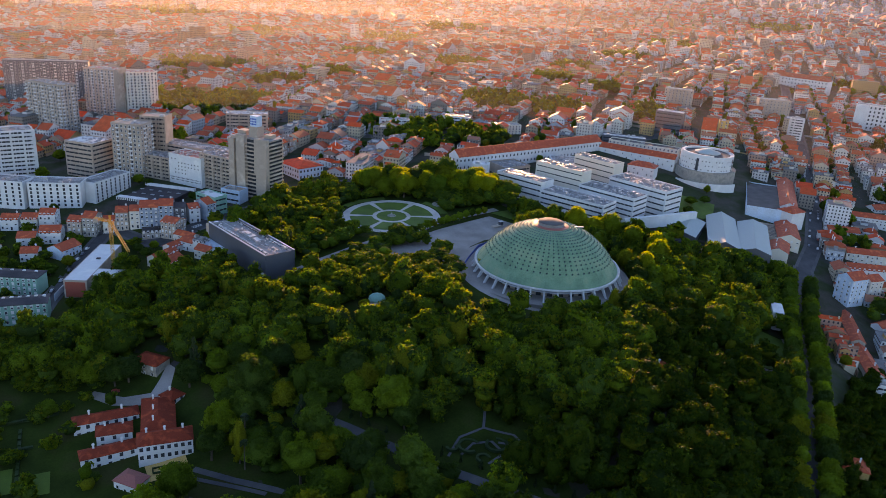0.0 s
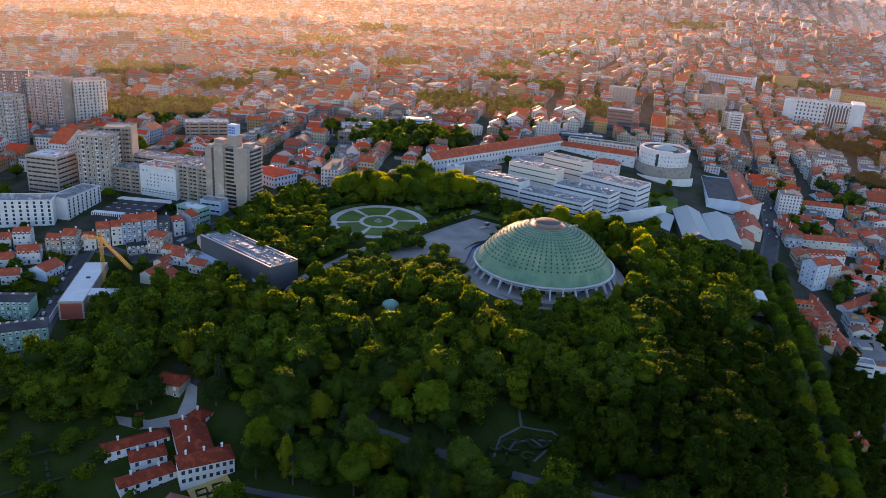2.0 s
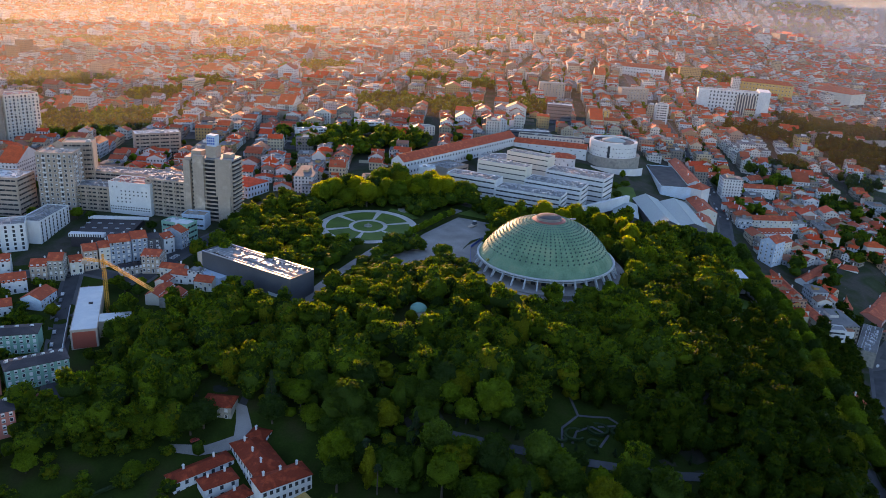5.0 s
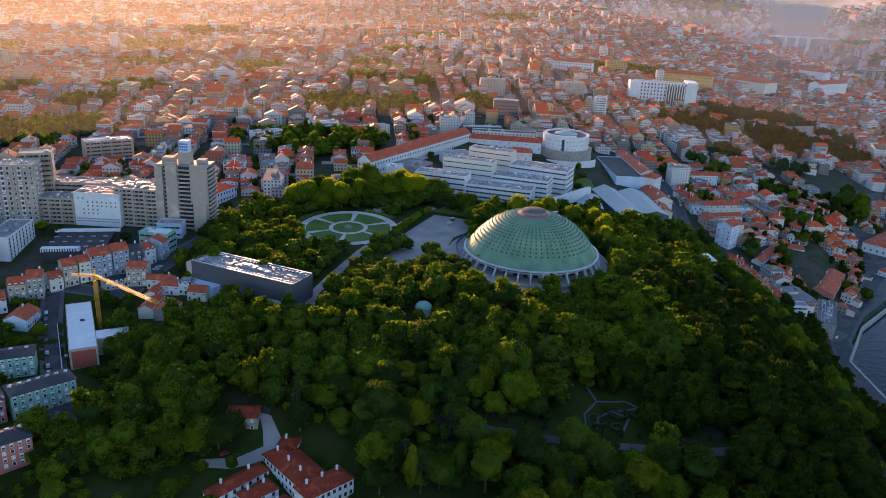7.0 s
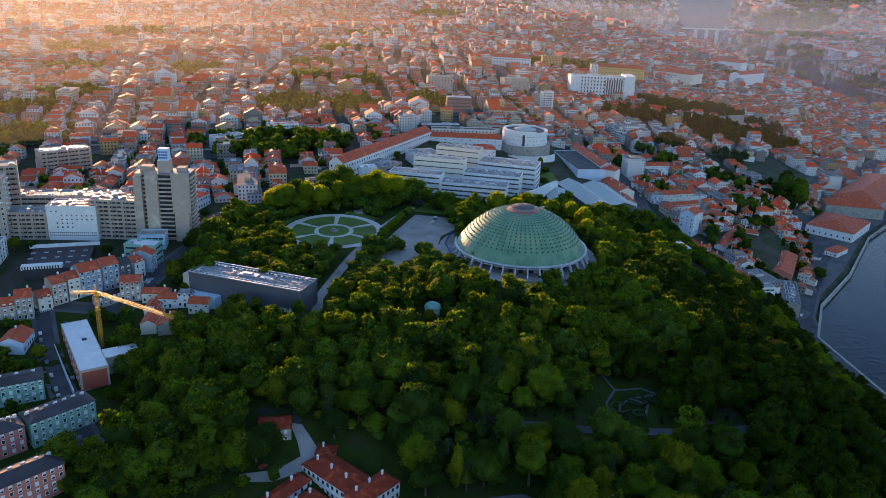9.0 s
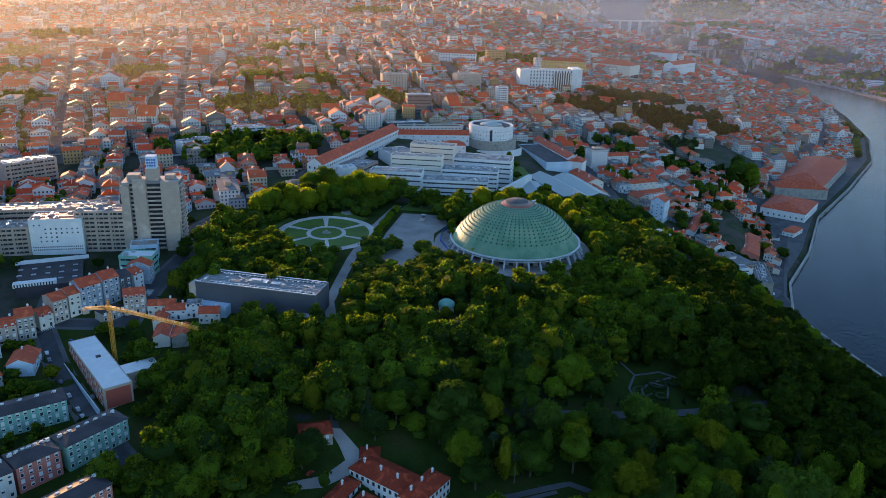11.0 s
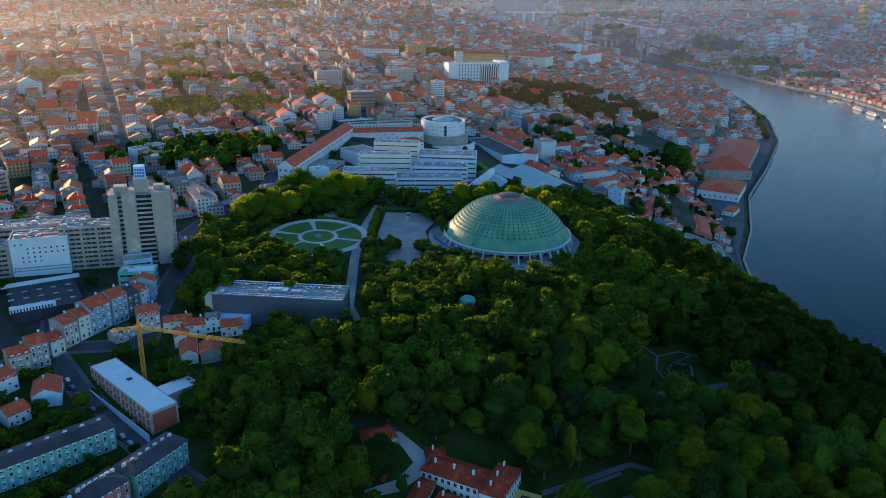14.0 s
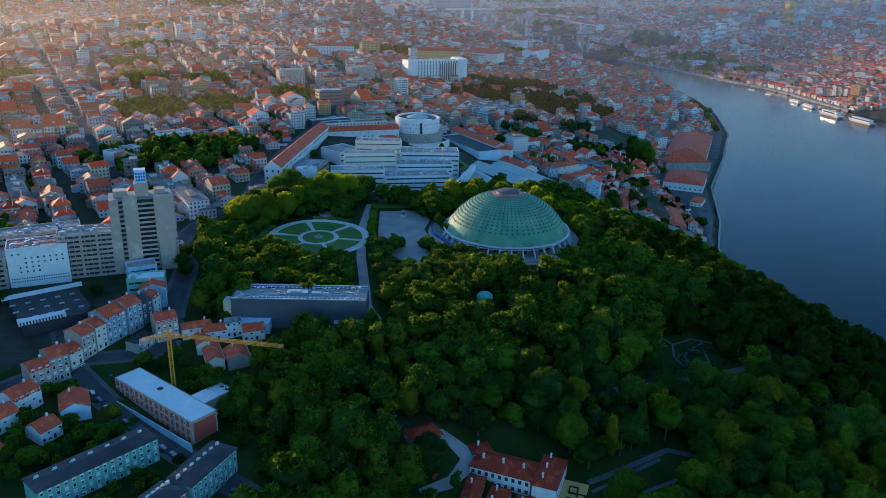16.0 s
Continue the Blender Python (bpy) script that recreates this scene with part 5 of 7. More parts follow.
_wins = [(j, i) for j in (3, 4) for i in (2, 3, 4, 5, 6, 7, 8)] + [(1, i) for i in (1, 2, 3, 4)] + [(2, i) for i in (1, 2, 3, 4)] + [(5, i) for i in (0, 1)]
for j, i in _wins:
    piece("window", WINDOW_SMALL, wb, pose(-15 + 3.4 * i + 1.5, -10.0, 4.2 + 2.9 * j))
for j in range(2):
    for i in range(24):
        piece("vent_window", WINDOW_SMALL, wb, pose(-15.6 + 1.35 * i, -10.0, 1.2 + 1.9 * j) @ Matrix.Scale(0.75, 4))
slab("office_block", "long brown office block with balcony strips", (-216, 672), (-178, 655), 18, -8, 11, "brown", floors=6, style="balcony", sides="s", units=4, seed=5, category="office building")
slab("office_block", "long flat-roofed concrete office block", (-205, 700), (-125, 664), 20, -6, 15, "concrete", floors=6, style="band", sides="s", units=8, seed=6, category="office building")
slab("office_block", "low flat-roofed block at the tower's foot", (-128, 606), (-112, 599), 12, -9, 1, "skyblue", "brown", 2, "band", "s", units=3, seed=7)
gw = slab("corner_block", "small pale green and white apartment block", (-141, 583), (-124, 570), 12, -13, 3.5, "teal", "white", 4, "band", "se", units=2, seed=8)
sr = slab("depot", "low depot under a wide dark sheet roof with skylights", (-199, 604), (-163, 594), 44, -13, -6, "darkroof", "darkroof", 1, "punch", "", units=0, parapet=0.3, category="depot")
for j in range(3):
    for i in range(5):
        piece("roof_light", ROOF_UNIT, sr, pose(-18 + 8 * i, -12 + 11 * j, 7.0) @ Matrix.Diagonal((1.1, 0.9, 0.35, 1)))
add(sr, "clerestory", boxes((-20, 4, -22, -17, 7, 9.5)), "white", "white slatted rooflight strip")
add(sr, "front_band", boxes((-22, 22, 20.5, 23, 7, 9)), "white", "white band with openings")
for i in range(14):
    add(sr, "slat", boxes((-19.4 + 1.6 * i, -18.7 + 1.6 * i, -22.1, -21.9, 7.3, 9.2)), "glass")

# mansion by the crossing, and blocks behind
hall("mansion", "two-storey mansion with pale walls and a red hipped roof", (-88, 697), (-66, 672), 26, -6.5, 3.5, 4, "skyblue", "tiles", 2, "se", 3.6, style="hip", me=WINDOW_BIG, category="mansion", chimneys=1)
slab("apartment_block", "pale apartment block with balcony strips", (-168, 812), (-126, 818), 18, 0, 21, "concrete", "white", 6, "balcony", "s", units=6, seed=9, category="apartments", group="apartment blocks")
ap = dict(category="apartments", group="apartment blocks")
slab("apartment_block", "tall pale apartment tower with rows of balconies", (-322, 866), (-288, 858), 24, -1, 52, "concrete", "rust", 17, "grid", "sw", units=6, seed=10, **ap)
slab("apartment_block", "tall cream apartment tower with rows of balconies", (-290, 872), (-262, 890), 22, -1, 48, "cream", "rust", 15, "grid", "s", units=4, seed=11, **ap)
slab("apartment_block", "tall grey apartment tower", (-356, 806), (-314, 784), 20, -4, 45, "concrete", "brown", 14, "grid", "se", units=5, seed=12, **ap)
slab("apartment_block", "wide pale grey concrete slab of flats", (-430, 905), (-345, 925), 16, -2, 49, "grey", "flatroof", 15, "grid", "s", units=5, seed=13, **ap)
slab("apartment_block", "tall brown apartment tower with stepped roof", (-230, 668), (-204, 662), 20, -8, 37, "brown", "concrete", 12, "grid", "se", bay=3.4, units=6, seed=14, **ap)
slab("apartment_block", "tall brown apartment tower with balconies", (-215, 692), (-193, 690), 18, -7, 39, "brown", "concrete", 12, "balcony", "s", units=3, seed=15, **ap)
slab("office_building", "brown office building with a white flat roof", (-266, 667), (-240, 657), 25, -9, 20.5, "brown", "white", 8, "band", "sew", units=3, seed=17, category="office building", parapet=0.8)
wp = dict(wall="white", roof="flatroof", floors=6, style="punch", bay=4.6, units=3, category="apartments", group="white apartment terrace", me=WINDOW_BIG)
slab("apartment_block", "white six-storey apartment terrace with roof boxes", (-308, 590), (-272, 587), 18, -14, 5, sides="s", seed=1, **wp)
slab("apartment_block", "white six-storey apartment terrace with roof boxes", (-271, 589), (-233, 592), 18, -14, 4.5, sides="s", seed=2, **wp)
slab("apartment_block", "white six-storey apartment terrace with balconies", (-232, 594), (-217, 632), 16, -13, 3, sides="sn", seed=3, **wp)
slab("apartment_block", "pale tower of flats with curved balconies", (-322, 640), (-296, 655), 20, -11, 30, "white", "flatroof", 12, "balcony", "se", units=3, seed=16, **ap)

# the building site: unfinished block and tower crane
site = slab("unfinished_block", "unfinished brick block with a white flat roof", (-187, 511), (-187, 447), 14, -28, -16, "concrete", "white", 3, "punch", "", units=0, parapet=0.3, category="building site")
for j in range(3):
    for i in range(15):
        add(site, "brick_panel", boxes((-31 + 4.2 * i, -28.6 + 4.2 * i, -7.12, -6.9, 0.8 + 3.9 * j, 3.5 + 3.9 * j)), "brick", "bare red brick infill")
        if i % 2:
            piece("opening", WINDOW_SMALL, site, pose(-27.6 + 4.2 * i - 0.3, -7.1, 1.4 + 3.9 * j))
add(site, "end_panel", boxes((31.9, 32.15, -6, 6, 1, 11)), "brick")
add(site, "wing", boxes((12, 22, 7, 24, -6, 11.7)), "concrete")
add(site, "wing_roof", boxes((11.8, 22.2, 7.1, 24.2, 11.7, 12.2)), "white", "white flat roof of the side wing")
add(site, "hatch", boxes((-6, -4, 0, 2.4, 12, 12.7)), "darkroof")
slab("hoarding", "pale site hoarding along the street", (-200, 535), (-198, 442), 0.3, -26, -23.5, "skyblue", "white", 1, "punch", "", units=0, parapet=0.0, deep=5)
slab("site_container", "blue steel site container beside the street", (-192, 530), (-189, 522), 3, -23, -20, "bluetarp", "bluetarp", 1, "punch", "", units=0, parapet=0.1, deep=2)


def lattice(p, q, w, n):
    """A square lattice beam from p to q."""
    p, q = Vector(p), Vector(q)
    ax = (q - p).normalized()
    s = ax.orthogonal().normalized() if abs(ax.z) > 0.9 else ax.cross(Vector((0, 0, 1))).normalized()
    t = ax.cross(s)
    bm = bmesh.new()

    def rod(a, b, r):
        d = (b - a).normalized()
        u = d.orthogonal().normalized()
        v = d.cross(u)
        ra = [bm.verts.new(a + (u * c + v * e) * r) for c, e in ((1, 0), (0, 1), (-1, 0), (0, -1))]
        rb = [bm.verts.new(b + (u * c + v * e) * r) for c, e in ((1, 0), (0, 1), (-1, 0), (0, -1))]
        for i in range(4):
            bm.faces.new((ra[i], ra[(i + 1) % 4], rb[(i + 1) % 4], rb[i]))

    cs = [(s * a + t * b) * w / 2 for a, b in ((-1, -1), (1, -1), (1, 1), (-1, 1))]
    for c in cs:
        rod(p + c, q + c, 0.13)
    for i in range(n):
        a, b = p + (q - p) * (i / n), p + (q - p) * ((i + 1) / n)
        for k in range(4):
            rod(a + cs[k], b + cs[(k + 1) % 4], 0.08)
            rod(b + cs[k], b + cs[(k + 1) % 4], 0.07)
    return bm


crane = thing("tower_crane", "yellow lattice tower crane over the building site", "crane", pose(-177, 486, -26))
add(crane, "mast", lattice((0, 0, 0), (0, 0, 36), 1.6, 20), "yellow")
add(crane, "jib", lattice((-1, 1.8, 36), (28, -52, 36), 1.3, 34), "yellow")
add(crane, "counter_jib", lattice((0.6, -1, 36), (-11, 5, 36), 1.3, 8), "yellow")
add(crane, "counterweight", boxes((-12, -9, 3, 6.5, 33.5, 35.8)), "concrete")
add(crane, "apex", lattice((0, 0, 36), (0, 0, 40), 0.8, 3), "yellow")
add(crane, "cab", boxes((0.8, 2.4, -1.2, 0.6, 33.6, 35.6)), "yellow")
add(crane, "base", boxes((-2.5, 2.5, -2.5, 2.5, -3, 0.4)), "concrete")

# long council blocks
bl = dict(floors=4, sides="s", bay=3.2, style="hip", category="apartments", group="housing blocks", roof="darkroof", chimneys=7)
hall("housing_block", "long teal housing block with a dark roof", (-262, 458), (-210, 455), 13, -28, -16.5, 1.7, "teal", **bl)
hall("housing_block", "long grey-blue housing block with a dark roof", (-222, 416), (-193.5, 424), 13, -30, -18, 1.7, "teal", **bl)
hall("housing_block", "red-fronted housing block with a dark roof", (-242, 413), (-224, 416.5), 13.4, -30.5, -18.5, 2.6, "salmon", **bl)
hall("housing_block", "cream housing block with a dark roof", (-272, 408), (-243, 412), 13, -31, -19, 2.6, "cream", **bl)
hall("housing_block", "red-fronted housing block with a dark roof", (-248, 374), (-213, 383), 13, -34, -21.5, 2.6, "salmon", **bl)
hall("housing_block", "cream housing block with a dark roof", (-290, 364), (-250, 373), 13, -35, -22.5, 2.6, "cream", **bl)

# terraced houses west of the library, one by one
row = [  # x, y, turn, width, depth, height, wall, roof, rise
    (-219, 539, -5, 10, 12, 9, "concrete", "redtiles", 2.6), (-209, 540, -5, 9, 13, 11, "stone", "redtiles", 2.8), (-199, 546, 12, 8, 12, 8, "cream", "redtiles", 2.4),
    (-190.5, 549, 12, 8.5, 13, 11, "concrete", "redtiles", 2.6), (-182, 551, 12, 7, 13, 11, "cream", "redtiles", 2.4), (-172, 553, 10, 13, 14, 12.5, "tilefront", "redtiles", 3.2),
    (-160, 554, 10, 10, 14, 13, "tilefront", "redtiles", 3.0), (-151, 556, 12, 8, 13, 11, "grey", "darkroof", 2.0), (-143, 560, 30, 8, 12, 9, "white", "redtiles", 2.2),
    (-135, 566, 55, 9, 14, 10, "tilefront", "redtiles", 3.0), (-150, 533, -20, 12, 13, 9.5, "concrete", "redtiles", 2.4), (-138, 521, -28, 16, 8, 6, "cream", "redtiles", 2.0),
    (-133, 511, -30, 12, 9, 6, "white", "redtiles", 2.2), (-143, 508, 60, 14, 8, 5, "cream", "redtiles", 2.2), (-124, 506, -30, 9, 8, 8, "white", "flatroof", 0.4),
    (-147, 494, 62, 20, 9, 5, "cream", "redtiles", 2.4), (-139, 484, 62, 14, 12, 5, "stone", "redtiles", 3.2), (-119, 495, -30, 12, 9, 6, "cream", "redtiles", 2.4),
    (-217, 508, 65, 17, 13, 6, "skyblue", "redtiles", 3.0), (-233, 528, 10, 14, 13, 8, "white", "redtiles", 3.0), (-246, 520, 10, 12, 12, 7, "white", "redtiles", 2.6),
    (-255, 548, 5, 11, 12, 8, "cream", "redtiles", 2.6), (-243, 550, 5, 11, 12, 9, "white", "redtiles", 2.6), (-268, 546, 5, 12, 12, 8, "white", "redtiles", 2.6),
    (-165, 533, 15, 14, 9, 5, "stone", "darkroof", 0.5), (-236, 500, 10, 11, 11, 6, "white", "redtiles", 2.6), (-262, 500, 15, 12, 11, 6, "cream", "redtiles", 2.6)]
LOOKS = {"cream": "cream-walled", "stone": "stone-walled", "concrete": "grey-walled", "white": "white-walled", "skyblue": "pale blue tiled", "tilefront": "blue-grey tiled", "grey": "dark-fronted", "salmon": "red-walled", "teal": "teal-walled", "ochre": "ochre-walled"}
for x, y, t, w, d, h, wm, rm, rise in row:
    KEEP_ROUND.append((x, y, max(w, d) * 0.5 + 4))
    h *= 1.22 if h > 8 and y > 530 else 1.0
    house(x, y, t, w, d, h, "gable" if rise > 0.6 else "flat", rise, wm, rm, "se" if h > 7 else "s", 1 if rise > 1 else 0,
          LOOKS[wm] + " terraced house with " + ("an orange tile roof" if rm == "redtiles" else "a dark flat roof"), bay=2.7)

# the manor: white walls, red roofs, chimneys
mn = dict(category="manor", group="manor wings", wall="white", roof="dimtiles", style="hip", me=WINDOW_BIG)
hall("manor_wing", "white two-storey manor wing with a red tile roof", (-109, 309), (-86, 316), 11, -43, -34.5, 3.2, floors=2, sides="se", bay=2.8, chimneys=3, **mn)
hall("manor_wing", "long white manor wing with a red tile roof", (-102, 318), (-110, 346), 15, -43, -34.5, 3.6, floors=2, sides="swn", bay=3.2, chimneys=3, **mn)
hall("manor_wing", "white manor wing with a red tile roof", (-106, 344), (-101, 351), 9, -40, -33.5, 2.4, floors=2, sides="sn", bay=3.2, chimneys=1, **mn)
hall("manor_wing", "low white manor wing with a red tile roof", (-145, 327), (-118, 339), 8, -45, -37.5, 2.2, floors=2, sides="sw", bay=4.2, chimneys=2, **mn)
hall("manor_wing", "low white manor wing with a red tile roof", (-132, 321), (-117, 326), 9, -46, -38.5, 2.2, floors=2, sides="s", bay=4.2, chimneys=2, **mn)
hall("manor_wing", "low white manor wing with a red tile roof", (-134, 305), (-112, 316), 8, -48, -41, 2.2, floors=2, sides="s", bay=4.2, chimneys=2, **mn)
hall("garden_house", "small white garden house with a dark red roof", (-113, 296), (-102, 291), 9, -49, -44, 2.2, wall="white", roof="rust", floors=1, sides="s", style="hip", category="house", chimneys=0)
hall("cottage", "small stone cottage with a red hipped roof", (-127, 373), (-113, 367), 11, -33, -26, 3.0, wall="stone", roof="dimtiles", floors=2, sides="sw", style="hip", category="house", chimneys=0)

# houses below the avenue and by the main street
slope = [
    (362, 527, 20, 17, 14, 20, "skyblue", "redtiles", 4.0, -44), (388, 543, 15, 13, 13, 13, "cream", "redtiles", 3.0, -44), (398, 566, -10, 34, 11, 11, "white", "redtiles", 3.0, -42),
    (420, 597, -15, 42, 12, 10, "cream", "redtiles", 3.0, -39), (447, 590, -15, 18, 12, 9, "white", "flatroof", 0.4, -41), (420, 645, -12, 28, 14, 12, "white", "redtiles", 3.0, -36),
    (468, 690, -20, 62, 12, 13, "white", "redtiles", 3.0, -36), (452, 727, -20, 20, 12, 11, "salmon", "redtiles", 3.0, -30), (508, 728, 10, 22, 14, 9, "white", "redtiles", 3.5, -34),
    (540, 735, -30, 16, 12, 9, "white", "redtiles", 3.0, -36), (512, 640, 20, 18, 14, 12, "white", "redtiles", 3.5, -48), (530, 606, 30, 12, 12, 9, "ochre", "redtiles", 2.6, -54)]
for x, y, t, w, d, h, wm, rm, rise, z in slope:
    KEEP_ROUND.append((x, y, max(w, d) * 0.5 + 5))
    house(x, y, t, w, d, h, "gable" if rise > 0.6 else "flat", rise, wm, rm, "sw", 2 if rise > 1 else 0, LOOKS[wm] + " house with " + ("a red tile roof" if rm == "redtiles" else "a flat roof") + " on the hillside", z=z, bay=3.6)
hall("row_cottages", "curved row of low houses under one red roof", (352, 512), (334, 462), 9, -53, -48, 2.4, "stone", "redtiles", 1, "w", category="houses", group="hillside rows")
hall("row_cottages", "curved row of low houses under one red roof", (334, 462), (322, 420), 10, -57, -51, 2.6, "cream", "redtiles", 1, "w", category="houses", group="hillside rows")
hall("row_cottages", "long low range with a red roof above the river", (366, 492), (440, 526), 9, -55, -49, 2.4, "white", "redtiles", 1, "s", category="houses", group="hillside rows")
hall("villa", "white villa with a red roof on the slope", (440, 522), (452, 512), 14, -60, -53, 3, "white", "redtiles", 2, "s", style="hip", category="house")
hall("slope_house", "brown-roofed house below the avenue", (262, 345), (252, 323), 13, -60, -54, 2.8, "ochre", "redtiles", 2, "w", style="hip", category="house")
slab("terraced_building", "grey stepped building above the river road", (384, 428), (340, 394), 14, -77, -65, "stone", "farflat", 4, "band", "s", units=5, seed=20, category="building")
slab("terraced_building", "white flat-roofed block above the river road", (318, 414), (330, 408), 10, -60, -52, "white", "flatroof", 2, "band", "sw", units=2, seed=21)
for p, q, d, h in (((398, 446), (455, 478), 22, -66), ((432, 494), (476, 512), 18, -64), ((384, 458), (420, 490), 12, -62)):
    hall("riverside_works", "brick-red riverside building with a tile roof", p, q, d, -77, h, 3.5, "salmon", "redtiles", 2, "s", category="warehouse", group="riverside works")

# the customs house and warehouses on the quay
hall("warehouse", "white-fronted quay warehouse with a wide red roof", (580, 509), (648, 528), 50, -77, -67, 7, "white", "redtiles", 1, "sw", 6, category="warehouse", group="quay warehouses", style="hip", me=WINDOW_BIG, chimneys=0)
hall("customs_house", "large stone customs house with red hipped roofs", (716, 560), (892, 612), 58, -77, -63, 9, "stone", "redtiles", 2, "sw", 6, category="warehouse", group="quay warehouses", style="hip", me=WINDOW_BIG, chimneys=0)
hall("customs_wing", "stone customs house wing with a red hipped roof", (722, 530), (676, 577), 30, -77, -64, 7, "stone", "redtiles", 2, "sw", 6, category="warehouse", group="quay warehouses", style="hip", me=WINDOW_BIG, chimneys=0)
for _k in range(4):
    hall("market_hall", "low market hall under a long red tile roof", (628 + 10 * _k, 628 + 19 * _k), (706 + 10 * _k, 622 + 19 * _k), 18, -66, -57, 3.5, "cream", "redtiles", 1, "w", 6, category="hall", group="market halls", chimneys=0)
hall("boat_house", "small white quay house with a red hipped roof", (522, 470), (548, 474), 13, -77, -72, 3, "white", "redtiles", 1, "sw", 4, category="house", style="hip", chimneys=0)

# court building, long white hall and other landmarks of the upper town
court = slab("courthouse", "large pale stone courthouse with rows of windows", (646, 1030), (732, 971), 22, 0, 38, "white", "flatroof", 7, "punch", "s", bay=5.2, units=6, seed=30, category="courthouse", me=window_mesh(2.0, 2.8))
add(court, "wing", boxes((36, 52.4, -12, 28, -4, 40.5)), "white")
add(court, "wing", boxes((-52.4, -38, -12, 26, -4, 37)), "white")
# dark slab proud of the wall; its colour gives the recess's shade
add(court, "portico", boxes((4, 34, -11.6, -10.9, 2, 34)), "grey", "dark panel standing in for the shaded recess behind tall pillars")
for i in range(8):
    add(court, "pillar", boxes((5 + 3.9 * i, 6.4 + 3.9 * i, -12.6, -11, 0, 34)), "cream")
hall("college", "long white college building with a red roof", (626, 1284), (704, 1208), 26, 28, 45, 6, "white", "redtiles", 3, "s", 5, category="college", style="hip", me=WINDOW_BIG, chimneys=0)
hall("museum", "yellow-walled long building with a red roof", (862, 1200), (922, 1126), 24, 10, 29, 6, "ochre", "redtiles", 3, "s", 5.5, category="museum", style="hip", me=WINDOW_BIG, chimneys=0)
up = dict(category="building", group="upper town blocks")
slab("office_block", "glazed grey office block with white floors", (322, 905), (350, 890), 20, 8, 34, "grey", "white", 6, "band", "sw", units=5, seed=31, **up)
slab("office_block", "brown brick apartment block", (378, 1045), (412, 1030), 18, 15, 42, "brown", "brown", 8, "punch", "s", units=4, bay=4.5, seed=32, **up)
slab("office_block", "brown brick apartment block", (500, 1022), (540, 1012), 18, 12, 38, "brown", "brown", 7, "punch", "s", units=4, bay=4.5, seed=33, **up)
slab("office_block", "yellow narrow apartment block", (398, 900), (408, 897), 12, 4, 26, "ochre", "rust", 7, "punch", "s", units=1, seed=34, **up)
slab("office_block", "white narrow apartment block", (500, 925), (514, 918), 12, 4, 30, "white", "flatroof", 8, "balcony", "sw", units=2, seed=35, **up)
slab("apartment_block", "white four-storey terrace with balconies", (-8, 832), (24, 838), 12, 7, 19, "white", "rust", 4, "balcony", "s", units=3, seed=36, **up)
slab("apartment_block", "white villa-like block with a terrace", (60, 856), (92, 850), 14, 9, 23, "white", "rust", 4, "balcony", "s", units=3, seed=37, **up)
slab("apartment_block", "pale three-storey block of flats", (112, 830), (145, 838), 13, 9, 20, "cream", "flatroof", 4, "punch", "s", units=3, seed=38, **up)

# garden terrace walls on the slope
for p, q, z in (((700, 862), (862, 846), -11), ((690, 800), (800, 770), -34), ((745, 770), (860, 740), -44), ((640, 780), (760, 812), -24)):
    slab("terrace_wall", "high granite retaining wall of a hillside garden", p, q, 3, z - 20, z, "stone", "stone", 1, "punch", "", units=0, parapet=0.6, category="wall", group="terrace walls")

# small glasshouse dome under the trees
kio = thing("kiosk", "small round pavilion with a pale green dome", "pavilion", pose(-2, 417, -12) @ Matrix.Diagonal((1.0, 1.0, 0.8, 1)))
add(kio, "wall", lathe([(4.6, -1), (4.6, 5.5)], 16), "white")
add(kio, "dome", lathe([(5.2, 5.3), (5.2, 5.7), (4.6, 7.6), (3.2, 9.0), (1.4, 9.9), (0.05, 10.1)], 20), "teal", "blue-green metal dome")

# landmarks of the old town and the far bank
hall("palace", "large white palace with rows of windows and a red roof", (1452, 1396), (1470, 1306), 34, -18, 10, 7, "white", "redtiles", 3, "w", 7, category="palace", style="hip", me=window_mesh(3.0, 5.0), chimneys=0)
hall("palace_wing", "white palace wing with a red roof", (1500, 1490), (1456, 1404), 26, -14, 6, 6, "white", "redtiles", 2, "sn", 7, category="palace", style="hip", me=window_mesh(2.6, 4.0), chimneys=0)
hall("church", "white church range with a red roof", (1262, 1172), (1366, 1186), 26, -22, 4, 6, "white", "redtiles", 2, "s", 8, category="church", me=WINDOW_BIG, chimneys=0)
hall("market_hall", "broad hall under a wide red tile roof", (1062, 1214), (1084, 1130), 50, 0, 14, 9, "cream", "redtiles", 2, "w", 8, category="hall", style="hip", me=WINDOW_BIG, chimneys=0)
hall("barracks", "very long low white barracks with red roofs on the hill", (2560, 1915), (2380, 1680), 28, 4, 15, 6, "white", "redtiles", 1, "", category="barracks", chimneys=0)
hall("barracks", "long low white barracks with red roofs on the hill", (2372, 1670), (2205, 1455), 28, 2, 13, 6, "white", "redtiles", 1, "", category="barracks", chimneys=0)
hall("barracks", "long low white barracks with red roofs on the hill", (2600, 1850), (2470, 1680), 24, 8, 20, 6, "white", "redtiles", 1, "", category="barracks", chimneys=0)
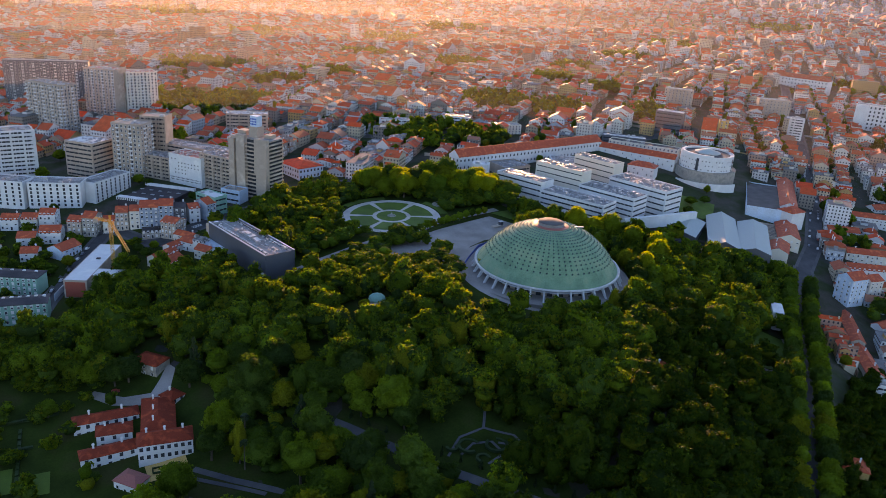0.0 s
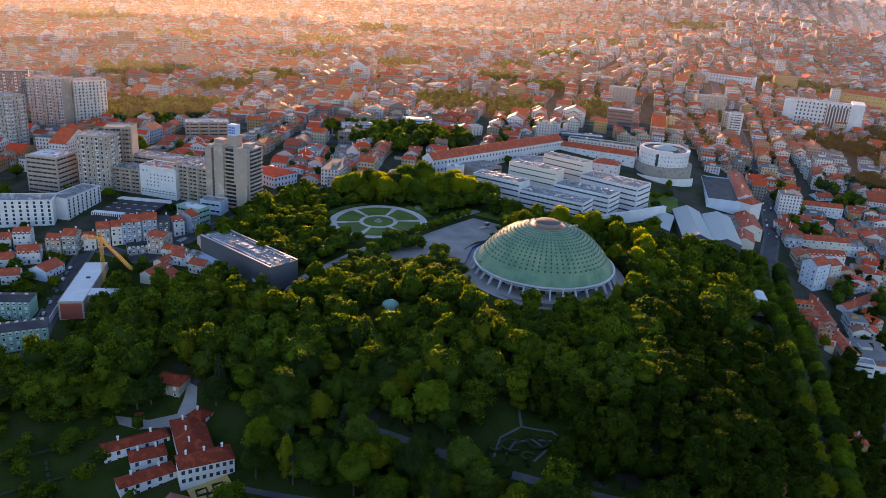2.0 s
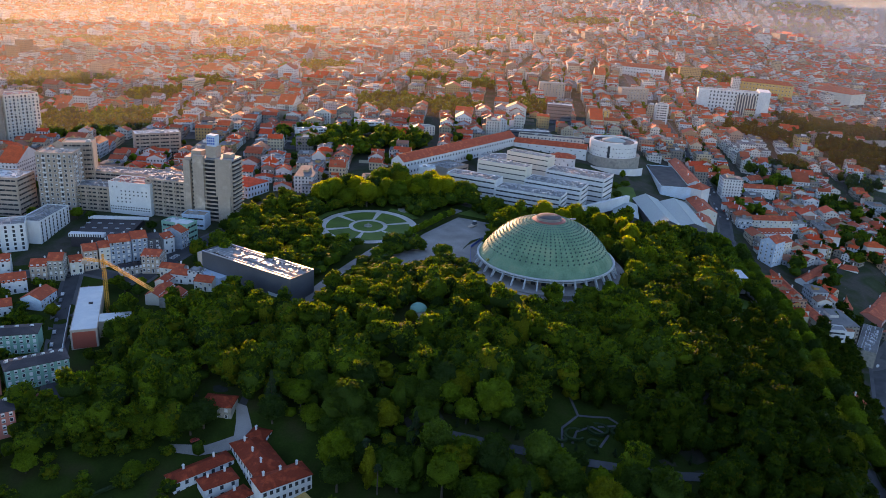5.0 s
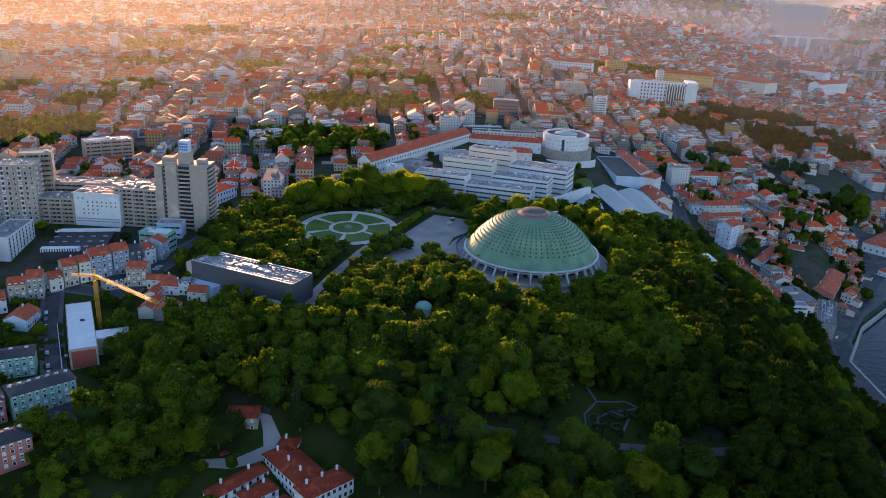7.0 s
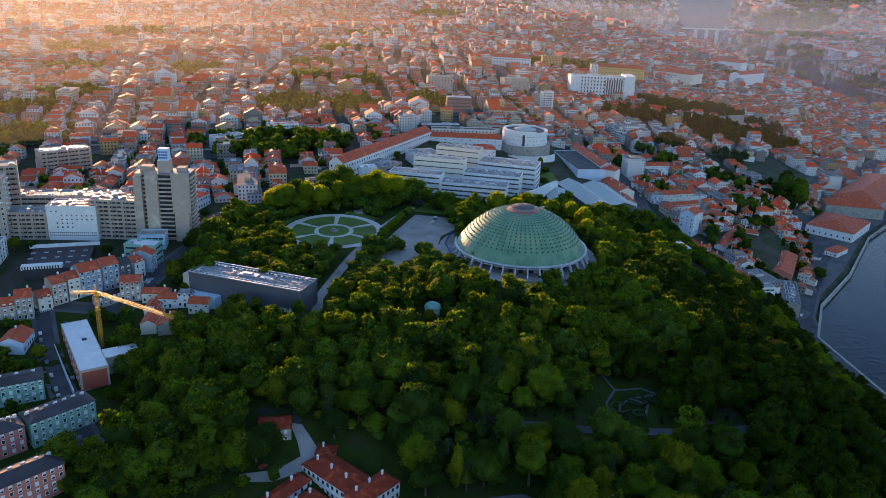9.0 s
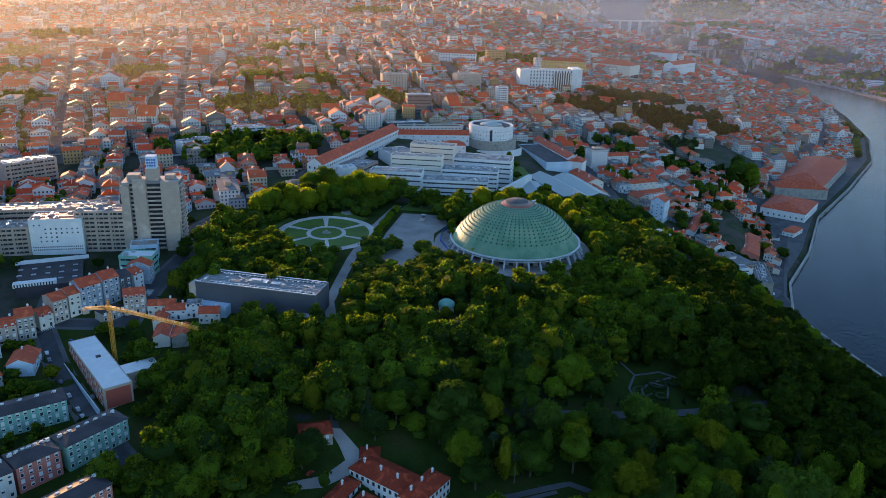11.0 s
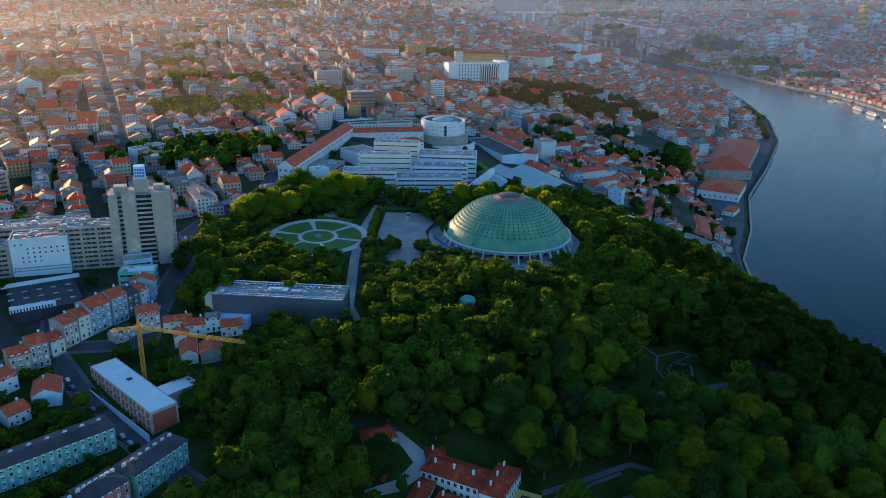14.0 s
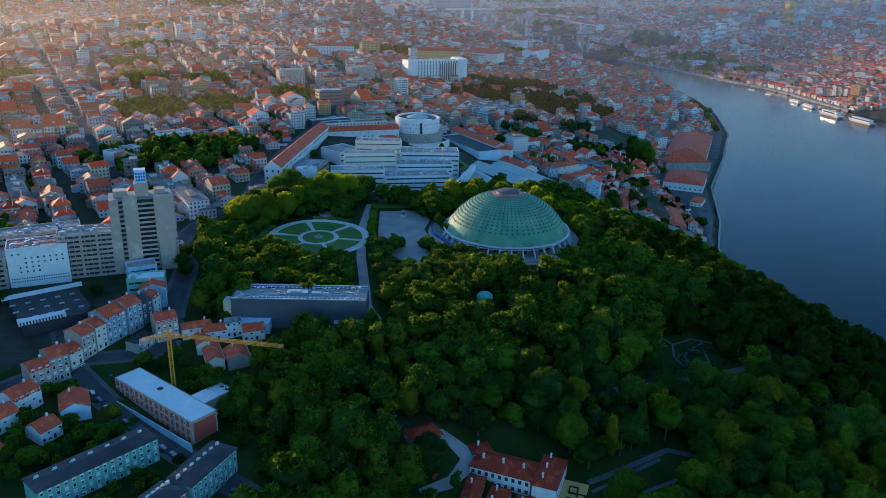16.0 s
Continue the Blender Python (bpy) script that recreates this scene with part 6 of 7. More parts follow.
for i, (x, y, w, h, mt) in enumerate(((2259, 1091, 30, 44, "white"), (2331, 1072, 26, 52, "white"), (2390, 1050, 24, 48, "cream"), (2484, 1249, 34, 30, "brown"), (2693, 957, 26, 84, "ochre"), (2740, 930, 34, 60, "white"), (3413, 1059, 50, 62, "cream"),
                                  (3600, 1030, 50, 66, "cream"), (3335, 928, 60, 40, "white"), (3668, 927, 46, 72, "ochre"), (3531, 821, 56, 56, "white"), (3117, 1213, 50, 34, "brown"), (1930, 990, 36, 18, "white"))):
    zt = H(x, y)
    slab("apartment_tower", {"cream": "cream", "brown": "brown", "white": "white", "ochre": "ochre"}[mt] + " apartment tower on the hill across the river", (x - w / 2, y + 6), (x + w / 2, y - 6), 20, zt, zt + h, mt, "flatroof", int(h / 4), "band", "sw", units=2, seed=50 + i, category="apartments", group="towers across the river", deep=14)
bridge = thing("arch_bridge", "tall iron arch bridge over the river gorge", "bridge", pose(1975, 1462, 0, 0, 0, -11.5))
add(bridge, "deck", boxes((-260, 230, -5, 5, -12, -9)), "grey")
bm = bmesh.new()
for s in (-4, 4):
    prev = None
    for i in range(25):
        u = -1 + 2 * i / 24
        x, z = u * 88, -18 - 56 * u * u
        cur = [bm.verts.new((x, s + a, z + b)) for a, b in ((-1, -2), (1, -2), (1, 2), (-1, 2))]
        if prev:
            for k in range(4):
                bm.faces.new((prev[k], prev[(k + 1) % 4], cur[(k + 1) % 4], cur[k]))
        prev = cur
part("arch", bm, M["grey"], bridge)
for x in (-160, -120, -88, 88, 120, 160, -60, -35, 35, 60):
    zb = -18 - 56 * (x / 88) ** 2 if abs(x) < 88 else -84
    add(bridge, "pier", boxes((x - 1.6, x + 1.6, -4, 4, zb, -12)), "stone")


via = thing("viaduct", "pale concrete road bridge far up the river", "bridge", pose(2535, 2400, 0, 0, 0, -24.5))
add(via, "deck", boxes((-330, 260, -8, 8, 14, 20)), "cream")
for x in (-120, 40, 90, 140):
    add(via, "pier", boxes((x - 5, x + 5, -7, 7, -90, 14)), "cream")
bm = bmesh.new()
for i in range(24):
    u0, u1 = -1 + i / 12, -1 + (i + 1) / 12
    pts = [(-40 + 80 * u0, 14 - 70 * u0 * u0), (-40 + 80 * u1, 14 - 70 * u1 * u1)]
    q = [bm.verts.new((x, s, z + o)) for o in (-3, 0) for s in (-6, 6) for x, z in pts]
    for f in ((0, 1, 3, 2), (4, 6, 7, 5), (0, 4, 5, 1), (2, 3, 7, 6)):
        bm.faces.new([q[k] for k in f])
part("arch", bm, M["cream"], via)


# ---- ways, squares and lawns ----
def kerbed(name, line, width, label):
    ribbon("pavement", line, width + 5, M["setts"], 0.12, "pale stone pavement beside the road", "pavement")
    return ribbon(name, line, width, M["asphalt"], 0.2, label)


kerbed("road", CROSS_STREET, 11, "grey asphalt street past the park gate")
kerbed("road", WEST_STREET, 8, "narrow asphalt street between houses")
kerbed("road", SIDE_STREET, 7, "narrow asphalt side street")
kerbed("road", MAIN_STREET, 10, "long straight asphalt street with parked cars")
kerbed("road", AVENUE, 12, "asphalt avenue between rows of trees")
drape("quay_paving", [(300, 322), (345, 375), (392, 404), (490, 437), (625, 494), (805, 541), (1012, 602), (1201, 690), (1230, 790), (1060, 712), (900, 672), (780, 652), (640, 612), (560, 532), (520, 487), (420, 437), (345, 396)], M["setts"], 0.08, 16, label="grey granite-paved quay beside the river", category="quay")
kerbed("road", QUAY_ROAD, 12, "asphalt riverside road")
kerbed("road", NORTH_STREET, 8, "long straight town street")
kerbed("road", WEST_NORTH_STREET, 8, "long straight town street")
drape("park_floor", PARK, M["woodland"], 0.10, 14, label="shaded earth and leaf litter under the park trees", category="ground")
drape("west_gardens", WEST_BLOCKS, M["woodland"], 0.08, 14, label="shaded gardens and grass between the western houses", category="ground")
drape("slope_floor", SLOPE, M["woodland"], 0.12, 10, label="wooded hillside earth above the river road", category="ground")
drape("square", PLAZA, M["gravel"], 0.35, 8, label="wide pale gravel square beside the domed hall", category="square")
ribbon("promenade", PROMENADE, 6.5, M["gravel"], 0.4, "pale gravel promenade through the park", "path", 6)

# ---- the woods of the park ----
OPEN = []      # clearings in the woods: x, y, radius
OPEN += [(DOME[0], DOME[1], 62), (97, 414, 14), (80, 420, 14), (122, 413, 12), (60, 432, 11), (144, 418, 9), (GARDEN[0], GARDEN[1], 44), (50, 520, 20), (72, 548, 26), (20, 495, 16), (40, 540, 20), (92, 572, 18)]
OPEN += [(-140, 508, 17), (-147, 494, 14), (-140, 482, 16), (-124, 500, 14), (-152, 476, 12), (-150, 520, 12), (-132, 486, 10), (-3, 416, 11), (-12, 402, 10), (-122, 375, 13), (-112, 352, 14), (-105, 325, 30), (-130, 318, 22), (-95, 303, 16), (-105, 288, 16), (45, 300, 19), (62, 303, 14), (30, 305, 12), (12, 303, 8), (-45, 275, 16), (-62, 278, 18), (-72, 290, 14), (240, 408, 16), (252, 424, 14), (226, 378, 10), (203, 396, 6), (199, 380, 6), (152, 358, 11), (256, 486, 18), (268, 454, 10)]
OPEN_LINES = [(PROMENADE, 8), (AVENUE, 11), (CROSS_STREET, 12), (WEST_STREET, 9), (QUAY_ROAD, 11),
              ([(-112, 370), (-106, 345), (-140, 350)], 6), ([(-18, 317), (12, 300), (85, 262)], 8), ([(72, 420), (40, 390), (52, 356)], 3.5),
              ([(-113, 500), (-64, 458)], 16), ([(60, 430), (40, 405)], 4), ([(-48, 452), (-20, 405), (-35, 360)], 3.0)]


def clear_wood(x, y):
    if any(math.hypot(x - a, y - b) < r for a, b, r in OPEN):
        return False
    return not any(seg_dist(x, y, ln) < w for ln, w in OPEN_LINES)


_rng = random.Random(11)
spots = scatter(PARK, 11.2, _rng, clear_wood)
_rng.shuffle(spots)
near, rest = [], []
for x, y in spots:
    w = _rng.uniform(13, 21)
    h = w * _rng.uniform(0.85, 1.2)
    if _rng.random() < 0.10:
        w, h = w * 1.2, h * 1.2
    if y > 440 and -75 < x < 75:      # small trees below the square and the garden
        w, h = w * 0.9, h * (0.85 if x < -38 else 0.6)
    rest.append((x, y, w, h))
rest.sort(key=lambda s: math.hypot(s[0] + 90, s[1] - 215))
near, rest = rest[:190], rest[190:]          # those the camera passes nearest stand singly
for x, y, w, h in near:
    r = _rng.random()
    kind = 0 if r < 0.27 else 1 if r < 0.52 else 2 if r < 0.74 else 3 if r < 0.84 else 4 if r < 0.91 else 5 if r < 0.95 else 6
    if kind == 4:
        w, h = w * 0.85, h * 1.35
    if kind == 5:
        w, h = w * 0.7, h * 1.3
    if kind == 6:
        w, h = w * 0.6, h * 0.4
    plant(kind, x, y, w, h, _rng.uniform(0, 360))
woods("undergrowth", [(x, y, _rng.uniform(8, 13), _rng.uniform(7, 13)) for x, y in scatter(PARK, 8.5, _rng, clear_wood)], "shrubs and young trees under the park trees", UNDER)
# picks the slope trees that get the shade-darkened leaf colour
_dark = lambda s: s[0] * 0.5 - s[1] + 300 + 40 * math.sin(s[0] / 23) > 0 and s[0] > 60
woods("park_trees", [s for s in rest if not _dark(s)], "dense mixed green park trees", PARKWOOD)
woods("slope_trees", [s for s in rest if _dark(s)], "dense trees on the park's slope, leaf colour darkened for shade", PARKWOOD, mat="shadeleaf")
spots = scatter(SLOPE, 9.0, _rng, lambda x, y: seg_dist(x, y, AVENUE) > 9 and seg_dist(x, y, QUAY_ROAD) > 9)
woods("hillside_trees", [(x, y, _rng.uniform(10, 16), _rng.uniform(9, 17)) for x, y in spots], "dense dark trees on the steep bank above the river road", PARKWOOD, mat="shadeleaf")
plant(8, 160, 262, 11, 13, 0)
for x, y, w, h in ((-9, 409, 9, 9), (3, 408, 10, 9), (10, 418, 10, 11)):
    plant(2, x, y, w, h, 40 * x)

# rows of trees along the avenue
for x, y, a in along(AVENUE[1:6], 9):
    for s in (-1, 1):
        px, py = x - math.sin(a) * 7.6 * s, y + math.cos(a) * 7.6 * s
        plant(_rng.choice([0, 1, 2]), px, py, _rng.uniform(13, 16), _rng.uniform(14, 18), _rng.uniform(0, 360))

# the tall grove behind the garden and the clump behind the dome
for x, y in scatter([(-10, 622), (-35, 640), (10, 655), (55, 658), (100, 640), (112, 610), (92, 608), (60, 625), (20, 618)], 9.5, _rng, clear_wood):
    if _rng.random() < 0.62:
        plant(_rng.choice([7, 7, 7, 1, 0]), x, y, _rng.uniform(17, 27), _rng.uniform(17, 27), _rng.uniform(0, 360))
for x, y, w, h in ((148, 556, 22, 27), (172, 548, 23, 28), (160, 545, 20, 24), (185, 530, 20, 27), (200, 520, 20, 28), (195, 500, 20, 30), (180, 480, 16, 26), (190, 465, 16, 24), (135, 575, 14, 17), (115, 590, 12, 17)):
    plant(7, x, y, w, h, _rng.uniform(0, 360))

for a, d, w, h in ((-72, 60, 12, 15), (-58, 61, 13, 18), (-46, 60, 12, 14), (-34, 62, 15, 22), (-22, 61, 13, 17), (-10, 62, 15, 20), (4, 63, 16, 20), (18, 63, 15, 19), (-52, 70, 15, 17), (-28, 72, 16, 20), (-4, 73, 16, 21)):
    plant(_rng.choice([0, 1, 2, 4]), DOME[0] + d * math.cos(radians(a)), DOME[1] + d * math.sin(radians(a)), w, h, _rng.uniform(0, 360))

# ---- the town ----
GRID = radians(-22)
GROVES = [(-283, 930, 60), (-220, 905, 50), (-300, 1190, 50), (-240, 1200, 40), (-279, 1640, 60), (10, 830, 40), (60, 800, 45), (100, 790, 30), (132, 985, 45), (210, 960, 40),
          (305, 1296, 35), (305, 1110, 30), (800, 1270, 50), (880, 1270, 50), (940, 1262, 45), (770, 960, 35), (840, 945, 40), (910, 930, 40), (620, 880, 30), (660, 850, 30),
          (720, 790, 45), (800, 800, 50), (860, 790, 40), (930, 850, 35), (440, 690, 22), (520, 720, 25), (600, 590, 28), (-200, 690, 28), (1400, 1250, 50), (2180, 1600, 60), (2290, 1720, 60), (2050, 1330, 60), (1700, 1400, 60), (1950, 1180, 60),
          (1180, 700, 14), (1215, 720, 14), (1250, 745, 14), (1290, 775, 14), (450, 448, 10), (-215, 745, 26), (150, 1900, 70), (600, 1700, 60), (-500, 1900, 90), (1000, 2000, 80), (420, 620, 18), (-160, 700, 20),
          (1840, 961, 55), (1900, 1050, 60), (1770, 850, 40), (1700, 790, 30), (1980, 960, 70), (2050, 1060, 80), (1900, 820, 60), (2200, 1250, 90), (505, 560, 22), (470, 520, 18), (390, 500, 22), (420, 470, 20), (450, 590, 16), (560, 640, 24), (650, 700, 26), (590, 760, 24),
          (720, 893, 34), (770, 903, 36), (820, 912, 36), (872, 920, 36), (920, 935, 36), (690, 770, 26), (740, 815, 24), (-43, 1438, 50), (-186, 935, 45), (1500, 2250, 80), (1650, 2350, 80), (1850, 2500, 90), (2050, 2667, 90), (2700, 2050, 150), (2900, 2250, 120), (3300, 2400, 200), (3700, 2500, 200), (2640, 1840, 70), (2560, 1700, 60), (4000, 3000, 250), (3400, 3500, 250), (3000, 3300, 200), (2700, 3000, 150), (4200, 2200, 250), (2030, 1480, 60), (2120, 1560, 60), (-90, 1150, 40), (120, 1330, 45), (450, 1480, 45), (0, 1650, 60), (330, 960, 32), (250, 1180, 35), (-150, 1080, 35)]


def lots(u0, u1, v0, v1, pitch, wide, deep, rng, storeys):
    """Rows of plots along parallel streets, turned to the town's grid: x, y, turn, width, depth, height."""
    c, s = math.cos(GRID), math.sin(GRID)
    out = []
    k = math.floor(u0 / pitch)
    while k * pitch < u1:
        for side in (0, 1):
            v, row, broad = v0 + rng.uniform(0, 10), 6.5, 1.0
            while v < v1:
                w, d = rng.uniform(*wide) * broad, rng.uniform(*deep)
                hgt = 3.0 * rng.choice(storeys) + rng.uniform(0, 1.2)
                if (v + 40 * (k % 3)) % 118 > 111 or rng.random() < 0.05:
                    v += w
                    continue
                if rng.random() < 0.2:
                    row, broad = 3.0 * rng.choice(storeys), rng.choice([0.65, 0.8, 1, 1, 1.3, 1.9])
                    row *= 1 + 0.35 * (broad > 1.2)
                hgt = max(4.0, row + rng.choice([0, 0, 0.6, -0.8, 3.0, -2.6]))
                u = k * pitch + (3.0 + d / 2 if side == 0 else pitch - 3.0 - d / 2) + 9 * math.sin(v / 90 + k * 2.1)
                v += w
                x, y = u * c - (v - w / 2) * s, u * s + (v - w / 2) * c
                bend = 26 * math.sin(y / 260 + x / 410)
                x, y = x + rng.uniform(-0.4, 0.4), y + rng.uniform(-0.4, 0.4)
                if rng.random() < 0.09:
                    w, d, hgt = w * 2.1, d * 1.3, hgt * rng.uniform(1.2, 1.8)
                    v += w * 0.55
                out.append((x + bend, y + 18 * math.sin(x / 230), GRID + (math.pi / 2 if side == 0 else -math.pi / 2) + 0.1 * math.sin(y / 260 + x / 410) + rng.choice([0, 0, 0, 0, 0, 0, math.pi / 2, 0.06, -0.06]), w, d, hgt))
        k += 1
    return out


_rng = random.Random(21)
plots = lots(-1700, 3000, 0, 3400, 41, (5.2, 10.5), (11, 16), _rng, [1.5, 1.8, 2, 2, 2.4, 3, 3.4])
far_plots = lots(-2600, 4600, -800, 5000, 84, (10, 18), (14, 21), _rng, [2, 3, 3, 4, 6])
_a = np.array([p[:2] for p in plots])
_river = signed(_a[:, 0], _a[:, 1], RIVER)
_park = np.minimum.reduce([signed(_a[:, 0], _a[:, 1], k) for k in KEEP])
_zs = height(_a[:, 0], _a[:, 1])


def in_view(x, y):
    az = math.degrees(math.atan2(x + 60, y + 40))
    return -31 < az < 96


mid, far, far2 = [], [], []
_order = sorted(range(len(plots)), key=lambda i: min(math.hypot(plots[i][0] - 440, plots[i][1] - 560), math.hypot(plots[i][0] + 60, plots[i][1] - 760) + 60))
plots, _river, _park, _zs = [plots[i] for i in _order], _river[_order], _park[_order], _zs[_order]
_busy = no_house_mask(np.array([p[0] for p in plots]), np.array([p[1] for p in plots]))
for p, rv, pk, z, busy in zip(plots, _river, _park, _zs, _busy):
    x, y, t, w, d, h = p
    r = math.hypot(x - 0, y - 300)
    if any(seg_dist(x, y, ln) < 27 for ln in (NORTH_STREET, WEST_NORTH_STREET)) and y < 1800:
        continue
    if (y < 300 and x < 200) or rv < 12 or pk < 9 or not in_view(x, y) or r > 2700 or busy:
        continue
    if z < -60 and rv < 34 + 40 * (430 < x < 920):
        continue
    if len(mid) < 125 and w < 14:
        mid.append((x, y, z, t, w, d, h))
    else:
        far.append((x, y, z, t, w, d, h, d * _rng.uniform(0.2, 0.29) if _rng.random() > (0.1 if w < 14 else 0.5) else 0.05))
for x, y, z, t, w, d, h in mid:
    i = _rng.randrange(len(HOUSES))
    _, w0, d0, h0 = HOUSES[i]
    house_copy(i, x, y, z, math.degrees(t), w / w0, d / d0, h / h0)
_a = np.array([p[:2] for p in far_plots])
_river = signed(_a[:, 0], _a[:, 1], RIVER)
_zs = height(_a[:, 0], _a[:, 1])
_busy = no_house_mask(_a[:, 0], _a[:, 1])
for p, rv, z, busy in zip(far_plots, _river, _zs, _busy):
    x, y, t, w, d, h = p
    if math.hypot(x, y - 300) < 2700 or math.hypot(x, y) > 4900 or rv < 15 or not in_view(x, y) or busy:
        continue
    far2.append((x, y, z, t, w, d, h, w * _rng.uniform(0.1, 0.25) if _rng.random() > 0.25 else 0.05))
for p in far_plots[::37]:                # tall blocks here and there
    x, y, t, w, d, h = p
    if 1100 < math.hypot(x, y - 300) < 4500 and in_view(x, y) and float(signed(np.array([x]), np.array([y]), RIVER)[0]) > 60 and y > 900 and not no_house(x, y, 10):
        far2.append((x, y, H(x, y), t, w * 1.2, d * 0.8, _rng.uniform(15, 30), 0.05))
def cross_ridges(lots, share):
    """Turns the ridge of some houses across the street."""
    out = []
    for x, y, z, t, w, d, h, rise in lots:
        if _rng.random() < share:
            w, d, t = d, w, t + math.pi / 2
            rise = d * _rng.uniform(0.2, 0.28) if rise > 0.1 else rise
        out.append((x, y, z, t, w, d, h, rise))
    return out


for name, sel in (("west_town_houses", lambda p: p[0] < 300), ("middle_town_houses", lambda p: 300 <= p[0] < 800), ("east_town_houses", lambda p: p[0] >= 800)):
    far_houses(name, cross_ridges([p for p in far if sel(p)], 0.6), "close-packed town houses with clay tile roofs")
fronts = []
for ln in (NORTH_STREET, WEST_NORTH_STREET):          # unbroken rows of houses on both sides of the long streets
    for s in (-1, 1):
        for x, y, a in along(ln, 8.4):
            if _rng.random() < 0.16:
                continue
            d, h = _rng.uniform(10, 21), 3.1 * _rng.choice([1.4, 2, 2, 2.4, 2.7, 3, 4]) + _rng.uniform(0, 0.8)
            x, y = x - math.sin(a) * (6.5 + d / 2) * s, y + math.cos(a) * (6.5 + d / 2) * s
            if not any(math.hypot(x - p, y - q) < r for p, q, r in KEEP_ROUND) and y < 1800:
                fronts.append((x, y, H(x, y), a + _rng.choice([0, 0, 0, 0.08, -0.08]), 8.4 * _rng.choice([1, 1, 1, 1.5]), d, h, d * _rng.uniform(0.16, 0.26) if _rng.random() > 0.2 else 0.05))
far_houses("street_houses", cross_ridges(fronts, 0.6), "unbroken rows of town houses along the long straight streets")
far_houses("distant_town", [p for p in far2 if p[0] < 1500], "hazy distant town of close-packed buildings")
far_houses("distant_hill_town", [p for p in far2 if p[0] >= 1500], "distant buildings on the hills beyond the river")

# the steep quarter between the avenue and the river road
hillside, bushes = [], []
for x, y in scatter([(338, 412), (400, 420), (500, 478), (566, 532), (640, 606), (600, 660), (520, 610), (440, 565), (372, 512)], 12.5, _rng, lambda x, y: not no_house(x, y, -1)):
    if _rng.random() < 0.55:
        hillside.append((x, y, H(x, y), _rng.choice([0.3, 0.5, 0.55, 1.9, 2.1]), _rng.uniform(7, 12), _rng.uniform(7, 10), _rng.uniform(4, 8.5), _rng.uniform(1.6, 2.6)))
    else:
        bushes.append((x, y, _rng.uniform(9, 14), _rng.uniform(8, 14)))
_rows = [[(366, 492), (440, 526)], [(398, 446), (455, 478)], [(432, 494), (476, 512)], [(384, 458), (420, 490)], [(440, 522), (452, 512)], QUAY_ROAD, AVENUE]
bushes += [(x, y, _rng.uniform(8, 12), _rng.uniform(6, 11)) for x, y in scatter([(348, 424), (400, 436), (470, 486), (500, 530), (440, 548), (366, 506)], 9.5, _rng, lambda x, y: all(seg_dist(x, y, ln) > 14 for ln in _rows))]
far_houses("hillside_houses", hillside, "small red-roofed houses stepping down the steep hillside")
woods("hillside_garden_trees", bushes, "dark trees and gardens between the hillside houses", STUFF, mat="shadeleaf")

# trees between the houses
spots = []
for a, b, q in GROVES:
    n = int(q * q * 3.14 / (88 if math.hypot(a, b) < 1350 else 150 if math.hypot(a, b) < 2300 else 700))
    for _ in range(n):
        r, t = q * math.sqrt(_rng.random()), _rng.uniform(0, 6.28)
        spots.append((a + r * math.cos(t), b + r * math.sin(t), _rng.uniform(11, 19) * (1 + (math.hypot(a, b) > 2300)), _rng.uniform(11, 20) * (1 + 0.3 * (math.hypot(a, b) > 2300))))
spots = [s for s in spots if not no_house(s[0], s[1], -4)]
_d = signed(np.array([s[0] for s in spots]), np.array([s[1] for s in spots]), RIVER)
spots = [s for s, d in zip(spots, _d) if d > 8]
woods("town_groves", [s for s in spots if math.hypot(s[0], s[1]) < 1350 and s[0] < 560], "groves of green trees among the houses", SPARSE)
woods("hill_groves", [s for s in spots if math.hypot(s[0], s[1]) < 1350 and s[0] >= 560], "dark groves on the terraces above the river", SPARSE, mat="shadeleaf")
woods("distant_groves", [s for s in spots if math.hypot(s[0], s[1]) >= 1350], "groves of green trees in the far town", DISTANT)
spots = []
for x, y, z, t, w, d, h, _ in far:
    if _rng.random() < (0.42 if math.hypot(x, y) < 1400 else 0.07):
        o = d / 2 + _rng.uniform(4, 9)
        spots.append((x + math.sin(t) * o, y - math.cos(t) * o, _rng.uniform(6, 13), _rng.uniform(7, 14)))
for x, y, z, t, w, d, h in mid:
    if _rng.random() < 0.35:
        o = d / 2 + _rng.uniform(4, 9)
        spots.append((x + math.sin(t) * o, y - math.cos(t) * o, _rng.uniform(5, 10), _rng.uniform(6, 12)))
spots = [s for s in spots if not no_house(s[0], s[1], -2)]
woods("yard_trees", spots, "small green trees in back yards", SMALL)


# the quarter along the far bank: a wall, a row of low houses, and moored boats
line = along(FAR_BANK[7:16], 13)
far_houses("far_bank_houses", [(x + math.sin(a) * -26, y + math.cos(a) * 26, -77, a, _rng.uniform(10, 13), _rng.uniform(12, 20), _rng.uniform(6, 11), 2.6) for x, y, a in line], "row of quayside houses with red roofs across the river")
bm = bmesh.new()
for (x0, y0, a0), (x1, y1, a1) in zip(line, line[1:]):
    q = [bm.verts.new(p) for p in ((x0, y0, -84), (x1, y1, -84), (x1, y1, -76), (x0, y0, -76))]
    o = [bm.verts.new((x0 - math.sin(a0) * 14, y0 + math.cos(a0) * 14, -76)), bm.verts.new((x1 - math.sin(a1) * 14, y1 + math.cos(a1) * 14, -76))]
    bm.faces.new(q)
    bm.faces.new((q[3], q[2], o[1], o[0]))
tagged(part("far_quay", bm, M["gravel"], None, "pale quay along the far bank"), "", "quay", "", "structure")


